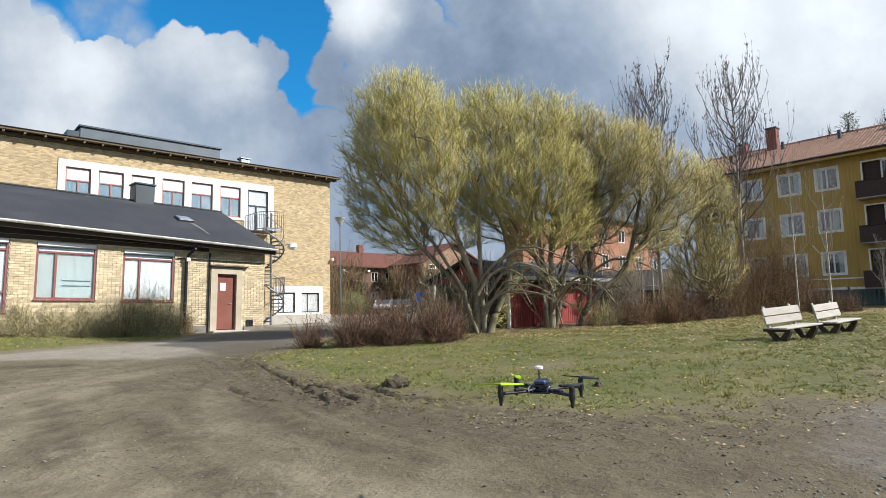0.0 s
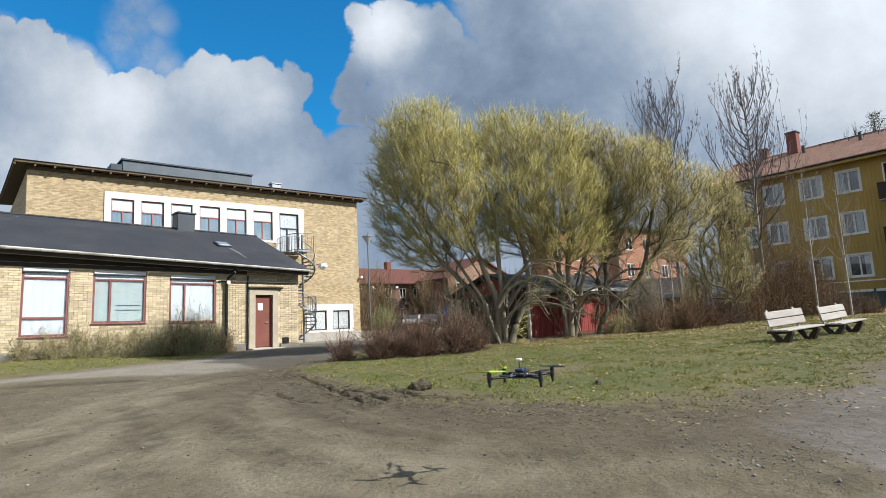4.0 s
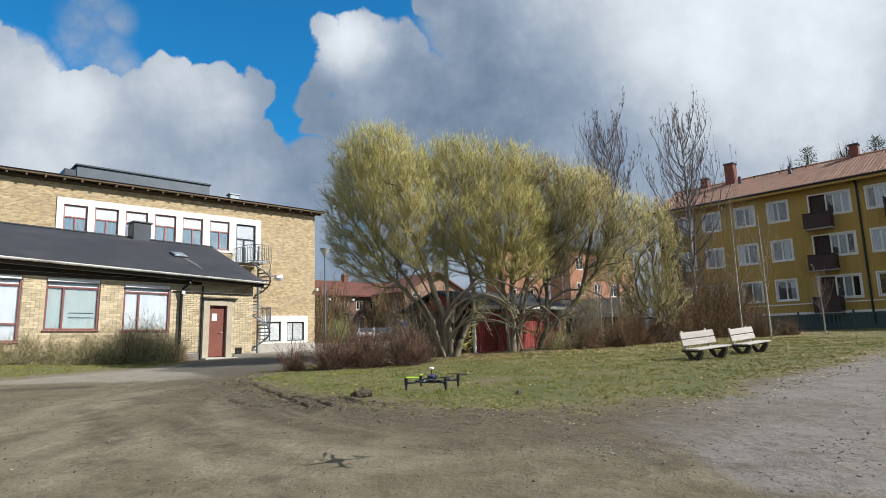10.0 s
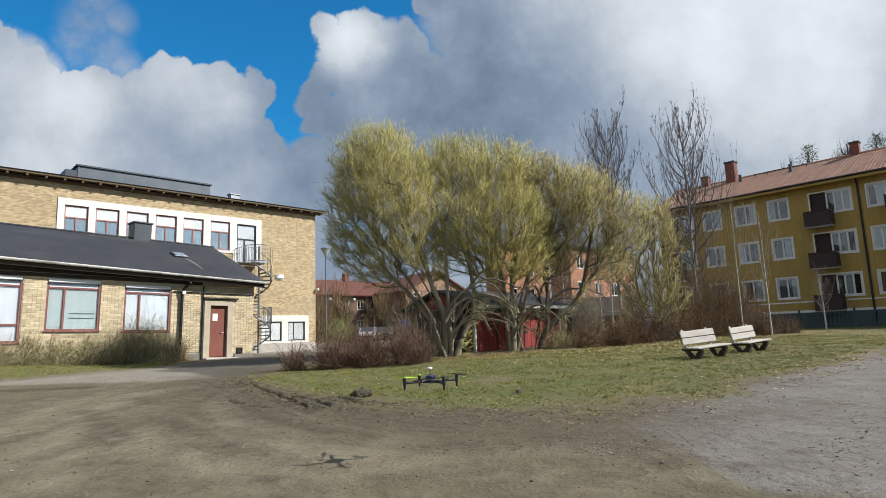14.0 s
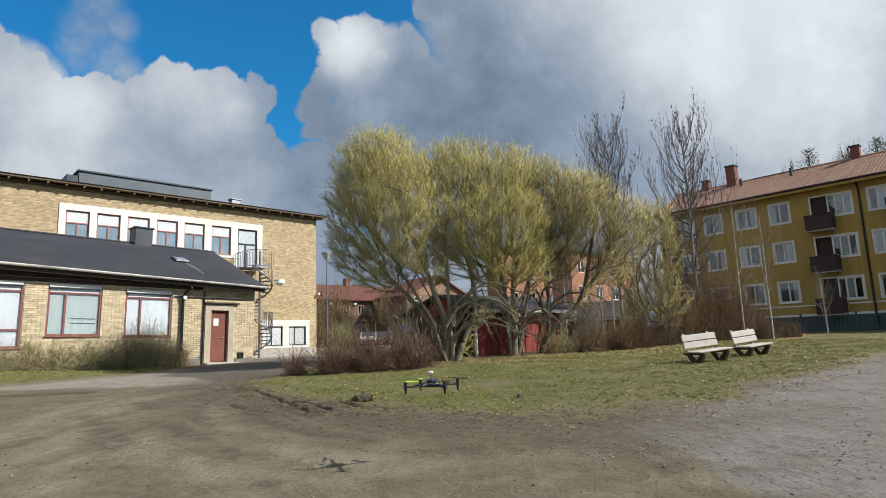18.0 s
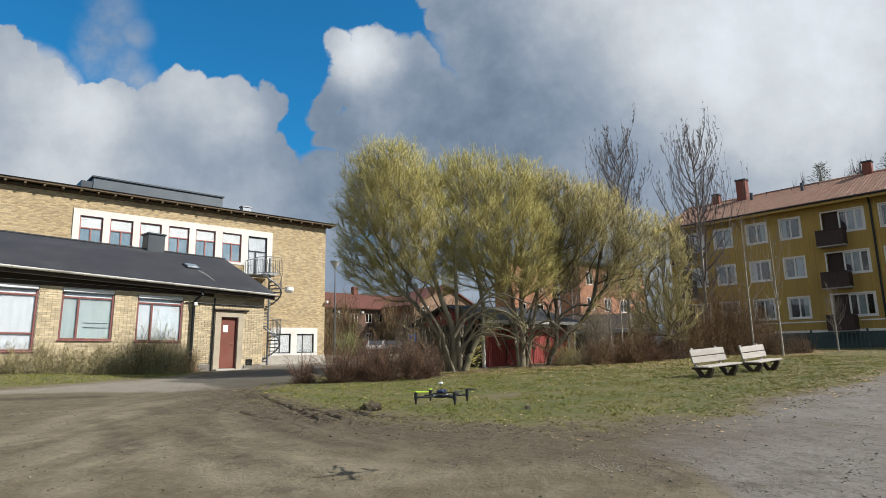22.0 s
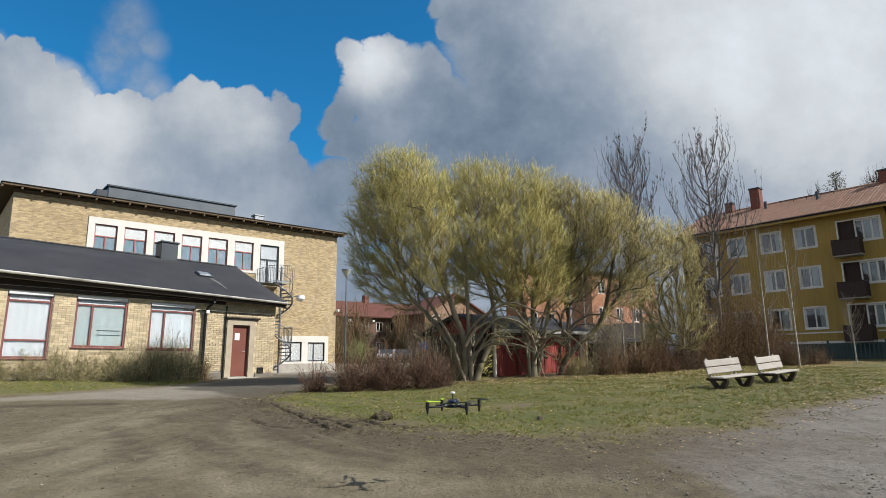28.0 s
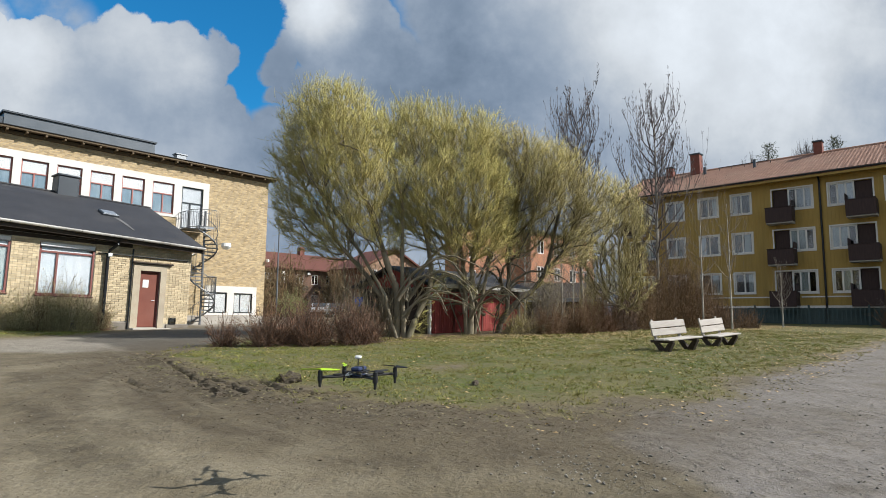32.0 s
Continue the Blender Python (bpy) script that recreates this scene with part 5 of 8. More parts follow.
    part("dome_camera", Mesh().tube([(1.2, -0.6, 5.30), (1.2, -0.6, 5.28), (1.2, -0.6, 5.05), (1.2, -0.6, 4.92), (1.2, -0.6, 4.86)], [0.08, 0.27, 0.33, 0.22, 0.07], 14), M["white_plastic"], c, "white dome camera")
    return s


spiral_stair()


# ---------------------------------------------------------------- ochre apartment house
def ochre_house():
    o = (43.7, 3.0, 0.6)
    b = thing("apartment_house", (43.52, 3.06, 0.6), "three-storey ochre boarded apartment house with a red tiled roof", "building", turn=-0.82)
    x0, x1, ya, yb, zt = 43.7, 53.7, -16.0, 19.6, 10.4
    floors = (9.78, 7.03, 4.28)
    holes, singles, wides = [], [], []
    for k, z1 in enumerate(floors):
        for a, c in ((10.16, 11.40), (12.34, 13.64), (14.75, 16.0), (1.45, 2.65)):
            singles.append((a, c, z1 - 1.38, z1, k))
        wides += [(6.50, 8.82, z1 - 1.40, z1, k, "n"), (3.30, 5.60, z1 - 1.40, z1, k, "s"), (16.85, 18.95, z1 - 1.40, z1, k, "n")]
    holes = [w[:4] for w in singles]
    for a, c, z0, z1, k, side in wides:
        d = (c - 0.92, c) if side == "n" else (a, a + 0.92)
        holes += [(a, c, z0, z1), (d[0], d[1], z1 - 2.2, z0)]
    part("front_wall", Mesh(o).wall("y", x0, 0.3, ya, yb, 1.95, zt, holes), M["ochre"], b)
    part("end_wall", Mesh(o).wall("x", yb - 0.3, 0.3, x0 + 0.31, x1, 1.95, zt, []), M["ochre"], b)
    part("end_wall", Mesh(o).wall("x", ya, 0.3, x0 + 0.31, x1, 1.95, zt, []), M["ochre"], b)
    part("back_wall", Mesh(o).wall("y", x1 - 0.3, 0.3, ya + 0.3, yb - 0.3, 1.95, zt, []), M["ochre"], b)
    part("gable", Mesh(o).prism([(x0 + 0.02, zt), (x1, zt), (48.7, 13.05)], yb - 0.28, yb - 0.03, "y"), M["ochre"], b)
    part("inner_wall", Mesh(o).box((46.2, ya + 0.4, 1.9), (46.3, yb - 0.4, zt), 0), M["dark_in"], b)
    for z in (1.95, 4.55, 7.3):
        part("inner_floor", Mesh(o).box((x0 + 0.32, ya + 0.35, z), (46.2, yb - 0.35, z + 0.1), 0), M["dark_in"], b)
    # cover strips of the boarding, cut where openings are
    st = Mesh(o)
    y = ya + 0.08
    while y < yb:
        cuts = sorted((h[2] - 0.09, h[3] + 0.09) for h in holes if h[0] - 0.1 < y < h[1] + 0.1)
        z = 2.06
        for c0, c1 in cuts + [(zt, zt)]:
            if c0 - z > 0.05:
                st.box((x0 - 0.022, y, z), (x0 - 0.002, y + 0.045, c0), 0)
            z = max(z, c1)
        y += 0.21
    tagged(part("board_cover", st, M["ochre"], b), kind="stuff")
    part("plinth", Mesh(o).box((x0 + 0.03, ya, 0.3), (x1, yb, 1.88), 0), M["plinth_green"], b, "dark green-grey plinth")
    part("plinth_board", Mesh(o).box((x0 - 0.04, ya, 1.88), (x0 - 0.002, yb, 2.04), 0.005), M["white"], b)
    edge = ya
    for d0, d1 in sorted((c - 1.4, c + 0.3) if sd == "n" else (a - 0.3, a + 1.4) for a, c, _, _, k, sd in wides if k == 0) + [(yb, yb)]:
        part("string_board", Mesh(o).box((x0 - 0.034, edge, 2.56), (x0 - 0.024, d0, 2.64), 0), M["white"], b)
        edge = d1

    def casing(a, c, z0, z1, parent):
        part("casing", Mesh(o).wall("y", x0 - 0.045, 0.04, a - 0.085, c + 0.085, z0 - 0.085, z1 + 0.085, [(a, c, z0, z1)]), M["white"], parent, "white board casing")
    for a, c, z0, z1, k in singles:
        w = window(b, o, "y", x0, a, c, z0, z1, 1, M["white"], bars=(0.5,), sill=False, fw=0.08, cloth="curtain" if (k + int(a)) % 4 == 1 else "curtain_grey", cloth_part=((0, 0.30), (0.7, 1.0), (0.1, 0.42))[(k + int(a)) % 3])
        casing(a, c, z0, z1, w)
    for a, c, z0, z1, k, side in wides:
        d = (c - 0.92, c) if side == "n" else (a, a + 0.92)
        r = (a, c - 0.92) if side == "n" else (a + 0.92, c)
        w = window(b, o, "y", x0, r[0], r[1], z0, z1, 1, M["white"], bars=(0.33, 0.66) if a < 14 else (0.5,), sill=False, fw=0.09, cloth="curtain_grey" if k else "curtain", cloth_part=((0, 0.66), (0.3, 1.0), (0.33, 0.7))[k])
        casing(a, c, z0, z1, w)
        part("loggia_door", Mesh(o).box((x0 + 0.16, d[0] + 0.02, z1 - 2.18), (x0 + 0.21, d[1] - 0.02, z1 - 0.02), 0.01), M["balcony"], b, "dark brown balcony door")
        bal_y = (c - 1.30, c + 0.22) if side == "n" else (a - 0.22, a + 1.30)
        f = z1 - 2.26
        bal = part("balcony", Mesh(o).box((x0 - 0.95, bal_y[0], f - 0.14), (x0 - 0.05, bal_y[1], f), 0.01), M["concrete"], b, "small balcony with dark boarded front")
        part("front_panel", Mesh(o).box((x0 - 1.0, bal_y[0], f - 0.06), (x0 - 0.955, bal_y[1], f + 0.92), 0.006), M["balcony"], bal)
        for yy in bal_y:
            part("side_panel", Mesh(o).box((x0 - 0.953, yy - 0.02, f + 0.002), (x0 - 0.06, yy + 0.02, f + 0.92), 0.006), M["balcony"], bal)
        part("top_rail", Mesh(o).box((x0 - 1.03, bal_y[0] - 0.03, f + 0.925), (x0 - 0.93, bal_y[1] + 0.03, f + 0.965), 0.008), M["balcony"], bal)
        part("screen_post", Mesh(o).box((x0 - 0.95, bal_y[0 if side == "n" else 1] - 0.025, f + 0.97), (x0 - 0.10, bal_y[0 if side == "n" else 1] + 0.025, f + 1.35), 0.006), M["balcony"], bal)
    for y in (6.05, -5.0):
        part("downpipe", Mesh(o).tube([(43.05, y, 10.42), (43.4, y, 10.2), (43.62, y, 9.95), (43.62, y, 1.2)], 0.06, 8), M["black_metal"], b)
    # tiled roof
    ez, rz, ex, rx = 10.52, 13.05, 43.0, 48.7
    part("roof_slope", Mesh(o).prism([(ex, ez), (rx, rz), (rx, rz - 0.15), (ex, ez - 0.15)], ya - 0.4, yb + 0.5, "y"), M["tile"], b)
    part("roof_slope", Mesh(o).prism([(54.4, ez), (rx, rz), (rx, rz - 0.15), (54.4, ez - 0.15)], ya - 0.4, yb + 0.5, "y"), M["tile"], b)
    part("eaves_board", Mesh(o).box((ex - 0.02, ya - 0.4, ez - 0.30), (ex + 0.04, yb + 0.5, ez - 0.16), 0.005).box((ex + 0.05, ya - 0.4, ez - 0.26), (x0 - 0.05, yb + 0.45, ez - 0.22), 0), M["ochre"], b)
    part("gutter", Mesh(o).tube([(ex - 0.07, ya - 0.4, ez - 0.08), (ex - 0.07, yb + 0.5, ez - 0.08)], 0.05, 8), M["black_metal"], b)
    part("ridge_tiles", Mesh(o).tube([(rx, ya - 0.4, rz), (rx, yb + 0.5, rz)], 0.13, 8), M["tile"], b)
    sl = Vector((rx - ex, 0, rz - ez))
    L = sl.length
    up, nrm = sl.normalized(), Vector((-(rz - ez), 0, rx - ex)).normalized()
    tl = Mesh(o)
    ncol, nrow = 170, 22
    for i in range(ncol):
        yc = ya - 0.3 + (yb - ya + 0.7) * i / ncol
        wdt = (yb - ya + 0.7) / ncol
        for j in range(nrow):
            base = Vector((ex, 0, ez)) + up * (L * j / nrow - 0.03)
            top = base + up * (L / nrow + 0.03)
            pts = []
            for p, lift in ((base, 0.030), (top, 0.010)):
                for f, hgt in ((0.0, 0.0), (0.3, 0.020), (0.62, 0.010), (1.0, 0.0)):
                    q = p + nrm * (lift + hgt)
                    pts.append((q.x, yc + wdt * f, q.z))
            tl.add(pts, [(0, 1, 5, 4), (1, 2, 6, 5), (2, 3, 7, 6)])
    tiles = part("roof_tiles", tl, M["tile"], b)
    tagged(tiles, "rows of red clay pantiles", kind="stuff")
    for y, x, z0, z1, w in ((17.5, 48.5, 12.4, 13.65, 0.55), (15.25, 48.2, 12.0, 14.35, 0.72), (6.85, 48.7, 12.7, 13.85, 0.55), (1.3, 48.7, 12.7, 13.75, 0.55), (-5.0, 48.7, 12.7, 13.9, 0.85)):
        c = part("chimney", Mesh(o).box((x - w / 2, y - w / 2, z0 - 0.5), (x + w / 2, y + w / 2, z1), 0.02), M["chimney"], b, "red brick chimney")
        part("chimney_cap", Mesh(o).box((x - w / 2 - 0.06, y - w / 2 - 0.06, z1), (x + w / 2 + 0.06, y + w / 2 + 0.06, z1 + 0.12), 0.02), M["sheet"], c)
    part("vent_pipe", Mesh(o).tube([(47.4, 14.35, 12.3), (47.4, 14.35, 13.05)], 0.12, 8), M["sheet"], b)
    part("vent_pipe", Mesh(o).tube([(47.2, 10.7, 12.2), (47.2, 10.7, 13.0)], 0.11, 8), M["sheet"], b)
    rail = Mesh(o)
    rail.tube([(47.9, 13.5, 12.95), (47.9, 9.8, 12.95)], 0.03, 5)
    for k in range(5):
        rail.tube([(47.9, 13.4 - k * 0.9, 12.65), (47.9, 13.4 - k * 0.9, 12.95)], 0.02, 5)
    part("snow_rail", rail, M["black_metal"], b)
    return b


ochre_house()


# ---------------------------------------------------------------- fence before the ochre house
def fence():
    f = thing("picket_fence", (40.2, 5.0, ground_z(40.2, 5.0)), "low dark green metal fence on the lawn edge", "fence")
    slat = Mesh().box((-0.012, -0.03, 0.08), (0.012, 0.03, 1.02), 0.004).make("slat")
    slat.materials.append(M["plinth_green"])
    for i in range(88):
        y = -10 + i * 0.22
        share("slat", slat, f, Matrix.Translation((0, y, 0)))
    for y in (-10.1, -7.2, -4.3, -1.4, 1.5, 4.4, 7.3, 9.3):
        part("post", Mesh().box((-0.05, y - 0.05, -0.1), (0.05, y + 0.05, 1.18), 0.01), M["plinth_green"], f)
    for z in (0.22, 0.88):
        part("rail", Mesh().box((0.014, -10.1, z), (0.05, 9.3, z + 0.06), 0.005), M["plinth_green"], f)


fence()


# ---------------------------------------------------------------- red shed
def shed():
    x0, x1, y0, y1, zb, zt = 14.45, 19.75, 12.9, 16.4, 0.55, 2.22
    o = (17.0, 14.0, zb)
    s = thing("shed", o, "small falu-red wooden shed with white corner boards, under the willows", "shed")
    part("inner_wall", Mesh(o).wall("x", y0 + 0.05, 0.08, x0, x1, zb, zt, []), M["dark_wood"], s)
    # left wall gets dark boards: the shade on that side is put into its colour
    for x in (x0, x1 - 0.08):
        part("side_wall", Mesh(o).wall("y", x, 0.08, y0 + 0.13, y1, zb, zt, []), M["red_board"] if x > 15 else M["dark_wood"], s)
    part("back_wall", Mesh(o).wall("x", y1 - 0.08, 0.08, x0 + 0.08, x1 - 0.08, zb, zt, []), M["red_board"], s)
    n = 44
    w = (x1 - x0 - 0.16) / n
    pl = Mesh().box((0.004, 0, 0), (w - 0.004, 0.028, zt - zb - 0.16), 0.004).make("plank")
    pl.materials.append(M["red_board"])
    rnd = random.Random(4)
    for i in range(n):
        share("plank", pl, s, Matrix.Translation(Vector((x0 + 0.08 + i * w, y0 + 0.01 + rnd.uniform(-0.006, 0.006), zb + 0.03 + rnd.uniform(-0.012, 0.012))) - Vector(o)))
    for x in (x0 - 0.06, x1 - 0.04):
        part("corner_board", Mesh(o).box((x, y0 - 0.03, zb), (x + 0.12, y0 + 0.006, zt + 0.06), 0.008), M["white_wood"], s, "white corner board")
    part("head_board", Mesh(o).box((x0, y0 - 0.015, zt - 0.13), (x1, y0 + 0.008, zt - 0.02), 0.004), M["dark_wood"], s)
    for x in (15.75, 17.35):
        part("door_gap", Mesh(o).box((x, y0 - 0.004, zb + 0.02), (x + 0.035, y0 + 0.009, zt - 0.14), 0), M["dark_wood"], s)
    part("sill_beam", Mesh(o).box((x0 - 0.05, y0 - 0.10, zb - 0.2), (x1, y0 + 0.0, zb + 0.02), 0.02), M["concrete"], s)
    part("roof_slope", Mesh(o).prism([(y0 - 0.35, zt + 0.10), (14.65, 3.02), (14.65, 2.94), (y0 - 0.35, zt + 0.02)], x0 - 0.3, x1 + 0.6), M["felt"], s, "dark grey felt roof")
    part("roof_slope", Mesh(o).prism([(16.75, zt + 0.10), (14.65, 3.02), (14.65, 2.94), (16.75, zt + 0.02)], x0 - 0.3, x1 + 0.6), M["felt"], s)
    for x in (x0 + 0.02, x1 - 0.06):
        part("gable", Mesh(o).prism([(y0, zt), (y1, zt), (14.65, 2.93)], x, x + 0.04), M["red_board"], s)
    part("gutter", Mesh(o).prism([(y0 - 0.45, zt + 0.10), (y0 - 0.45, zt - 0.02), (y0 - 0.34, zt - 0.02), (y0 - 0.34, zt + 0.02), (y0 - 0.42, zt + 0.0), (y0 - 0.43, zt + 0.10)], x0 - 0.3, x1 + 0.6), M["gutter"], s, "white gutter board")
    part("downpipe", Mesh(o).tube([(x0 + 0.18, y0 - 0.39, zt - 0.02), (x0 + 0.14, y0 - 0.30, zt - 0.16), (x0 - 0.02, y0 - 0.09, zt - 0.32), (x0 - 0.02, y0 - 0.09, zb + 0.08), (x0 + 0.03, y0 - 0.2, zb + 0.02)], 0.05, 8), M["white"], s)


shed()


# ---------------------------------------------------------------- houses far behind
def row_house():
    """Long red-brown row house with many loggias, and its gable house beside it."""
    o = (50.0, 76.0, 0.4)
    b = thing("row_house", o, "long dark red brick row house with red tiled roof", "building")
    x0, x1, y0 = 30.0, 70.0, 72.0
    holes = []
    for i in range(14):
        x = 32.5 + i * 2.6
        for z in (2.6, 5.6):
            holes.append((x, x + 1.15, z, z + 1.4))
    part("front_wall", Mesh(o).wall("x", y0, 0.3, x0, x1, 0.4, 7.8, holes), M["brick_red"], b)
    part("end_wall", Mesh(o).wall("y", x1 - 0.3, 0.3, y0 + 0.31, 82, 0.4, 7.8, []), M["brick_red_side"], b)
    part("inner_wall", Mesh(o).box((x0, y0 + 1.5, 0.4), (x1, y0 + 1.6, 7.7), 0), M["dark_in"], b)
    for a, c, d, e in holes:
        window(b, o, "x", y0, a, c, d, e, 1, M["white"], bars=(0.5,), sill=False, fw=0.09)
    part("roof_slope", Mesh(o).prism([(y0 - 0.7, 7.8), (77, 10.5), (77, 10.3), (y0 - 0.7, 7.6)], x0 - 0.5, x1 + 0.4), M["tile_red"], b)
    part("roof_slope", Mesh(o).prism([(83, 7.8), (77, 10.5), (77, 10.3), (83, 7.6)], x0 - 0.5, x1 + 0.4), M["tile_red"], b)
    part("gable", Mesh(o).prism([(y0, 7.8), (82, 7.8), (77, 10.3)], x1 - 0.28, x1 - 0.02), M["brick_red_side"], b)
    for x in (38.8, 44.5, 51.5):
        part("chimney", Mesh(o).box((x, 76.5, 9.6), (x + 0.85, 77.3, 11.6), 0.03), M["chimney"], b)
    for i in range(8):
        x = 34 + i * 4.3
        part("loggia", Mesh(o).box((x, y0 - 1.2, 4.3), (x + 2.4, y0 - 0.02, 5.3), 0.02), M["dark_wood"], b, "dark boarded loggia front")
        part("porch_lamp", Mesh(o).box((x + 2.9, y0 - 0.35, 6.95), (x + 3.35, y0 - 0.05, 7.3), 0.05), M["white_plastic"], b)
    return b


def gable_house():
    o = (63.0, 66.0, 0.6)
    b = thing("gable_house", o, "red-brown brick gable house with white framed windows far behind", "building")
    x0, x1, y0 = 53.7, 66.3, 64.0
    holes = [(55.0, 56.5, 2.4, 4.3), (58.2, 59.4, 2.4, 4.3), (55.2, 56.6, 6.2, 7.8)]
    part("front_wall", Mesh(o).wall("x", y0, 0.3, x0, x1, 0.4, 8.2, holes), M["brick_tan"], b)
    for x in (x0, x1 - 0.3):
        part("side_wall", Mesh(o).wall("y", x, 0.3, y0 + 0.31, 71, 0.4, 8.2, []), M["brick_red_side"], b)
    part("gable", Mesh(o).prism([(x0, 8.2), (x1, 8.2), (60.0, 10.9)], y0, y0 + 0.28, "y"), M["brick_tan"], b)
    part("inner_wall", Mesh(o).box((x0, y0 + 1.2, 0.4), (x1, y0 + 1.3, 8.2), 0), M["dark_in"], b)
    for a, c, d, e in holes:
        window(b, o, "x", y0, a, c, d, e, 1, M["white"], bars=(0.5,), rails=(0.6,), sill=False, fw=0.13)
    for s in (-1, 1):
        part("roof_slope", Mesh(o).prism([(60.0 + s * 7.0, 7.9), (60.0, 11.2), (60.0, 10.95), (60.0 + s * 7.0, 7.65)], y0 - 0.5, 71, "y"), M["tile_red"], b)
    part("porch_roof", Mesh(o).prism([(57.4, 4.9), (60.0, 6.1), (60.0, 5.9), (57.4, 4.7)], y0 - 1.4, y0 - 0.02, "y"), M["sheet"], b)
    return b


def orange_house(x0, x1, y0, y1, zt, label):
    o = ((x0 + x1) / 2, y0, 0.8)
    b = thing("brick_house", o, label, "building")
    holes = []
    k = int((x1 - x0) / 3.2)
    for i in range(k):
        for z in (2.0, 4.9, 7.6):
            if z + 1.5 < zt:
                holes.append((x0 + 1.2 + i * 3.2, x0 + 2.5 + i * 3.2, z, z + 1.4))
    part("front_wall", Mesh(o).wall("x", y0, 0.3, x0, x1, 0.6, zt, holes), M["brick_orange"], b)
    for x in (x0, x1 - 0.3):
        part("side_wall", Mesh(o).wall("y", x, 0.3, y0 + 0.31, y1, 0.6, zt, []), M["brick_orange_side"], b)
    part("inner_wall", Mesh(o).box((x0 + 0.31, y0 + 1.2, 0.6), (x1 - 0.31, y0 + 1.3, zt), 0), M["dark_in"], b)
    part("roof", Mesh(o).box((x0 - 0.4, y0 - 0.4, zt), (x1 + 0.4, y1 + 0.4, zt + 0.3), 0.03), M["sheet"], b)
    for a, c, d, e in holes:
        window(b, o, "x", y0, a, c, d, e, 1, M["white"], bars=(0.5,), sill=False, fw=0.1)
    part("porch_canopy", Mesh(o).box((x0 + 2, y0 - 1.6, 3.7), (x1 - 2, y0 - 0.02, 3.9), 0.03), M["white"], b)
    part("ground_band", Mesh(o).box((x0 - 0.02, y0 - 0.05, 0.5), (x1 + 0.02, y0 - 0.005, 1.7), 0.01), M["dark_wood"], b)
    return b


def outbuilding():
    z = ground_z(28.2, 15.9)
    b = thing("outbuilding", (27.8, 15.65, z), "low dark outbuilding with a pale grey eave board behind the thicket", "shed", turn=-58.5)
    part("wall", Mesh().box((-2.1, 0.0, -0.1), (2.1, 0.2, 1.98 - z), 0.01), M["dark_wood"], b)
    for x in (-2.1, 1.9):
        part("wall", Mesh().box((x, 0.21, -0.1), (x + 0.2, 3.0, 1.98 - z), 0.01), M["dark_wood"], b)
    part("roof", Mesh().prism([(-0.35, 2.16 - z), (1.6, 3.15 - z), (3.3, 2.16 - z), (3.3, 2.02 - z), (1.6, 3.0 - z), (-0.35, 2.02 - z)], -2.4, 2.4), M["dark_wood"], b)
    part("eave_board", Mesh().box((-2.4, -0.42, 2.0 - z), (2.4, -0.36, 2.22 - z), 0.01), M["sheet_pale"], b)
    part("gable", Mesh().prism([(0.1, 1.98 - z), (2.9, 1.98 - z), (1.6, 2.9 - z)], 1.92, 2.08), M["dark_wood"], b)
    return b


outbuilding()
row_house()
gable_house()
orange_house(49.0, 62.0, 32.0, 34.5, 9.7, "orange brick house behind the willows with white windows")
orange_house(48.3, 57.0, 40.5, 43.0, 10.8, "orange brick block in shade behind the shed")

# ---------------------------------------------------------------- trees
def frames_of(d):
    """Two unit vectors across each direction."""
    d = d / np.maximum(np.linalg.norm(d, axis=-1, keepdims=True), 1e-9)
    ref = np.where(np.abs(d[..., 2:3]) < 0.9, np.array([0, 0, 1.0]), np.array([1.0, 0, 0]))
    s = np.cross(d, ref)
    s /= np.maximum(np.linalg.norm(s, axis=-1, keepdims=True), 1e-9)
    return s, np.cross(d, s)


def strands(P, R, sides=3):
    """Tapered strands: P (n, k, 3) points, R (n, k) radii. Returns vertices and quads."""
    n, k, _ = P.shape
    d = np.gradient(P, axis=1)
    s, w = frames_of(d)
    a = np.arange(sides) * math.tau / sides
    V = P[:, :, None, :] + R[:, :, None, None] * (np.cos(a)[:, None] * s[:, :, None, :] + np.sin(a)[:, None] * w[:, :, None, :])
    idx = np.arange(n * k * sides).reshape(n, k, sides)
    nxt = np.roll(idx, -1, axis=2)
    F = np.stack([idx[:, :-1], nxt[:, :-1], nxt[:, 1:], idx[:, 1:]], -1).reshape(-1, 4)
    return V.reshape(-1, 3), F


def join(*pieces):
    vs, fs, n = [], [], 0
    for v, f in pieces:
        vs.append(v)
        fs.append(f + n)
        n += len(v)
    return np.concatenate(vs), np.concatenate(fs)


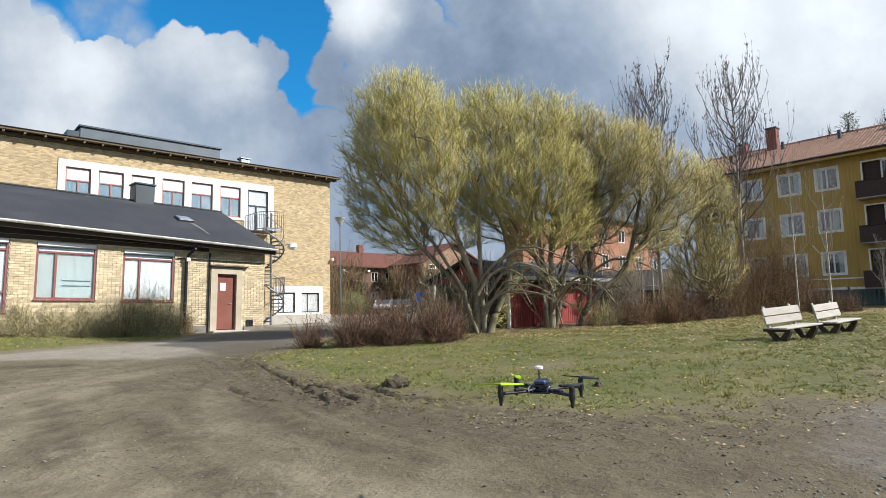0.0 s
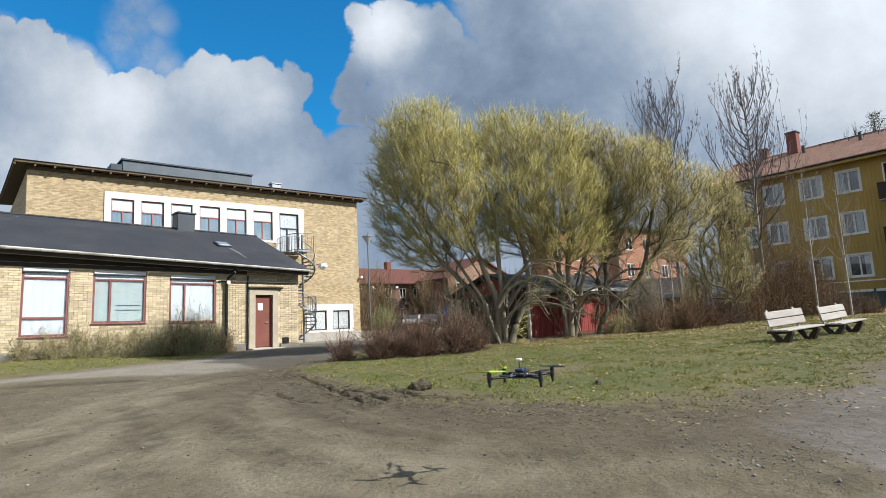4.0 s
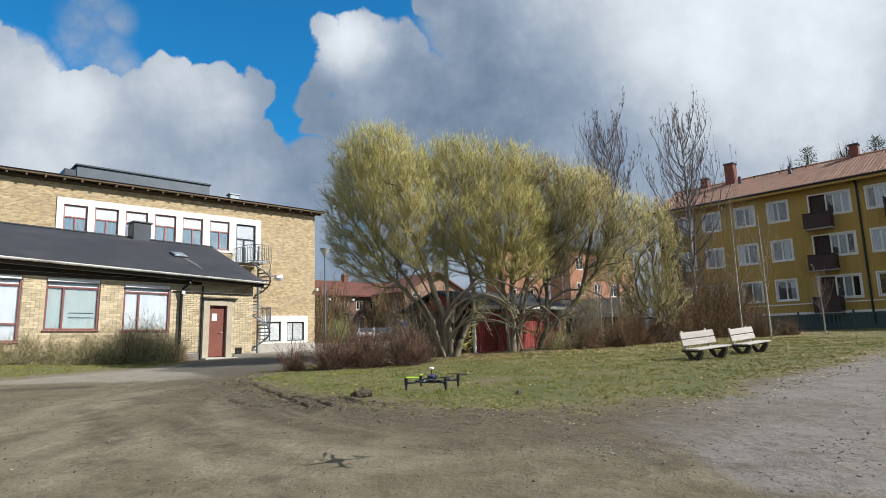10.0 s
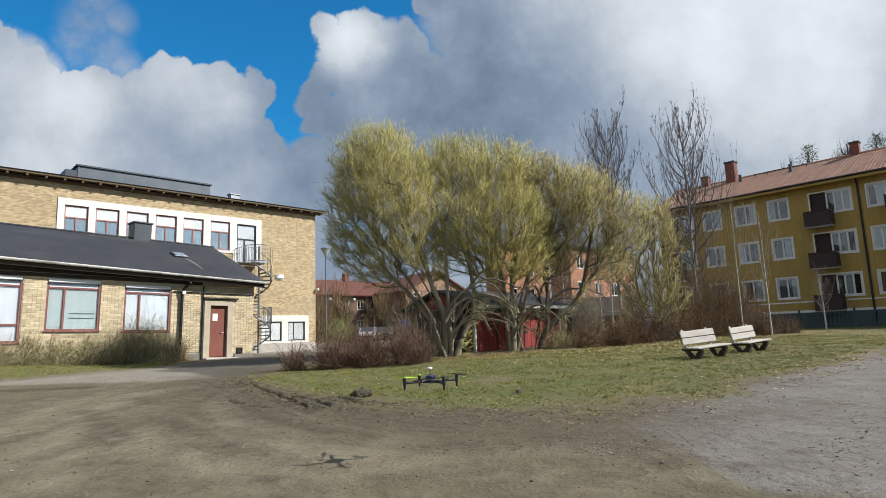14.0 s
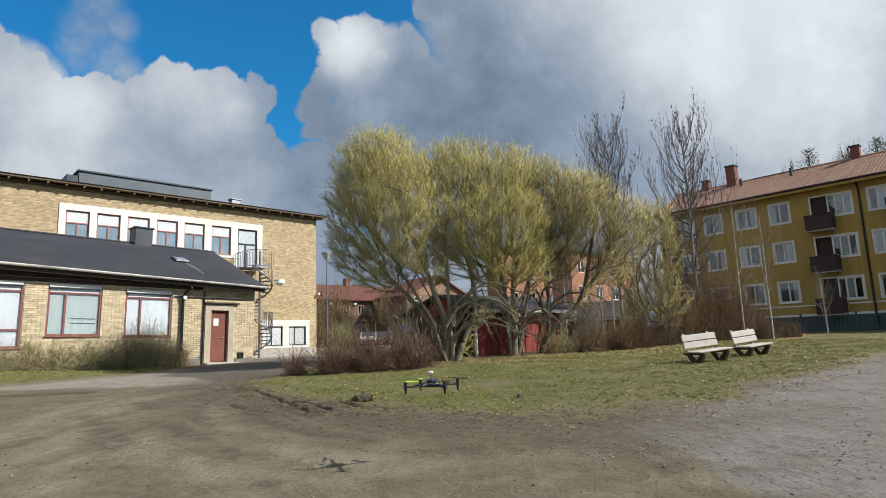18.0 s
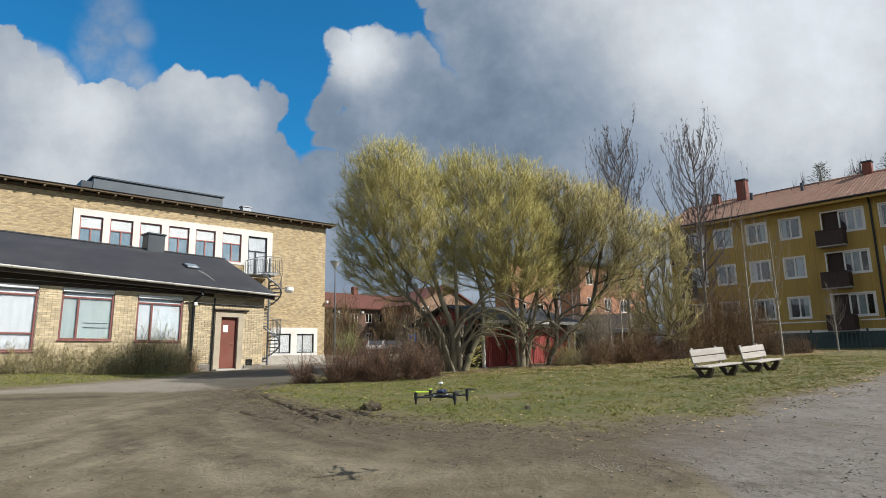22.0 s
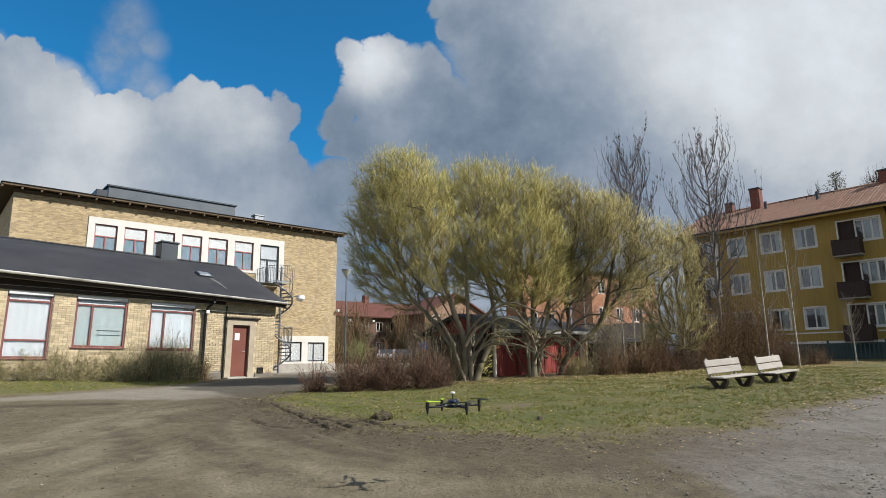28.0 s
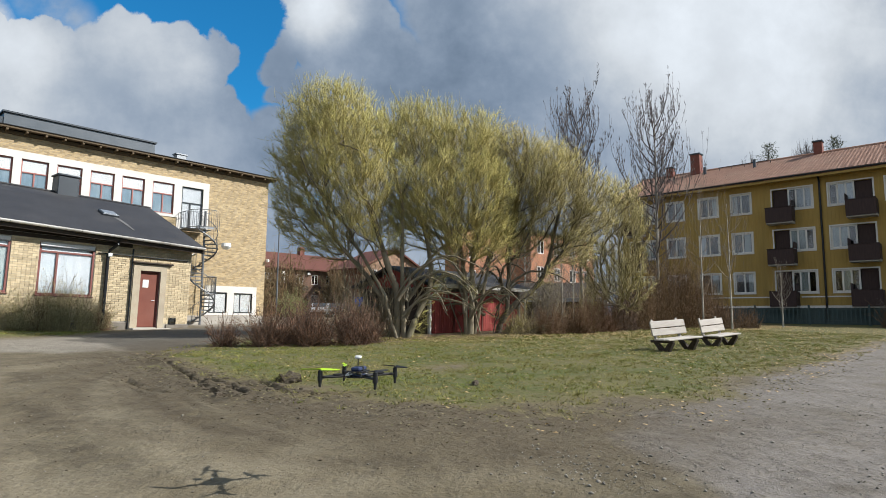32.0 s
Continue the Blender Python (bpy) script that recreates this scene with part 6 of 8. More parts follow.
class Skeleton:
    """A branching frame: nodes with parents, grown towards points; radii follow the load carried."""

    def __init__(self, rng):
        self.p, self.par, self.rng = [], [], rng

    def stem(self, pts, parent=-1, n=6):
        """A smooth main stem through the given points. Returns its last node."""
        pts = [np.array(p, float) for p in pts]
        last = parent
        for i in range(len(pts) - 1):
            a, b = pts[i], pts[i + 1]
            for k in range(n):
                if i == 0 and k == 0 and parent >= 0:
                    continue
                t = k / n
                self.p.append(a + (b - a) * t + self.rng.normal(0, 0.02, 3) * (1 if (i or k) else 0))
                self.par.append(last)
                last = len(self.p) - 1
        self.p.append(pts[-1])
        self.par.append(last)
        return len(self.p) - 1

    def reach(self, goals, out, first=0, wander=0.03, steep=0.3, step=0.2, low=0.9):
        """Grow a smooth branch to every goal from the node that looks its way, nearest goals first. out: the middle from which the crown spreads."""
        root = self.p[first]
        goals = sorted(goals, key=lambda g: np.linalg.norm(g - root))
        size = len(self.p) + len(goals) * 12 + 8
        P, D = np.zeros((size, 3)), np.zeros((size, 3))
        have = len(self.p)
        P[:have] = np.array(self.p)
        for i in range(have):
            q = self.par[i]
            D[i] = P[i] - P[q] if q >= 0 else (0, 0, 1)
        D[:have] /= np.maximum(np.linalg.norm(D[:have], axis=1, keepdims=True), 1e-6)
        for g in goals:
            d = g - P[:have]
            L = np.maximum(np.linalg.norm(d, axis=1), 1e-6)
            cs = (d * D[:have]).sum(1) / L
            cost = L * (1 + 3.2 * (1 - cs)) + 2.0 * np.maximum(0, steep * L - d[:, 2]) + np.where(P[:have, 2] < root[2] + low, 2.0, 0)
            j = int(np.argmin(cost))
            ln = L[j]
            if ln < 0.06:
                continue
            a = P[j]
            e = (g - out) / max(np.linalg.norm(g - out), 1e-6) + np.array([0, 0, 0.12])
            t0, t1 = D[j] * ln * 0.5, e / np.linalg.norm(e) * ln * 0.5
            m = int(min(12, max(2, ln / step)))
            last = j
            for k in range(1, m + 1):
                t = k / m
                h1, h2, h3 = 3 * t * t - 2 * t ** 3, t ** 3 - 2 * t * t + t, t ** 3 - t * t
                q = a * (1 - h1) + g * h1 + t0 * h2 + t1 * h3 + self.rng.normal(0, wander * 0.25 * ln, 3) * (1 - t)
                D[have] = (q - P[last]) / max(np.linalg.norm(q - P[last]), 1e-6)
                P[have] = q
                self.p.append(q)
                self.par.append(last)
                last = have
                have += 1

    def radii(self, tip=0.006, power=2.4):
        n = len(self.p)
        load = np.zeros(n)
        kids = np.zeros(n, int)
        for i in range(n):
            if self.par[i] >= 0:
                kids[self.par[i]] += 1
        for i in range(n - 1, -1, -1):
            if kids[i] == 0:
                load[i] += tip ** power
            if self.par[i] >= 0:
                load[self.par[i]] += load[i] + (tip * 0.35) ** power
        return load ** (1 / power)

    def tubes(self, r, sides=6, most=0.3, flare=1.35):
        P, par = np.array(self.p), np.array(self.par)
        i = np.where(par >= 0)[0]
        a, b = P[par[i]], P[i]
        ra, rb = np.minimum(r[par[i]], most), np.minimum(r[i], most)
        ra = np.where(ra > rb * 1.6, rb * 1.3, ra)
        ext = (b - a) * 0.08
        return strands(np.stack([a - ext, b + ext], 1), np.stack([ra, rb], 1), sides)


def twigs(rng, base, way, length, r0, up=0.5, jitter=0.35, k=3):
    """Fine twigs from base points along ways, bending upward."""
    n = len(base)
    d = way / np.maximum(np.linalg.norm(way, axis=1, keepdims=True), 1e-6) + rng.normal(0, jitter, (n, 3))
    d /= np.linalg.norm(d, axis=1, keepdims=True)
    t = np.linspace(0, 1, k)[None, :, None]
    P = base[:, None, :] + d[:, None, :] * length[:, None, None] * t + np.array([0, 0, 1.0]) * (up * length[:, None, None] * t ** 2)
    P = P + rng.normal(0, 0.02, (n, k, 3)) * t
    R = r0[:, None] * np.linspace(1, 0.3, k)[None, :]
    return P, R


def buds(rng, P, per, size):
    """Small pointed buds and catkins set along the twigs P."""
    n, k, _ = P.shape
    i = np.repeat(np.arange(n), per)
    f = rng.uniform(0.25, 1.0, len(i)) * (k - 1)
    j = np.minimum(f.astype(int), k - 2)
    u = (f - j)[:, None]
    at = P[i, j] * (1 - u) + P[i, j + 1] * u
    d = P[i, j + 1] - P[i, j]
    d = d / np.linalg.norm(d, axis=1, keepdims=True) + rng.normal(0, 0.55, (len(i), 3))
    d /= np.linalg.norm(d, axis=1, keepdims=True)
    L = size * rng.uniform(0.6, 1.5, len(i))
    Q = np.stack([at, at + d * L[:, None]], 1)
    return strands(Q, np.stack([L * 0.12, L * 0.035], 1), 3)


def crown_goals(rng, blobs, n):
    """Points spread evenly through the union of ellipsoids (centre, radii)."""
    C, R = np.array([b[0] for b in blobs]), np.array([b[1] for b in blobs])
    lo, hi = (C - R).min(0), (C + R).max(0)
    out = np.zeros((0, 3))
    while len(out) < n:
        q = rng.uniform(lo, hi, (n * 3, 3))
        near = (((q[:, None] - C) / R) ** 2).sum(2).min(1)
        out = np.concatenate([out, q[near < rng.uniform(0.6, 1.06, len(q))]])
    return list(out[:n])


def vase(rng, base, z, blobs, n, spread=0.35):
    """Main stems that rise from one foot and fan out into the crown."""
    out = []
    high = [b for b in blobs if b[0][2] > 4.7]
    for k in range(n):
        c, r = high[k % len(high)]
        a = rng.uniform(0, math.tau)
        e = np.array([c[0] + 0.55 * r[0] * math.cos(a), c[1] + 0.55 * r[1] * math.sin(a), c[2] + r[2] * rng.uniform(-0.1, 0.5)])
        s = np.array([base[0] + rng.normal(0, spread), base[1] + rng.normal(0, spread), z - 0.1])
        m1 = s + (e - s) * np.array([0.16, 0.16, 0.25]) + rng.normal(0, 0.08, 3)
        m2 = s + (e - s) * np.array([0.52, 0.52, 0.58]) + rng.normal(0, 0.12, 3)
        out.append([s, m1, m2, e])
    return out


def eased(pts, n=4):
    """A smooth run of points through the given ones."""
    p = np.array([2 * np.array(pts[0], float) - np.array(pts[1], float)] + [np.array(q, float) for q in pts] + [2 * np.array(pts[-1], float) - np.array(pts[-2], float)])
    out = []
    for i in range(1, len(p) - 2):
        for k in range(n):
            t = k / n
            out.append(0.5 * (2 * p[i] + (p[i + 1] - p[i - 1]) * t + (2 * p[i - 1] - 5 * p[i] + 4 * p[i + 1] - p[i + 2]) * t * t + (3 * p[i] - p[i - 1] - 3 * p[i + 1] + p[i + 2]) * t ** 3))
    return out + [p[-2]]


def tree(name, label, category, base, stems, blobs, seed, goals=260, fine=7000, twig_len=(0.35, 0.8), twig_r=0.0045, bud=3, bud_size=0.05, tip=0.008, bark="bark", twig="twig", budmat="bud", most=0.2, up=0.12, group="", core=None, fan=0, jit=0.22, thin=0.02, steep=0.12, arches=0, girth=(), spray=0):
    rng = np.random.default_rng(seed)
    bx, by = base
    z = ground_z(bx, by) - 0.05
    th = thing(name, (bx, by, z), label, category, group)
    o = np.array([bx, by, z])
    sk = Skeleton(rng)
    for st in stems:
        sk.stem(eased(st), n=2)
    for st in vase(rng, base, z, blobs, fan):
        sk.stem(st, n=5)
    c = np.mean([q[0] for q in blobs], axis=0) - np.array([0, 0, 2.0]) if core is None else np.array(core)
    sk.reach(crown_goals(rng, blobs, goals), c, steep=steep)
    r = sk.radii(tip)
    v, f = sk.tubes(r, 5, most)
    young = np.repeat(r[np.where(np.array(sk.par) >= 0)[0]] < 0.017, 5)
    for st, (ra, rb) in zip(stems, girth):
        q = np.array(eased(st, 6))
        knob = 1 + 0.10 * rng.normal(0, 1, len(q))
        v, f = join((v, f), strands(q[None], (np.linspace(ra, rb, len(q)) * knob)[None], 8))
    if arches:
        # low limbs that rise from the stems and droop to their ends, with short upright shoots
        n = arches
        ang, L = rng.uniform(0, math.tau, n), rng.uniform(1.2, 3.0, n)
        t = np.linspace(0, 1, 9)[None, :]
        h0, rise = rng.uniform(0.5, 2.0, n)[:, None], rng.uniform(0.5, 1.2, n)[:, None]
        A = np.stack([bx + rng.normal(0, 0.25, n)[:, None] + np.cos(ang + 0)[:, None] * L[:, None] * t, by + rng.normal(0, 0.2, n)[:, None] + np.sin(ang)[:, None] * L[:, None] * t, z + h0 + rise * (2.6 * t - 2.4 * t ** 2) * L[:, None] * 0.6], 2)
        A += np.cumsum(rng.normal(0, 0.035, A.shape), 1)
        A[:, :, 2] = np.maximum(A[:, :, 2], z + 0.1)
        v, f = join((v, f), strands(A, rng.uniform(0.025, 0.06, n)[:, None] * np.linspace(1, 0.3, 9)[None], 5))
        q = np.repeat(np.arange(n), 16)
        j = rng.integers(2, 9, len(q))
        SP, SR = twigs(rng, A[q, j], np.stack([np.cos(ang[q]), np.sin(ang[q]), np.full(len(q), 0.6)], 1), rng.uniform(0.3, 1.0, len(q)), np.full(len(q), 0.008), 0.1, 0.6)
        v, f = join((v, f), strands(SP, SR, 3))
    me = mesh_np("trunk", v - o, f)
    me.materials.append(M[bark])
    me.materials.append(M[twig])
    me.polygons.foreach_set("material_index", np.concatenate([young.astype(np.int32), np.zeros(len(f) - len(young), np.int32)]))
    part("trunk", me, None, th, smooth=True)
    P, par = np.array(sk.p), np.array(sk.par)
    ok = np.where((r < thin) & (par >= 0))[0]
    seg = np.linalg.norm(P[ok] - P[par[ok]], axis=1)
    i = rng.choice(ok, fine, p=seg / seg.sum())
    u = rng.uniform(0, 1, (fine, 1))
    b = P[par[i]] * (1 - u) + P[i] * u
    way = (P[i] - P[par[i]])
    way = way / np.maximum(np.linalg.norm(way, axis=1, keepdims=True), 1e-6) * 0.7 + 0.8 * (b - c) / np.maximum(np.linalg.norm(b - c, axis=1, keepdims=True), 1e-6) + np.array([0, 0, 0.08])
    ln = rng.uniform(*twig_len, fine)
    TP, TR = twigs(rng, b, way, ln, np.full(fine, twig_r) * rng.uniform(0.7, 1.3, fine), up, jit)
    tv, tf = strands(TP, TR, 3)
    if spray:
        # each shoot carries a spray of fine twigs; those at the rim of the crown are in bud
        i = np.repeat(np.arange(fine), spray)
        g = rng.uniform(0.15, 1.0, len(i)) * 2
        j = np.minimum(g.astype(int), 1)
        u = (g - j)[:, None]
        at = TP[i, j] * (1 - u) + TP[i, j + 1] * u
        d = TP[i, j + 1] - TP[i, j]
        d = d / np.linalg.norm(d, axis=1, keepdims=True) + rng.normal(0, 0.42, (len(i), 3)) + np.array([0, 0, 0.30])
        d /= np.linalg.norm(d, axis=1, keepdims=True)
        Q = np.stack([at, at + d * (rng.uniform(0.10, 0.34, len(i)) * rng.choice([1.0, 1.35], len(i), p=[0.85, 0.15]))[:, None]], 1)
        sv, sf = strands(Q, np.array([[twig_r * 0.92, twig_r * 0.42]]) * rng.uniform(0.75, 1.3, (len(i), 1)), 3)
        C, S = np.array([q[0] for q in blobs]), np.array([q[1] for q in blobs])
        rim = (((Q[:, 1, None] - C) / S) ** 2).sum(2).min(1)
        fresh = (rng.uniform(0.35, 1.25, len(i)) < rim * np.clip(0.55 + 0.12 * (Q[:, 1, 2] - 3.0), 0.3, 1.1)).astype(np.int32) + 1
        # each fine twig ends in a point
        sv = sv.reshape(len(i), 2, 3, 3)
        sv = np.concatenate([sv[:, 0], sv[:, 1].mean(1, keepdims=True)], 1).reshape(-1, 3)
        sf = (np.arange(len(i))[:, None, None] * 4 + np.array([[0, 1, 3], [1, 2, 3], [2, 0, 3]])[None]).reshape(-1, 3)
        tf = np.concatenate([tf[:, [0, 1, 2]], tf[:, [0, 2, 3]]])
        me = mesh_np("crown", np.concatenate([tv, sv]) - o, np.concatenate([tf, sf + len(tv)]))
        for k in ("shoot", twig, budmat):
            me.materials.append(M[k])
        me.polygons.foreach_set("material_index", np.concatenate([np.zeros(len(tf), np.int32), np.repeat(fresh, 3)]))
        part("crown", me, None, th)
    elif bud:
        bv, bf = buds(rng, TP, bud, bud_size)
        cv, cf = join((tv, tf), (bv, bf))
        me = mesh_np("crown", cv - o, cf)
        me.materials.append(M[twig])
        me.materials.append(M[budmat])
        me.polygons.foreach_set("material_index", np.concatenate([np.zeros(len(tf), np.int32), np.ones(len(bf), np.int32)]))
        part("crown", me, None, th)
    else:
        part("crown", mesh_np("crown", tv - o, tf), M[twig], th)
    return th


G = "goat willows by the shed"
zz = ground_z(13.7, 12.2)
# three many-stemmed willows and a slender one
tree("willow_tree", "many-stemmed willow with yellow-green spring twigs, leaning pale trunk", "tree", (12.8, 12.35),
     [[(12.73, 12.3, zz - 0.1), (12.7, 12.35, 1.87), (12.7, 12.4, 3.23), (12.75, 12.5, 4.84), (12.6, 12.9, 6.4)],
      [(12.6, 12.5, zz - 0.1), (12.62, 12.5, 1.87), (12.32, 12.6, 2.71), (12.14, 13.0, 3.93), (11.9, 13.5, 5.3), (11.5, 13.9, 6.6)],
      [(12.76, 12.15, zz - 0.1), (13.08, 12.1, 1.2), (13.44, 12.0, 1.87), (13.6, 12.0, 2.4), (13.62, 12.1, 3.28), (13.4, 12.3, 4.6)],
      [(13.5, 12.0, 2.1), (14.25, 11.9, 2.56), (15.07, 11.8, 2.18), (15.71, 11.6, 1.54), (16.5, 11.4, 1.1)],
      [(12.5, 12.6, zz - 0.1), (12.3, 12.8, 1.6), (11.9, 13.3, 2.6), (11.3, 14.0, 3.6), (10.8, 14.6, 4.6)]],
     [((11.19, 14.13, 7.15), (1.70, 1.70, 1.65)), ((10.43, 15.23, 6.00), (0.75, 0.85, 1.40)), ((10.62, 15.06, 4.55), (0.90, 0.95, 1.05)), ((11.27, 12.95, 5.65), (1.20, 1.25, 2.10)), ((11.14, 13.77, 4.75), (1.30, 1.30, 1.30)), ((10.60, 14.0, 6.55), (1.25, 1.35, 1.55)), ((11.3, 14.3, 3.55), (1.2, 1.1, 0.6)), ((12.3, 13.0, 3.7), (0.9, 0.9, 0.8))],
     11, 1900, 6600, (0.20, 0.52), 0.0052, 1, 0.055, 0.0054, group=G, jit=0.42, up=0.10, spray=6, core=(12.3, 13.2, zz + 2.0), fan=2, arches=18, girth=((0.085, 0.04), (0.12, 0.05), (0.10, 0.06), (0.045, 0.018), (0.07, 0.035)))
tree("willow_tree", "many-stemmed willow with dark stems and yellow-green twigs before the red shed", "tree", (15.35, 11.85),
     [[(15.32, 11.8, zz - 0.1), (15.46, 11.8, 1.91), (15.43, 11.8, 3.03), (15.5, 11.7, 4.17), (15.2, 11.6, 5.6)],
      [(15.25, 11.9, zz - 0.1), (15.25, 12.0, 2.65), (14.9, 12.1, 4.14), (14.4, 12.2, 5.6)],
      [(15.5, 11.8, zz - 0.1), (15.75, 11.6, 1.9), (15.9, 11.3, 3.6), (16.0, 11.0, 5.2)],
      [(15.4, 11.8, 2.2), (14.8, 12.0, 2.9), (14.1, 12.2, 3.9), (13.6, 12.4, 5.2)]],
     [((13.51, 12.96, 7.05), (1.35, 1.40, 1.50)), ((13.75, 12.11, 5.20), (1.50, 1.50, 2.00)), ((15.10, 11.77, 6.95), (1.40, 1.45, 1.50)), ((14.78, 11.03, 4.77), (1.25, 1.30, 2.00)), ((14.50, 12.50, 7.20), (1.25, 1.30, 1.40)), ((14.2, 11.41, 3.85), (1.20, 1.10, 0.95)), ((15.35, 11.25, 3.8), (0.95, 0.95, 0.85)), ((13.50, 13.35, 5.00), (1.10, 1.20, 1.50)), ((15.7, 11.2, 4.2), (1.0, 1.1, 1.3))],
     12, 2300, 8200, (0.20, 0.52), 0.0052, 1, 0.055, 0.0054, group=G, jit=0.42, up=0.10, spray=6, core=(14.8, 11.8, zz + 2.0), fan=2, arches=9, girth=((0.12, 0.05), (0.08, 0.04), (0.07, 0.04), (0.045, 0.025)))
tree("willow_tree", "leaning willow with a thick limb painted in shade and brown-grey crown", "tree", (16.5, 11.4),
     [[(16.39, 11.5, zz - 0.1), (16.56, 11.3, 1.17), (17.01, 10.9, 1.83), (17.5, 10.6, 2.25), (17.8, 10.3, 3.0), (18.0, 10.1, 4.2), (18.2, 9.9, 5.4)],
      [(16.6, 11.2, 1.3), (16.8, 11.2, 3.4), (16.9, 11.0, 4.9), (16.9, 10.7, 6.2)],
      [(17.8, 10.3, 2.9), (18.4, 9.9, 3.7), (18.9, 9.6, 4.7)]],
     [((16.51, 11.02, 6.60), (1.35, 1.40, 1.45)), ((17.85, 10.07, 6.05), (1.45, 1.45, 1.35)), ((18.95, 9.25, 5.20), (1.15, 1.15, 1.35)), ((17.16, 10.97, 4.79), (1.30, 1.30, 1.60)), ((18.60, 9.87, 4.10), (1.15, 1.15, 1.10)), ((16.77, 10.24, 5.75), (1.40, 1.45, 1.60))],
     13, 1900, 6000, (0.20, 0.52), 0.0052, 1, 0.055, 0.0054, group=G, jit=0.42, up=0.10, spray=6, bark="bark_shade", twig="shoot", budmat="twig", core=(17.6, 10.5, zz + 2.0), most=0.12, fan=3, arches=9, girth=((0.12, 0.05), (0.07, 0.04), (0.05, 0.025)))
tree("willow_tree", "slender yellow-green willow beside the thicket", "tree", (22.6, 9.9),
     [[(22.6, 9.9, 0.6), (22.7, 9.8, 2.2), (22.5, 9.8, 3.6), (22.3, 9.7, 5.0)], [(22.7, 10.0, 0.6), (22.9, 10.0, 2.0), (22.6, 9.9, 3.6)]],
     [((22.2, 9.6, 5.2), (1.1, 1.1, 1.8)), ((22.2, 10.0, 3.2), (1.4, 1.3, 1.7)), ((21.9, 9.2, 4.3), (0.95, 0.95, 1.5)), ((21.6, 9.0, 2.4), (0.9, 0.8, 1.2))], 14, 900, 3600, (0.2, 0.45), 0.0055, 1, 0.045, 0.0065, group=G, most=0.1, spray=3, budmat="twig", twig="shoot")


def rising(rng, base, away, length, steep, k=7, wob=0.03):
    """Branches that leave a stem sideways and curve upward: base (n,3), away unit (n,3), steep 0..1."""
    n = len(base)
    t = np.linspace(0, 1, k)[None, :, None]
    up = np.array([0, 0, 1.0])
    d0 = away * (1 - steep)[:, None] + up * steep[:, None]
    P = base[:, None] + length[:, None, None] * (d0[:, None] * t + 0.42 * (up - 0.35 * away)[:, None] * t ** 2)
    return P + np.cumsum(rng.normal(0, wob, (n, k, 3)), 1) * length[:, None, None] * t / 3


def spire(name, label, x, y, h, width, seed, group, bark, twig, first=0.3, limbs=44, per=9, fine=3, r=0.11, spur=1.0):
    """A slim upright tree: one stem, limbs curving upward all round, each with side branches and fine twigs."""
    rng = np.random.default_rng(seed)
    z = ground_z(x, y)
    th = thing(name, (x, y, z), label, "tree", group)
    t = np.linspace(0, 1, 12)
    S = np.stack([np.cumsum(rng.normal(0, 0.012 * h / 10, 12)), np.cumsum(rng.normal(0, 0.012 * h / 10, 12)), t * h - 0.08], 1)
    v, f = strands(S[None], (r * (1 - t) ** 0.8 + 0.006)[None], 7)
    part("trunk", mesh_np("trunk", v, f), M[bark], th, smooth=True)
    u = first + (0.97 - first) * (np.arange(limbs) + rng.uniform(0, 1, limbs)) / limbs
    a = np.arange(limbs) * 2.4 + rng.normal(0, 0.4, limbs)
    base = np.stack([np.interp(u, t, S[:, i]) for i in range(3)], 1)
    away = np.stack([np.cos(a), np.sin(a), np.zeros(limbs)], 1)
    L = width * (0.85 + 1.7 * (1 - u)) * rng.uniform(0.7, 1.25, limbs) * np.clip((u - first + 0.1) / 0.32, 0.3, 1)
    B = rising(rng, base, away, L, rng.uniform(0.28, 0.5, limbs))
    rb = (0.010 + 0.018 * L / max(width, 0.3)) * r / 0.11
    q1 = strands(B, rb[:, None] * np.linspace(1, 0.25, 7)[None], 4)
    i = np.repeat(np.arange(limbs), per)
    j = rng.integers(1, 7, len(i))
    a2 = rng.uniform(0, math.tau, len(i))
    w2 = np.stack([np.cos(a2), np.sin(a2), np.zeros(len(i))], 1) * 0.7 + away[i] * 0.3
    C = rising(rng, B[i, j], w2, L[i] * rng.uniform(0.2, 0.5, len(i)), rng.uniform(0.4, 0.7, len(i)), 5)
    q2 = strands(C, np.full((len(i), 1), 0.009 * r / 0.11) * np.linspace(1, 0.4, 5)[None], 3)
    part("limb_work", mesh_np("limb_work", *join(q1, q2)), M[twig], th)
    i3 = np.repeat(np.arange(len(i)), fine)
    j3 = rng.integers(1, 5, len(i3))
    a3 = rng.uniform(0, math.tau, len(i3))
    w3 = np.stack([np.cos(a3), np.sin(a3), np.zeros(len(i3))], 1)
    D = rising(rng, C[i3, j3], w3, rng.uniform(0.12, 0.38, len(i3)) * max(0.6, width * 0.6) / spur, rng.uniform(0.4, 0.7, len(i3)), 4)
    q3 = strands(D, np.full((len(i3), 1), 0.0055 * spur * r / 0.11) * np.linspace(1, 0.5, 4)[None], 3)
    part("crown", mesh_np("crown", *join(q3, buds(rng, D, 1, 0.05 * spur))), M[twig], th)
    return th


# bare aspens behind
A = "bare aspens behind the willows"
for x, y, h, w, sd in ((26.0, 13.55, 10.75, 2.05, 21), (29.2, 10.9, 10.75, 2.15, 22)):
    spire("aspen_tree", "tall bare aspen with grey upright twigs", x, y, h, w, sd, A, "bark_grey", "twig_dark", 0.18, 58, 9, 5, 0.10, 1.9)

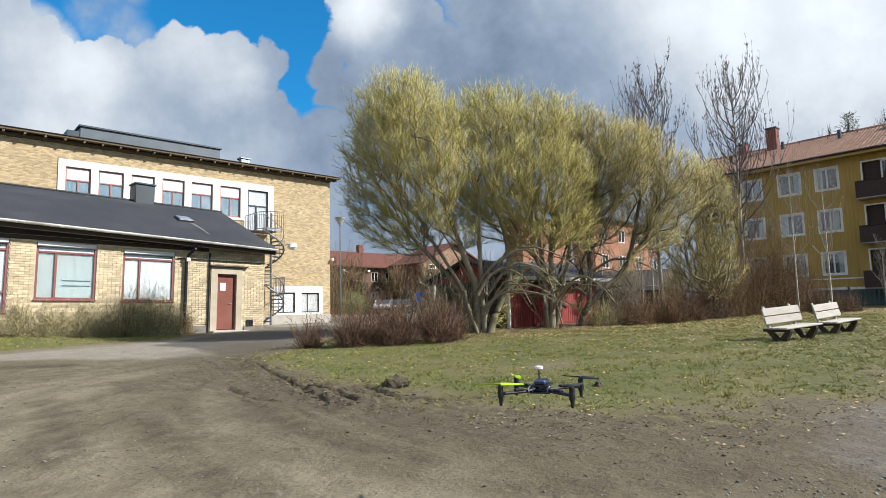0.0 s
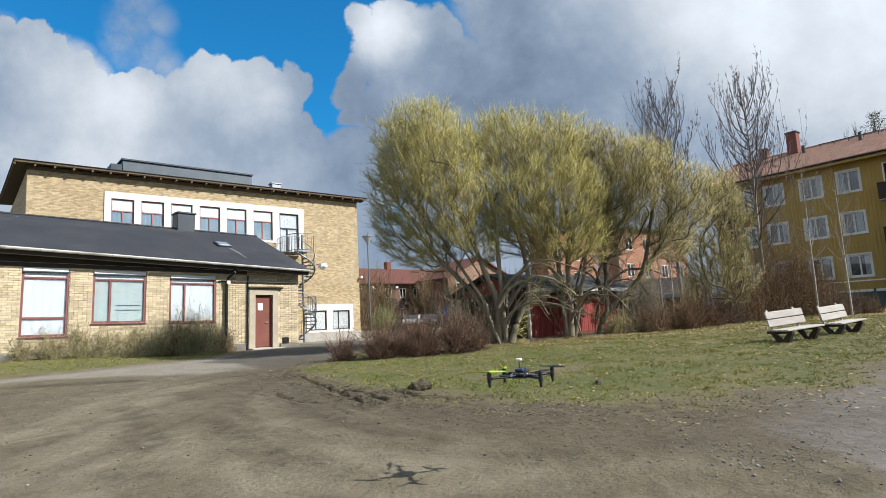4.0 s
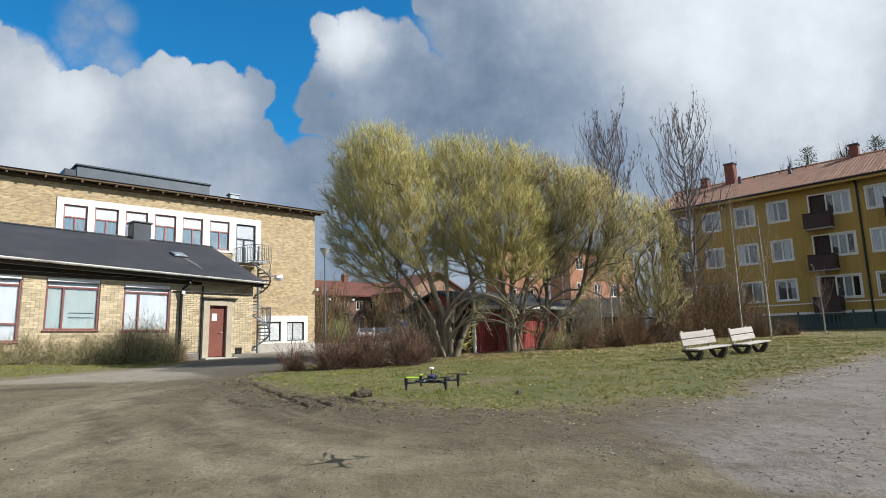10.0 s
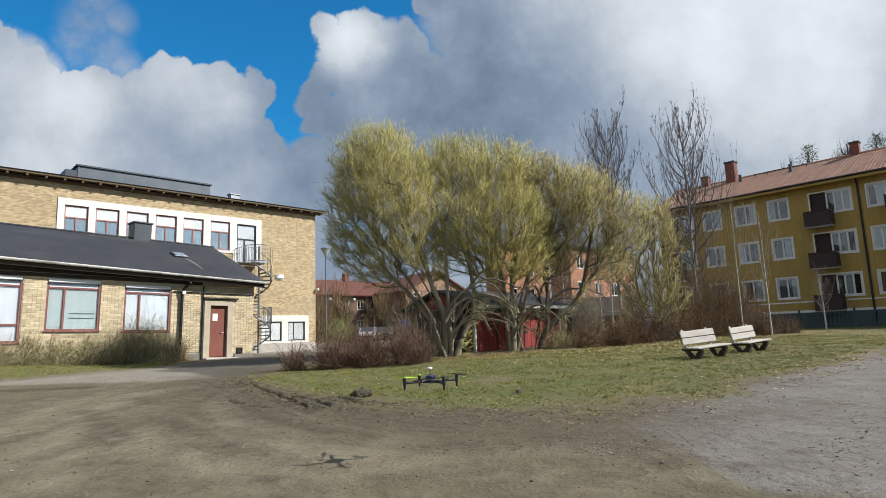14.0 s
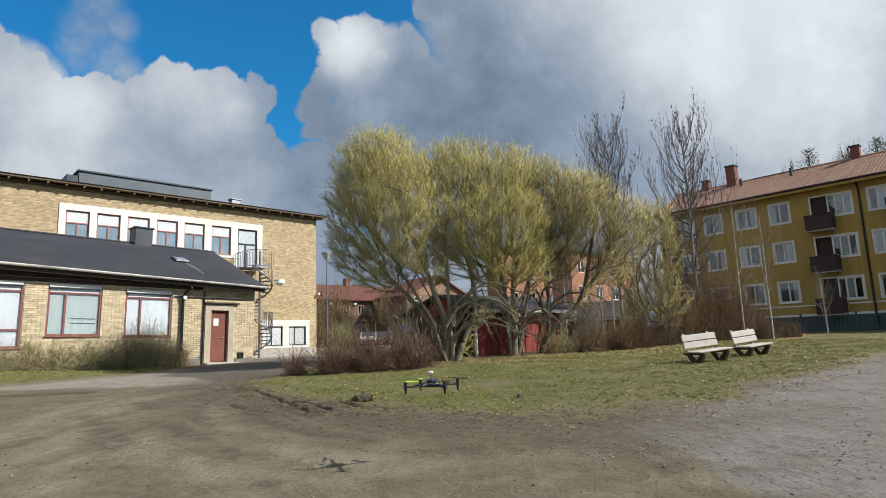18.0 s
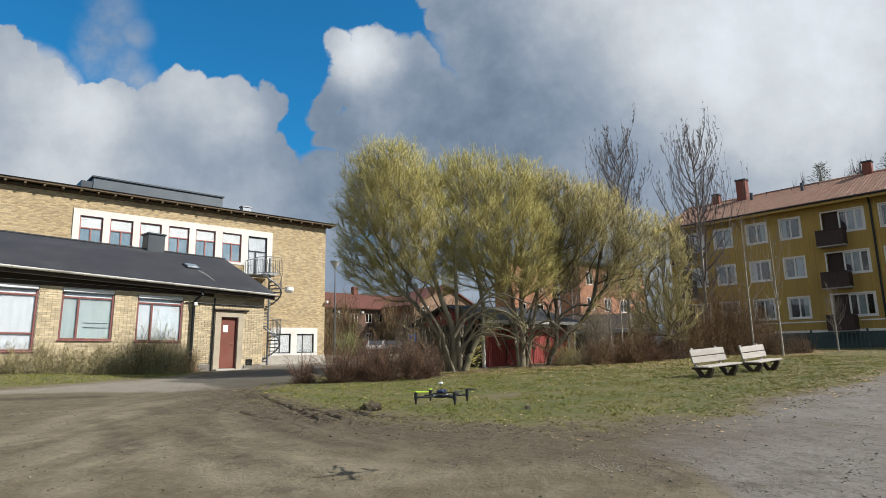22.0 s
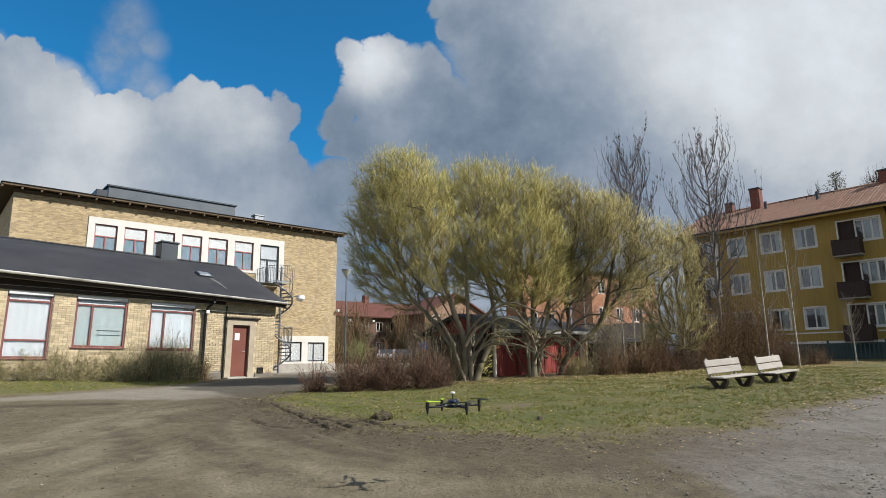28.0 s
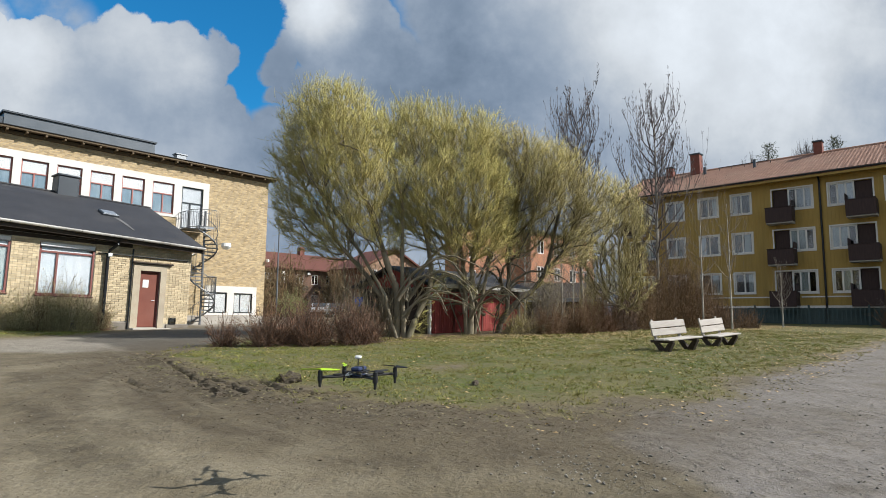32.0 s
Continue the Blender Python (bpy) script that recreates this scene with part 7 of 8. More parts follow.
# thin birches
B = "young birches by the thicket"
for x, y, h, sd in ((27.6, 8.3, 6.6, 31), (27.3, 7.0, 5.6, 32), (33.0, 6.3, 3.0, 33), (22.6, 12.6, 3.6, 34), (24.3, 13.0, 6.0, 35), (21.2, 13.6, 5.0, 36), (37.5, 0.75, 7.2, 37)):
    spire("birch_tree", "thin young birch with a white trunk and bare twigs", x, y, h, 0.2 * h, sd, B, "birch", "twig_grey", 0.22, 26, 5, 3, 0.036)


# ---------------------------------------------------------------- shrubs
def bush(name, label, at, size, n, seed, mats, group="", leafy=0, lean=0.5, r=0.006, leaf_mat="bush_green", twig_n=4):
    """A shrub of many thin stems that rise from one root and arch out into a dome, with side twigs."""
    rng = np.random.default_rng(seed)
    x, y = at
    z = ground_z(x, y)
    th = thing(name, (x, y, z), label, "bush", group)
    sx, sy, sz = size
    ang, rad = rng.uniform(0, math.tau, n), np.sqrt(rng.uniform(0, 1, n))
    spread = 0.30 + 0.25 * (1 - lean)
    base = np.stack([spread * sx * rad * np.cos(ang), spread * sy * rad * np.sin(ang), np.full(n, -0.05)], 1)
    d = rng.normal(0, 1, (n, 3))
    d[:, 2] = np.abs(d[:, 2])
    d /= np.linalg.norm(d, axis=1, keepdims=True)
    d[:, 0] = 0.5 * d[:, 0] + 0.5 * rad * np.cos(ang)
    d[:, 1] = 0.5 * d[:, 1] + 0.5 * rad * np.sin(ang)
    k = rng.uniform(0.4, 1.0, (n, 1)) ** 0.7
    tip = d * k * np.array([sx, sy, sz]) * np.array([1, 1, 1.08])
    L = np.linalg.norm(tip - base, axis=1, keepdims=True)
    t = np.linspace(0, 1, 6)[None, :, None]
    up0 = np.stack([0.3 * np.cos(ang), 0.3 * np.sin(ang), np.ones(n)], 1) * L * (1.0 - 0.75 * lean)
    out = (d + np.array([0, 0, 0.2])) * L * 0.7
    P = base[:, None] * (1 - (3 * t ** 2 - 2 * t ** 3)) + tip[:, None] * (3 * t ** 2 - 2 * t ** 3) + up0[:, None] * (t ** 3 - 2 * t ** 2 + t) + out[:, None] * (t ** 3 - t ** 2)
    P = P + np.cumsum(rng.normal(0, 0.024 * max(size) * (1 + lean), (n, 6, 3)), 1) * t
    R = r * rng.uniform(0.7, 1.5, (n, 1)) * np.linspace(1, 0.35, 6)[None]
    v1, f1 = strands(P, R, 3)
    tagged(part("stem_mass", mesh_np("stem_mass", v1, f1), M[mats[0]], th), kind="stuff")
    i = np.repeat(np.arange(n), twig_n)
    f = rng.uniform(1.2, 4.99, len(i))
    j = f.astype(int)
    u = (f - j)[:, None]
    b = P[i, j] * (1 - u) + P[i, np.minimum(j + 1, 5)] * u
    way = P[i, np.minimum(j + 1, 5)] - P[i, j] + 1e-4
    TP, TR = twigs(rng, b, way, rng.uniform(0.08, 0.22, len(i)) * (0.4 + 0.6 * sz), np.full(len(i), r * 0.55), 0.05, 0.85)
    v2, f2 = strands(TP, TR, 3)
    tagged(part("branchwork", mesh_np("branchwork", v2, f2), M[mats[1]], th), kind="stuff")
    if leafy:
        bv, bf = buds(rng, TP, leafy, 0.05)
        tagged(part("foliage", mesh_np("foliage", bv, bf), M[leaf_mat], th), kind="stuff")
    return th


for x, y, sx, sy, h, n, sd in ((7.15, 12.75, 0.85, 0.8, 0.85, 130, 46), (7.9, 12.1, 1.05, 0.9, 1.15, 340, 41), (8.8, 11.5, 1.1, 0.95, 1.3, 400, 42), (9.8, 11.1, 1.1, 0.9, 1.25, 380, 43), (9.0, 12.5, 1.0, 0.9, 1.25, 260, 44), (10.5, 11.4, 0.8, 0.8, 1.05, 200, 45)):
    bush("brushwood_bush", "bare dark red-brown bush at the lawn corner", (x, y), (sx * 1.05, sy, h * 0.97), n, sd, ("bush_brown", "bush_russet"), "bushes at the lawn corner", r=0.009, lean=0.95, twig_n=5)
for x, sx, h, n, sd, mt in ((0.75, 0.7, 0.85, 200, 51, "bush_olive"), (1.5, 0.8, 1.05, 260, 50, "bush_olive"), (2.3, 0.85, 1.15, 300, 52, "bush_olive"), (3.1, 0.85, 1.1, 300, 53, "bush_olive"), (3.9, 0.85, 1.2, 300, 54, "bush_olive"),
                            (4.7, 0.85, 1.25, 300, 55, "bush_olive"), (5.5, 0.8, 1.35, 220, 57, "bush_olive"), (5.2, 0.75, 1.75, 90, 47, "bush_umber"), (5.9, 0.85, 2.05, 190, 56, "bush_olive"), (6.6, 0.8, 1.65, 190, 48, "bush_olive"), (7.2, 0.65, 1.15, 150, 49, "bush_russet")):
    bush("foundation_bush", "straw-brown bare shrub in front of the annex wall" if mt == "bush_olive" else "brown bare shrub with new buds at the annex wall", (x, 21.45 + 0.053 * x), (sx, 0.6, h), n, sd, (mt, "bush_olive"), "shrubs along the annex", leafy=2, r=0.008, leaf_mat="bush_olive", lean=0.9 if mt == "bush_olive" else 0.5, twig_n=5)
for x, y, sx, h, n, sd, a, b2 in ((16.9, 11.0, 1.1, 1.0, 200, 60, "bush_pale", "twig"), (18.0, 10.3, 1.3, 1.2, 340, 61, "bush_umber", "bush_russet"), (19.3, 9.9, 1.3, 1.4, 380, 62, "bush_umber", "bush_russet"), (20.8, 9.8, 1.4, 1.5, 380, 63, "bush_russet", "bush_umber"), (22.4, 9.7, 1.5, 1.7, 400, 64, "bush_brown", "bush_umber"),
                                  (24.0, 9.6, 1.6, 2.0, 420, 65, "bush_umber", "bush_umber"), (25.7, 9.5, 2.1, 3.2, 600, 66, "bush_umber", "bush_umber"), (27.4, 9.3, 2.2, 3.9, 700, 67, "bush_umber", "bush_umber"), (29.0, 9.1, 2.2, 3.5, 600, 68, "bush_umber", "bush_umber"), (30.6, 8.8, 1.8, 2.5, 420, 69, "bush_umber", "bush_umber"),
                                  (27.9, 7.5, 1.3, 1.5, 300, 58, "bush_umber", "bush_brown"), (29.6, 7.0, 1.2, 1.1, 240, 59, "bush_umber", "bush_brown"), (26.6, 11.6, 1.8, 3.0, 380, 70, "twig_dark", "bush_brown"), (23.4, 11.6, 1.8, 2.6, 320, 71, "bush_pale", "twig"), (21.6, 12.9, 1.5, 3.0, 300, 72, "twig_grey", "bush_olive"), (23.8, 13.8, 1.6, 3.3, 300, 73, "twig_grey", "bush_olive"), (20.7, 14.8, 1.3, 2.8, 260, 74, "twig_grey", "bush_brown")):
    bush("thicket_bush", "dense bare brown thicket shrub at the back of the lawn", (x, y), (sx, 1.2, h), n, sd, (a, b2), "thicket behind the benches", r=0.008, lean=0.45, twig_n=3)
bush("willow_scrub", "round pale green bush beside the far road", (32.5, 49.0), (2.5, 2.0, 2.7), 380, 75, ("bush_scrub", "bush_scrub"), leafy=6, r=0.014, leaf_mat="bush_scrub", lean=0.9)
for x, y, h, sd in ((44, 62, 4.0, 76), (48, 60, 4.5, 77), (53, 60, 3.6, 78), (39, 60, 3.2, 79), (56, 56, 4.5, 80)):
    bush("far_shrub", "bare brown shrub before the row houses", (x, y), (2.6, 2.0, h), 220, sd, ("twig_dark", "bush_brown"), "shrubs before the row houses", r=0.016)
for x, y, h, sd in ((33.0, 56.0, 4.5, 101), (36.0, 58.5, 6.2, 102), (40.0, 60.5, 7.0, 103), (44.5, 58.0, 6.5, 104), (47.0, 54.5, 6.0, 105), (50.5, 53.0, 5.5, 106), (52.0, 48.5, 5.0, 108), (49.0, 47.0, 3.4, 109)):
    bush("far_shrub", "tall bare olive-brown shrub before the row houses", (x, y), (2.9, 2.4, h * 1.2), 320, sd, ("bush_umber", "bush_bronze"), "shrubs before the row houses", r=0.042, lean=0.6, twig_n=5)
# brush lying and sprouting round the willow feet
for x, y, sx, h, n, sd in ((12.3, 12.9, 1.4, 2.3, 110, 81), (17.0, 11.0, 1.0, 0.8, 60, 82), (17.7, 10.7, 1.1, 0.8, 60, 83), (11.6, 13.4, 1.5, 2.6, 120, 84)):
    bush("root_shoots", "tangle of bare grey willow shoots round the trunks", (x, y), (sx, 1.1, h), n, sd, ("bark", "bush_pale"), "shoots round the willows", r=0.014, lean=1.0, twig_n=7)


def pine(x, y, h, seed):
    rng = np.random.default_rng(seed)
    z = ground_z(x, y)
    th = thing("pine_tree", (x, y, z), "dark pine showing above the ochre house roof", "tree", "pines behind the ochre house")
    part("trunk", Mesh().tube([(0, 0, -0.1), (0.1, 0, h * 0.5), (0, 0.1, h * 0.97)], [0.25, 0.18, 0.05], 8), M["bark_dark"], th, smooth=True)
    n = 1100
    lv = rng.uniform(0.62, 1.0, n)
    a = rng.uniform(0, math.tau, n)
    rr = 2.3 * np.sqrt(np.maximum(0.02, 1 - ((lv - 0.62) / 0.39) ** 2)) * rng.uniform(0.2, 1.0, n) * (0.65 + 0.35 * np.sin(a * 3 + lv * 30))
    b = np.stack([rr * np.cos(a), rr * np.sin(a), lv * h], 1)
    P, R = twigs(rng, b, np.stack([np.cos(a), np.sin(a), np.full(n, 0.3)], 1), rng.uniform(0.2, 0.5, n), np.full(n, 0.03), 0.2, 0.9)
    v, f = strands(P, R, 3)
    part("crown", mesh_np("crown", v, f), M["needles"], th)


pine(76, 16.2, 20.9, 91)
pine(77, 9.8, 20.6, 92)
for x, y, h, sd in ((75, 17.9, 19.0, 93), (76, 12.4, 20.0, 94)):
    z = ground_z(x, y)
    tree("aspen_tree", "bare grey tree far behind the ochre house", "tree", (x, y), [[(x, y, z), (x, y, z + h * 0.5), (x, y, z + h)]], [((x, y, z + h * 0.8), (2.2, 2.2, h * 0.2))], sd, 60, 900, (0.5, 1.0), 0.02, 0, bark="bark_dark", twig="twig_dark", tip=0.02, up=0.7, core=(x, y, z), thin=0.08)

# ---------------------------------------------------------------- benches
def bench(at, turn, length):
    b = thing("park_bench", (*at, ground_z(*at)), "weathered white plank bench on dark V-shaped legs", "bench", "benches on the lawn")
    b.matrix_world = pose(*at, ground_z(*at) - 0.03, 0, -3, turn)
    L = length / 2
    legs = [-L * 0.72, L * 0.70]
    for x in legs:
        part("leg", Mesh().prism([(-0.27, 0.26), (-0.15, 0.26), (0.03, 0.05), (0.0, -0.06), (-0.09, -0.06)], x - 0.045, x + 0.045), M["dark_wood"], b, "dark stained timber leg")
        part("leg", Mesh().prism([(0.27, 0.25), (0.16, 0.25), (-0.03, 0.05), (-0.06, -0.06), (0.03, -0.06)], x - 0.042, x + 0.042), M["dark_wood"], b)
        part("seat_bearer", Mesh().box((x - 0.045, -0.26, 0.245), (x + 0.045, 0.36, 0.305), 0.01), M["dark_wood"], b)
        part("back_post", Mesh().prism([(0.19, 0.30), (0.24, 0.30), (0.34, 0.79), (0.31, 0.79)], x - 0.03, x + 0.03), M["white_wood"], b)
    for k in range(3):
        y = -0.28 + k * 0.145
        part("seat_plank", Mesh().box((-L, y, 0.308), (L, y + 0.13, 0.348), 0.01), M["white_wood"], b)
    for z in (0.41, 0.59):
        m = Matrix.Translation((0, 0.150 + (z - 0.30) * 0.21, z)) @ Matrix.Rotation(radians(-12), 4, "X")
        part("back_plank", Mesh().box((-L, -0.018, 0), (L, 0.018, 0.165), 0.008, m), M["white_wood"], b)
    return b


bench((14.33, 4.48), -15, 1.30)
bench((16.82, 4.26), -9, 1.26)


# ---------------------------------------------------------------- quadcopter
def quadcopter(at, turn):
    q = thing("quadcopter", at, "small black four-rotor drone with lime green propellers, hovering", "drone", turn=turn)
    part("frame_plate", Mesh().box((-0.075, -0.055, -0.004), (0.075, 0.055, 0.004), 0.002), M["carbon"], q)
    part("frame_plate", Mesh().box((-0.08, -0.05, 0.034), (0.08, 0.05, 0.041), 0.002), M["carbon"], q)
    for x in (-0.06, 0.06):
        for y in (-0.04, 0.04):
            part("standoff", Mesh().tube([(x, y, 0), (x, y, 0.036)], 0.004, 6), M["galv"], q)
    bt = part("battery", Mesh().box((-0.07, -0.03, 0.042), (0.065, 0.03, 0.066), 0.006), M["blue_tape"], q, "blue wrapped battery pack")
    part("strap", Mesh().box((-0.012, -0.032, 0.04), (0.012, 0.032, 0.068), 0.002), M["rubber"], bt)
    part("circuit_board", Mesh().box((-0.04, -0.035, 0.006), (0.045, 0.035, 0.016), 0.002), M["blue_tape"], q)
    part("receiver", Mesh().box((0.05, -0.03, 0.008), (0.085, 0.0, 0.028), 0.003), M["white_plastic"], q)
    part("wire_loom", Mesh().tube([(-0.05, 0.03, 0.02), (-0.08, 0.06, 0.012), (-0.03, 0.07, 0.02), (0.03, 0.06, 0.03), (0.07, 0.03, 0.02)], 0.005, 5), M["white_plastic"], q)
    m = part("gps_mast", Mesh().tube([(0.03, 0.02, 0.04), (0.03, 0.02, 0.118)], 0.004, 6), M["carbon"], q)
    part("gps_puck", Mesh().tube([(0.03, 0.02, 0.116), (0.03, 0.02, 0.121), (0.03, 0.02, 0.131), (0.03, 0.02, 0.136)], [0.018, 0.024, 0.024, 0.017], 14), M["white_plastic"], m, "round white satellite receiver")
    for i, a in enumerate((45, 135, 225, 315)):
        c, s = math.cos(radians(a)), math.sin(radians(a))
        arm = part("arm", Mesh().tube([(0.05 * c, 0.05 * s, 0.008), (0.278 * c, 0.278 * s, 0.008)], 0.0095, 8), M["carbon"], q, "black carbon arm")
        part("speed_controller", Mesh().box((-0.03, -0.014, 0.016), (0.03, 0.014, 0.026), 0.003, Matrix.Rotation(radians(a), 4, "Z") @ Matrix.Translation((0.15, 0, 0))), M["rubber"], arm)
        part("motor", Mesh().tube([(0.268 * c, 0.268 * s, -0.012), (0.268 * c, 0.268 * s, 0.018), (0.268 * c, 0.268 * s, 0.02), (0.268 * c, 0.268 * s, 0.048), (0.268 * c, 0.268 * s, 0.058)], [0.017, 0.017, 0.0155, 0.0155, 0.004], 12), M["black_metal"], arm)
        part("foot", Mesh().tube([(0.268 * c, 0.268 * s, -0.012), (0.268 * c, 0.268 * s, -0.050), (0.268 * c, 0.268 * s, -0.056)], [0.012, 0.009, 0.004], 8), M["rubber"], arm)
        turn_p = (25, 100, 160, 60)[i]
        p = Mesh()
        rp, n = 0.127, 8
        for side in (0, 180):
            pts = []
            for k in range(n + 1):
                r = rp * k / n
                w = 0.006 + 0.022 * math.sin(math.pi * min(1, (k + 0.6) / n) ** 0.8)
                tw = 0.010 * (1 - 0.6 * k / n)
                pts += [(r, -w * 0.4, 0.056 - tw * 0.4), (r, w * 0.6, 0.056 + tw * 0.6), (r, w * 0.6, 0.059 + tw * 0.6), (r, -w * 0.4, 0.059 - tw * 0.4)]
            mm = Matrix.Translation((0.268 * c, 0.268 * s, 0)) @ Matrix.Rotation(radians(turn_p + side), 4, "Z")
            p.add([mm @ Vector(v) for v in pts], [(4 * k + e, 4 * k + (e + 1) % 4, 4 * k + 4 + (e + 1) % 4, 4 * k + 4 + e) for k in range(n) for e in range(4)] + [(0, 1, 2, 3), (4 * n, 4 * n + 1, 4 * n + 2, 4 * n + 3)])
        part("propeller", p, M["carbon"] if i in (2, 3) else M["lime"], arm, "black two-blade propeller" if i in (2, 3) else "lime green two-blade propeller")
    return q


quadcopter((2.62, 2.15, 0.845), 28)


# ---------------------------------------------------------------- street furniture far off
def street_lamp(x, y, h):
    s = thing("street_lamp", (x, y, ground_z(x, y) - 0.05), "tall grey street lamp with a bowl-shaped head", "lamp post")
    part("pole", Mesh().tube([(0, 0, 0), (0, 0, h * 0.4), (0, 0, h)], [0.10, 0.075, 0.055], 10), M["galv"], s)
    part("head", Mesh().tube([(0, 0, h - 0.05), (0, 0, h + 0.1), (0, 0, h + 0.62), (0, 0, h + 0.66)], [0.10, 0.20, 0.50, 0.46], 14), M["lamp_glass"], s, "pale bowl-shaped lamp head")
    part("cap", Mesh().tube([(0, 0, h + 0.66), (0, 0, h + 0.72), (0, 0, h + 0.80)], [0.54, 0.52, 0.12], 14), M["galv"], s)


street_lamp(31.1, 49.5, 9.0)


def car(x, y, turn, paint, label):
    c = thing("parked_car", (x, y, ground_z(x, y)), label, "car", "cars parked along the far street", turn=turn)
    side = [(-2.1, 0.35), (-2.15, 0.75), (-2.0, 0.95), (-1.1, 1.0), (-0.5, 1.42), (0.9, 1.45), (1.6, 1.0), (2.05, 0.92), (2.15, 0.55), (2.1, 0.32)]
    part("body", Mesh().prism([(a, b) for a, b in side], -0.82, 0.82, "y"), paint, c)
    part("side_window", Mesh().prism([(-1.0, 1.0), (-0.48, 1.37), (0.85, 1.39), (1.4, 1.0)], -0.828, -0.822, "y"), M["dark_frame"], c)
    part("side_window", Mesh().prism([(-1.0, 1.0), (-0.48, 1.37), (0.85, 1.39), (1.4, 1.0)], 0.822, 0.828, "y"), M["dark_frame"], c)
    for a in (-1.35, 1.3):
        for b in (-0.8, 0.8):
            w = part("wheel", Mesh().tube([(a, b - 0.1, 0.32), (a, b + 0.1, 0.32)], 0.32, 14), M["rubber"], c)
            part("rim", Mesh().tube([(a, b - 0.105, 0.32), (a, b + 0.105, 0.32)], 0.19, 12), M["sheet_pale"], w)
    part("windscreen", Mesh().prism([(-1.08, 1.03), (-0.52, 1.40), (-0.55, 1.425), (-1.11, 1.05)], -0.66, 0.66, "y"), M["dark_frame"], c)
    part("rear_window", Mesh().prism([(1.52, 1.07), (0.96, 1.42), (1.0, 1.44), (1.56, 1.09)], -0.66, 0.66, "y"), M["dark_frame"], c)
    part("bumper", Mesh().box((-2.2, -0.78, 0.36), (-2.1, 0.78, 0.56), 0.03), M["rubber"], c)
    part("bumper", Mesh().box((2.08, -0.78, 0.36), (2.19, 0.78, 0.56), 0.03), M["rubber"], c)
    for b in (-0.66, 0.66):
        part("tail_light", Mesh().box((2.0, b - 0.1, 0.72), (2.12, b + 0.1, 0.9), 0.02), M["chimney"], c)
    for b in (-0.6, 0.6):
        part("headlight", Mesh().box((-2.17, b - 0.15, 0.68), (-2.1, b + 0.15, 0.8), 0.02), M["lamp_glass"], c)
    return c


car(34.9, 47.5, 48, M["car_white"], "white estate car parked along the far street")
car(44.2, 55.5, -35, M["car_blue"], "dark blue car parked along the far street")
car(37.0, 47.4, 50, M["sheet"], "dark grey car parked along the far street")


def road_sign(x, y, h, w, face, label, plate=True):
    s = thing("road_sign", (x, y, ground_z(x, y) - 0.1), label, "sign", turn=-40)
    part("post", Mesh().tube([(0, 0, 0), (0, 0, h)], 0.035, 8), M["galv"], s)
    part("sign_face", Mesh().box((-w / 2, -0.06, h - w), (w / 2, -0.038, h), 0.02), face, s)
    if plate:
        part("sub_plate", Mesh().box((-w / 2, -0.06, h - w - 0.32), (w / 2, -0.038, h - w - 0.06), 0.02), M["white_plastic"], s)
    return s


road_sign(38.8, 46.5, 2.2, 0.95, M["sign_blue"], "blue parking sign on a grey post by the street", False)


def white_post(x, y, h):
    p = thing("white_post", (x, y, ground_z(x, y) - 0.1), "slim white post with a short flat top behind the thicket", "post", turn=-60)
    part("pole", Mesh().tube([(0, 0, 0), (0, 0, h)], 0.05, 8), M["white"], p)
    part("flat_top", Mesh().box((-0.35, -0.10, h), (0.35, 0.10, h + 0.09), 0.01), M["white"], p)


white_post(27.0, 14.1, 2.75)


def transformer_box(x, y):
    b = thing("notice_column", (x, y, ground_z(x, y)), "tall grey-beige notice column by the street", "kiosk")
    part("body", Mesh().box((-0.5, -0.35, 0), (0.5, 0.35, 2.7), 0.04), M["concrete"], b)
    part("roof", Mesh().box((-0.58, -0.43, 2.7), (0.58, 0.43, 2.8), 0.03), M["sheet"], b)
    part("notice", Mesh().box((-0.3, -0.38, 1.3), (0.15, -0.352, 1.75), 0.005), M["lime"], b, "yellow label")


transformer_box(38.7, 44.0)


# ---------------------------------------------------------------- loose things on the yard
def clod(x, y, sx, sy, sz, seed, turn=0.0):
    rng = np.random.default_rng(seed)
    bm = bmesh.new()
    bmesh.ops.create_icosphere(bm, subdivisions=3, radius=1.0)
    for v in bm.verts:
        p = v.co.copy()
        k = 1 + 0.42 * noise.noise(p * 1.7 + Vector((seed, 0, 0))) + 0.30 * noise.noise(p * 4.1) + 0.16 * noise.noise(p * 9.0)
        v.co = Vector((p.x * sx * k, p.y * sy * k, max(-0.25, p.z) * sz * k))
    me = bpy.data.meshes.new("clod")
    bm.to_mesh(me)
    bm.free()
    return me


c0 = thing("turf_clod", (4.80, 6.38, ground_z(4.80, 6.38)), "dark overturned clod of turf on the lawn edge", "clod", turn=-40)
part("soil", clod(0, 0, 0.20, 0.12, 0.14, 3), M["soil"], c0)
rngc = np.random.default_rng(8)
gb = np.stack([rngc.normal(0, 0.14, 240), rngc.normal(0, 0.07, 240), rngc.uniform(0.02, 0.14, 240)], 1)
TPc, TRc = twigs(rngc, gb, rngc.normal(0, 1, (240, 3)) + np.array([0.6, 0, 0.3]), rngc.uniform(0.03, 0.10, 240), np.full(240, 0.0022), -0.4, 0.5)
vc, fc = strands(TPc, TRc, 3)
tagged(part("torn_grass", mesh_np("torn_grass", vc, fc), M["grass"], c0), kind="stuff")

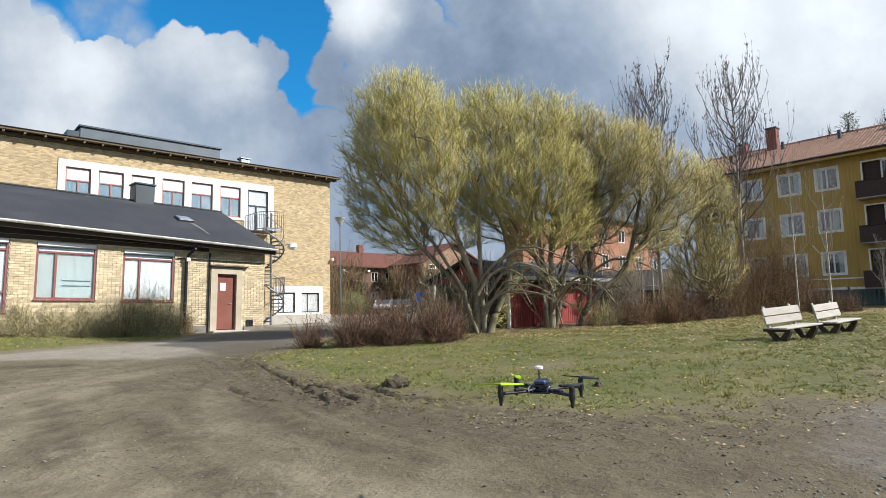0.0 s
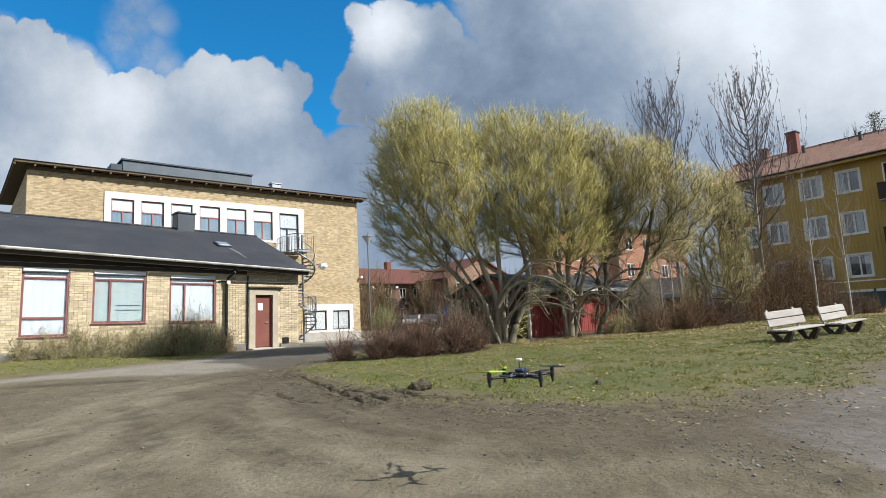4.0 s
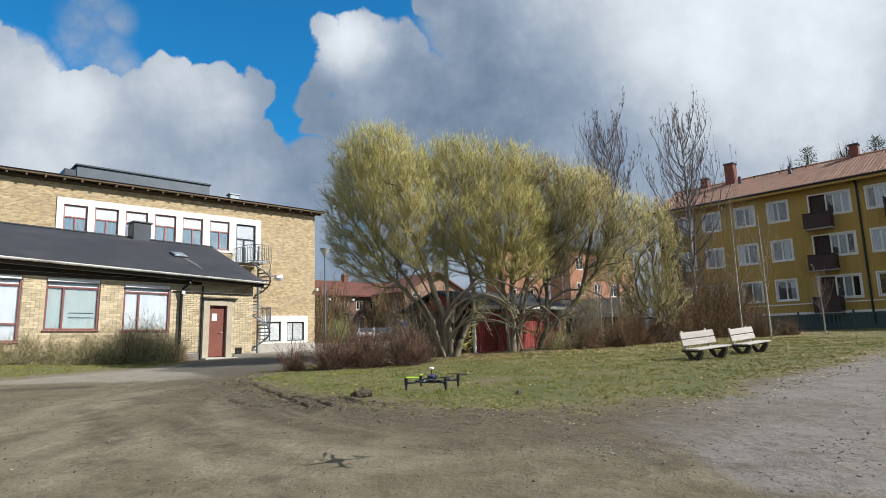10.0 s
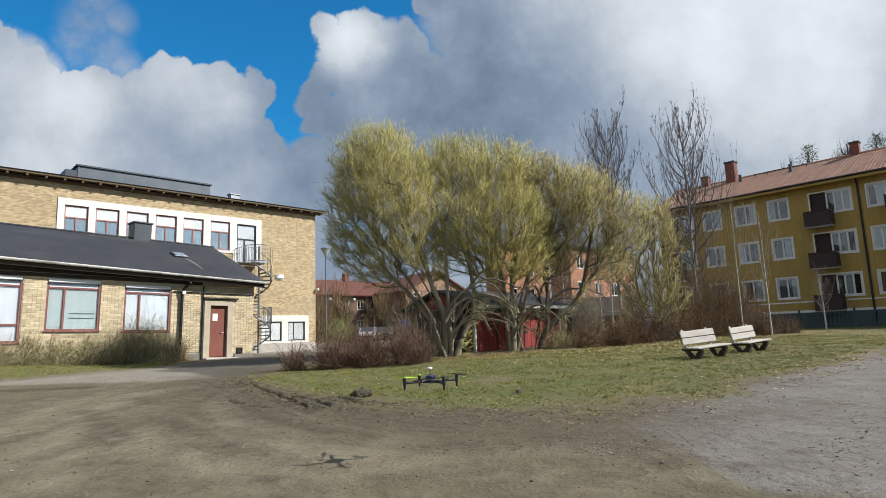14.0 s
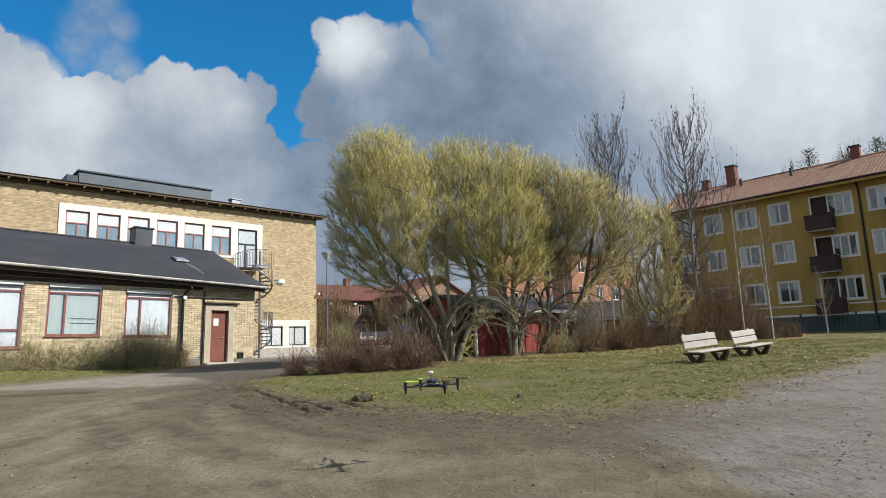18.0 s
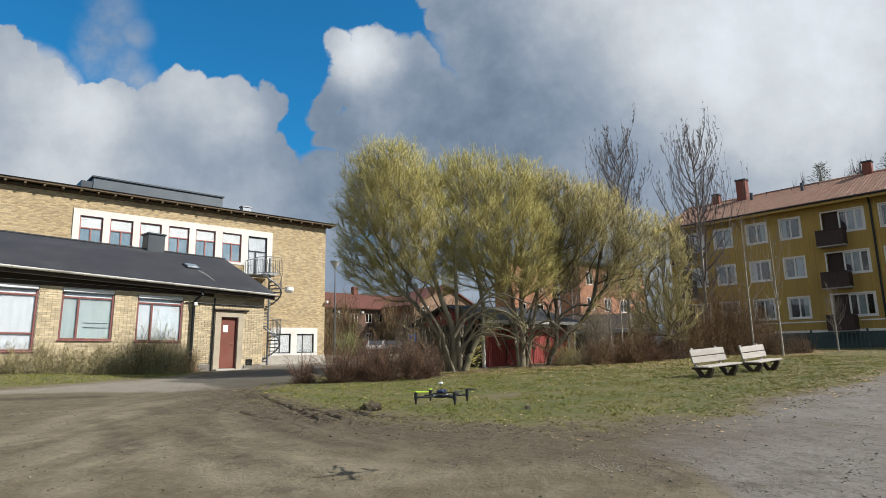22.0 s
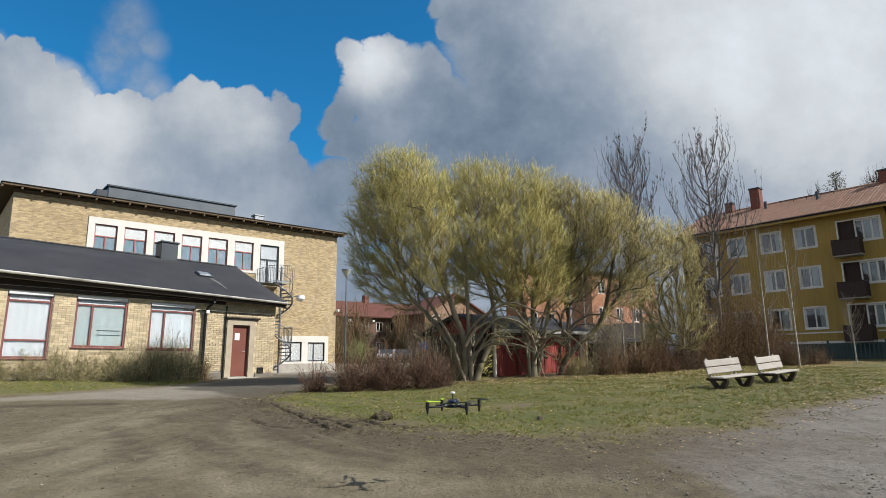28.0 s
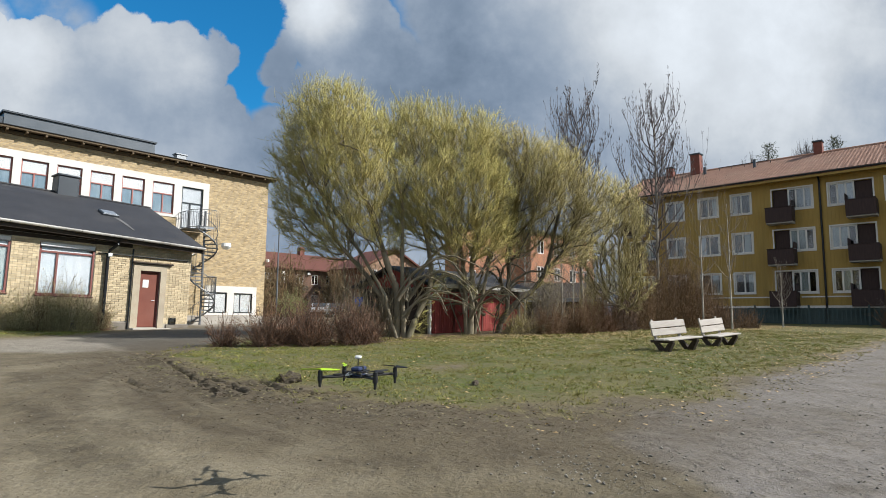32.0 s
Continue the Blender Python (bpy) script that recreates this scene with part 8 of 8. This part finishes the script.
# broken sods along the torn rut
rng = np.random.default_rng(77)
sod_a = clod(0, 0, 0.10, 0.05, 0.055, 9)
sod_a.materials.append(M["soil"])
for i in range(56):
    r = CRACKS[0][1:] if i < 30 else CRACKS[1] if i < 38 else CRACKS[2]
    k = rng.integers(0, len(r) - 1)
    t = rng.uniform()
    x = r[k][0] * (1 - t) + r[k + 1][0] * t + rng.normal(0, 0.09)
    y = r[k][1] * (1 - t) + r[k + 1][1] * t + rng.normal(0, 0.09)
    ob = new("soil_sod", sod_a)
    s = rng.lognormal(-1.1, 0.45)
    ob.matrix_world = pose(x, y, ground_z(x, y) + 0.012 * s, 0, 0, rng.uniform(0, 360)) @ Matrix.Diagonal((s * rng.uniform(0.8, 1.4), s, s * rng.uniform(0.35, 0.9), 1))
    tagged(ob, "small broken sod of dark soil beside the rut", "clod", "sods along the rut")

ob = new("soil_sod", sod_a)
ob.matrix_world = pose(6.62, 4.42, ground_z(6.62, 4.42) + 0.02, 0, 0, 35) @ Matrix.Diagonal((1.3, 0.9, 0.8, 1))
tagged(ob, "dark sod lying loose on the lawn", "clod", "sods along the rut")

# grass in small tufts
nt = 30000
tx, ty = rng.uniform(4.0, 27, nt), rng.uniform(1.0, 14, nt)
vx, vy = rng.uniform(-3, 8, 4500), rng.uniform(18.8, 22.3, 4500)
tx, ty = np.concatenate([tx, vx]), np.concatenate([ty, vy])
g = grass_cover(tx, ty)
keep = rng.uniform(0, 1, len(tx)) < np.clip(g, 0, 1) ** 1.3 * np.clip(0.6 + 0.7 * wave(tx, ty, 0.55, 7.0), 0.15, 1)
tx, ty = tx[keep], ty[keep]
tall = rng.lognormal(-3.25, 0.4, len(tx)) * np.clip(0.85 + 0.35 * wave(tx, ty, 0.9, 4.4), 0.5, 1.4)
per = 13
px, py = np.repeat(tx, per), np.repeat(ty, per)
m = len(px)
ca, cr = rng.uniform(0, math.tau, m), np.abs(rng.normal(0, 0.035, m))
px, py = px + cr * np.cos(ca), py + cr * np.sin(ca)
a = rng.uniform(0, math.tau, m)
hgt = np.repeat(tall, per) * rng.uniform(0.6, 1.25, m)
wd = rng.uniform(0.003, 0.0065, m)
bz = height(px, py) - 0.004
out = np.stack([np.cos(ca), np.sin(ca)], 1) * (0.5 * hgt)[:, None] + rng.normal(0, 0.5, (m, 2)) * hgt[:, None]
bv = np.stack([np.stack([px - wd * np.cos(a), py - wd * np.sin(a), bz], 1), np.stack([px + wd * np.cos(a), py + wd * np.sin(a), bz], 1), np.stack([px + out[:, 0], py + out[:, 1], bz + hgt], 1)], 1).reshape(-1, 3)
tagged(part("lawn_grass", mesh_np("lawn_grass", bv, np.arange(3 * m).reshape(-1, 3)), M["grass"]), "thin short spring grass on the lawn", "grass", kind="stuff")


def flat_bits(name, label, mat, x, y, size, rng, curl=0.4, category="leaves"):
    k = len(x)
    a, L = rng.uniform(0, math.tau, k), size * rng.uniform(0.6, 1.4, k)
    z = height(x, y) + 0.008
    dx, dy = np.cos(a), np.sin(a)
    tilt = rng.normal(0, curl, k)
    P = [np.stack([x - dx * L, y - dy * L, z + L * np.abs(tilt)], 1), np.stack([x - dy * L * 0.5, y + dx * L * 0.5, z + 0.012], 1), np.stack([x + dx * L, y + dy * L, z + L * 0.3 * np.abs(tilt)], 1), np.stack([x + dy * L * 0.5, y - dx * L * 0.5, z + 0.004], 1)]
    V = np.stack(P, 1).reshape(-1, 3)
    tagged(part(name, mesh_np(name, V, np.arange(4 * k).reshape(-1, 4)), mat), label, category, kind="stuff")


lx, ly = rng.uniform(4.6, 36, 60000), rng.uniform(1, 12.5, 60000)
edge_y = np.interp(lx, [11, 15, 16.7, 18.3, 20.7, 28, 36], [11, 9.2, 7.9, 7.1, 6.6, 6.2, 6.2])
back = smooth01((ly - edge_y + 0.7) / 0.9) * smooth01((edge_y + 3.0 - ly) / 1.5) * smooth01((lx - 10.5) / 3)
keep = (rng.uniform(0, 1, len(lx)) < 0.06 + 1.0 * back + 0.28 * smooth01((lx - 9) / 6)) & (inside_by(lx, ly, LAWN) > -1.5)
flat_bits("fallen_leaves", "dry brown leaves scattered over the lawn", M["litter"], lx[keep], ly[keep], 0.024, rng)

# straw and torn grass on the worn edge of the lawn
wx, wy = rng.uniform(3.2, 16, 60000), rng.uniform(0.8, 11.5, 60000)
wedge = inside_by(wx, wy, LAWN)
keep = rng.uniform(0, 1, len(wx)) < 0.40 * np.exp(-((wedge + 0.5) / 0.8) ** 2) * np.clip(0.45 + 0.9 * wave(wx, wy, 0.5, 5.5), 0.08, 1) * (1 - smooth01((inside_by(wx, wy, ROAD) + 0.5) / 0.5))
flat_bits("straw_scraps", "pale dead grass scraps on the worn lawn edge", M["straw"], wx[keep], wy[keep], 0.018, rng, 0.5, "straw")

# pebbles
kx, ky = rng.uniform(-1, 14, 26000), rng.uniform(-2.5, 12, 26000)
w = np.clip(smooth01((inside_by(kx, ky, GRAVEL) + 0.8) / 1.2) + 0.16 - 0.8 * grass_cover(kx, ky), 0, 1) * np.clip(0.3 + 1.0 * wave(kx, ky, 0.8, 9.0), 0.06, 1)
keep = rng.uniform(0, 1, len(kx)) < w
kx, ky = kx[keep], ky[keep]
clus = rng.normal(0, 1, (230, 2)) * np.array([0.32, 0.26]) + np.array([3.95, 1.15])
clus2 = rng.normal(0, 1, (120, 2)) * np.array([0.5, 0.18]) + np.array([5.3, -0.45])
kx, ky = np.concatenate([kx, clus[:, 0], clus2[:, 0]]), np.concatenate([ky, clus[:, 1], clus2[:, 1]])
k = len(kx)
sz = np.minimum(rng.lognormal(-4.98, 0.42, k), 0.017) * np.where(np.arange(k) >= k - 350, 1.12, 1.0)
oc = np.array([[1, 0, 0], [0, 1, 0], [-1, 0, 0], [0, -1, 0], [0, 0, 0.75], [0, 0, -0.5]])
jit = oc[None] * sz[:, None, None] * rng.uniform(0.7, 1.4, (k, 6, 1)) + rng.normal(0, 0.2, (k, 6, 3)) * sz[:, None, None]
V = jit + np.stack([kx, ky, height(kx, ky) + sz * 0.25], 1)[:, None, :]
of = np.array([[0, 1, 4], [1, 2, 4], [2, 3, 4], [3, 0, 4], [1, 0, 5], [2, 1, 5], [3, 2, 5], [0, 3, 5]])
F = (np.arange(k)[:, None, None] * 6 + of[None]).reshape(-1, 3)
tagged(part("pebbles", mesh_np("pebbles", V.reshape(-1, 3), F), M["stone"]), "loose grey pebbles on the dirt and gravel", "gravel", kind="stuff")

# crumbs of soil, thickest on the torn strip along the lawn
cx, cy = rng.uniform(-1, 9, 110000), rng.uniform(0, 12, 110000)
edge = inside_by(cx, cy, LAWN)
w = (0.6 * np.exp(-((edge + 0.6) / 0.8) ** 2) * np.clip(0.5 + 0.9 * wave(cx, cy, 0.4, 2.2), 0, 1) + 0.025) * smooth01((9 - cx) / 4) * (1 - smooth01((inside_by(cx, cy, GRAVEL) + 0.3) / 0.5))
keep = rng.uniform(0, 1, len(cx)) < w * (edge < 0.5) * (inside_by(cx, cy, ROAD) < 0)
cx, cy = cx[keep], cy[keep]
k = len(cx)
sz = rng.lognormal(-5.15, 0.42, k)
jit = oc[None] * sz[:, None, None] * rng.uniform(0.6, 1.5, (k, 6, 1)) + rng.normal(0, 0.25, (k, 6, 3)) * sz[:, None, None]
V = jit * np.array([1, 1, 0.8]) + np.stack([cx, cy, height(cx, cy) + sz * 0.2], 1)[:, None, :]
F = (np.arange(k)[:, None, None] * 6 + of[None]).reshape(-1, 3)
tagged(part("soil_crumbs", mesh_np("soil_crumbs", V.reshape(-1, 3), F), M["crumb"]), "crumbled dark soil along the torn lawn edge", "soil", kind="stuff")


# garden screen, metal frame and shrub before the ochre house
def garden_screen():
    z = ground_z(39.8, 0.0)
    sc = thing("garden_screen", (39.8, 0.0, z), "weathered brown plank garden screen with pale end post", "screen")
    pl = Mesh().box((-0.012, -0.068, 0.05), (0.012, 0.068, 1.68), 0.004).make("plank")
    pl.materials.append(M["screen_wood"])
    rnd = random.Random(12)
    for i in range(52):
        share("plank", pl, sc, Matrix.Translation((rnd.uniform(-0.003, 0.003), 1.93 - i * 0.14, rnd.uniform(-0.015, 0.015))))
    for h in (0.3, 1.35):
        part("rail", Mesh().box((0.016, -5.3, h), (0.06, 2.0, h + 0.09), 0.005), M["screen_wood"], sc)
    for y in (2.05, -5.32):
        part("post", Mesh().box((-0.05, y - 0.045, -0.1), (0.05, y + 0.045, 1.76), 0.008), M["white"], sc)


def metal_frame():
    z = ground_z(34, 1.0)
    fr = thing("metal_frame", (34, 1.03, z), "tall thin dark metal frame with a slanting bar", "frame")
    part("post", Mesh().box((-0.035, -0.035, -0.1), (0.035, 0.035, 3.2), 0.01), M["black_metal"], fr)
    part("post", Mesh().box((-0.035, -1.885, -0.1), (0.035, -1.815, 1.55), 0.01), M["black_metal"], fr)
    bar = Mesh().prism([(0.0, 3.13), (0.0, 3.19), (-1.85, 1.53), (-1.85, 1.47)], -0.02, 0.02, "x").make("bar")
    part("slanting_bar", bar, M["black_metal"], fr)


garden_screen()
metal_frame()
bush("garden_shrub", "sprawling dark bare shrub beside the metal frame", (36.6, 2.4), (1.5, 1.1, 1.9), 120, 91, ("bush_umber", "twig_dark"), r=0.012, lean=0.9, twig_n=4)
bush("garden_shrub", "low dark bare shrub beside the metal frame", (35.4, 0.5), (1.4, 1.0, 1.1), 200, 92, ("bush_brown", "twig_dark"), r=0.012, lean=0.9, twig_n=4)

# ---------------------------------------------------------------- bricks of the annex front
BW, BH = 0.25, 0.077
brick_me = Mesh().box((0.004, 0.0, 0.004), (BW - 0.004, 0.03, BH - 0.005), 0.004).make("brick")
brick_me.materials.append(M["brick_one"])
rest, singles = Mesh(annex_off), 0
blocked = [(h[0] - 0.01, h[1] + 0.01, h[2] - 0.05, h[3] + 0.02) for h in annex_holes] + [(8.30, 9.51, 0.6, 3.14), (7.9, 8.28, 0.0, 0.98), (9.62, 11, 0.0, 0.92), (-10, 8.28, 0.0, 0.98), (-10, 8.2, 3.70, 3.84)]
row = 0
z = 0.94 - BH
rb = random.Random(5)
front_wall = [c for c in annex_ob.children if c.name.startswith("front_wall")][0]
while z < 3.72:
    z += BH
    row += 1
    x = ANX0 - (BW / 2 if row % 2 else 0)
    while x < ANX1:
        a, c = max(x, ANX0), min(x + BW, ANX1)
        x += BW
        pieces = [(a, c)]
        for u0, u1, z0, z1 in blocked:
            if z + BH > z0 + 0.02 and z < z1 - 0.02:
                nxt_p = []
                for p0, p1 in pieces:
                    if u1 <= p0 or u0 >= p1:
                        nxt_p.append((p0, p1))
                    else:
                        if u0 > p0:
                            nxt_p.append((p0, u0))
                        if u1 < p1:
                            nxt_p.append((u1, p1))
                pieces = nxt_p
        for p0, p1 in pieces:
            if p1 - p0 < 0.04:
                continue
            d = rb.uniform(-0.003, 0.003)
            if p1 - p0 > BW - 0.001 and p0 > 7.0 and singles < 300:
                ob = share("brick", brick_me, front_wall, Matrix.Translation(Vector((p0, ANY - 0.002 + d, z)) - Vector(annex_off)))
                singles += 1
            else:
                rest.box((p0 + 0.004, ANY - 0.002 + d, z + 0.004), (p1 - 0.004, ANY + 0.028 + d, z + BH - 0.005), 0)
me = bpy.data.meshes.new("brickwork")
me.from_pydata(rest.v, [], rest.f)
rows_ob = part("brickwork", me, M["brick_isle"], front_wall)
tagged(rows_ob, kind="stuff")
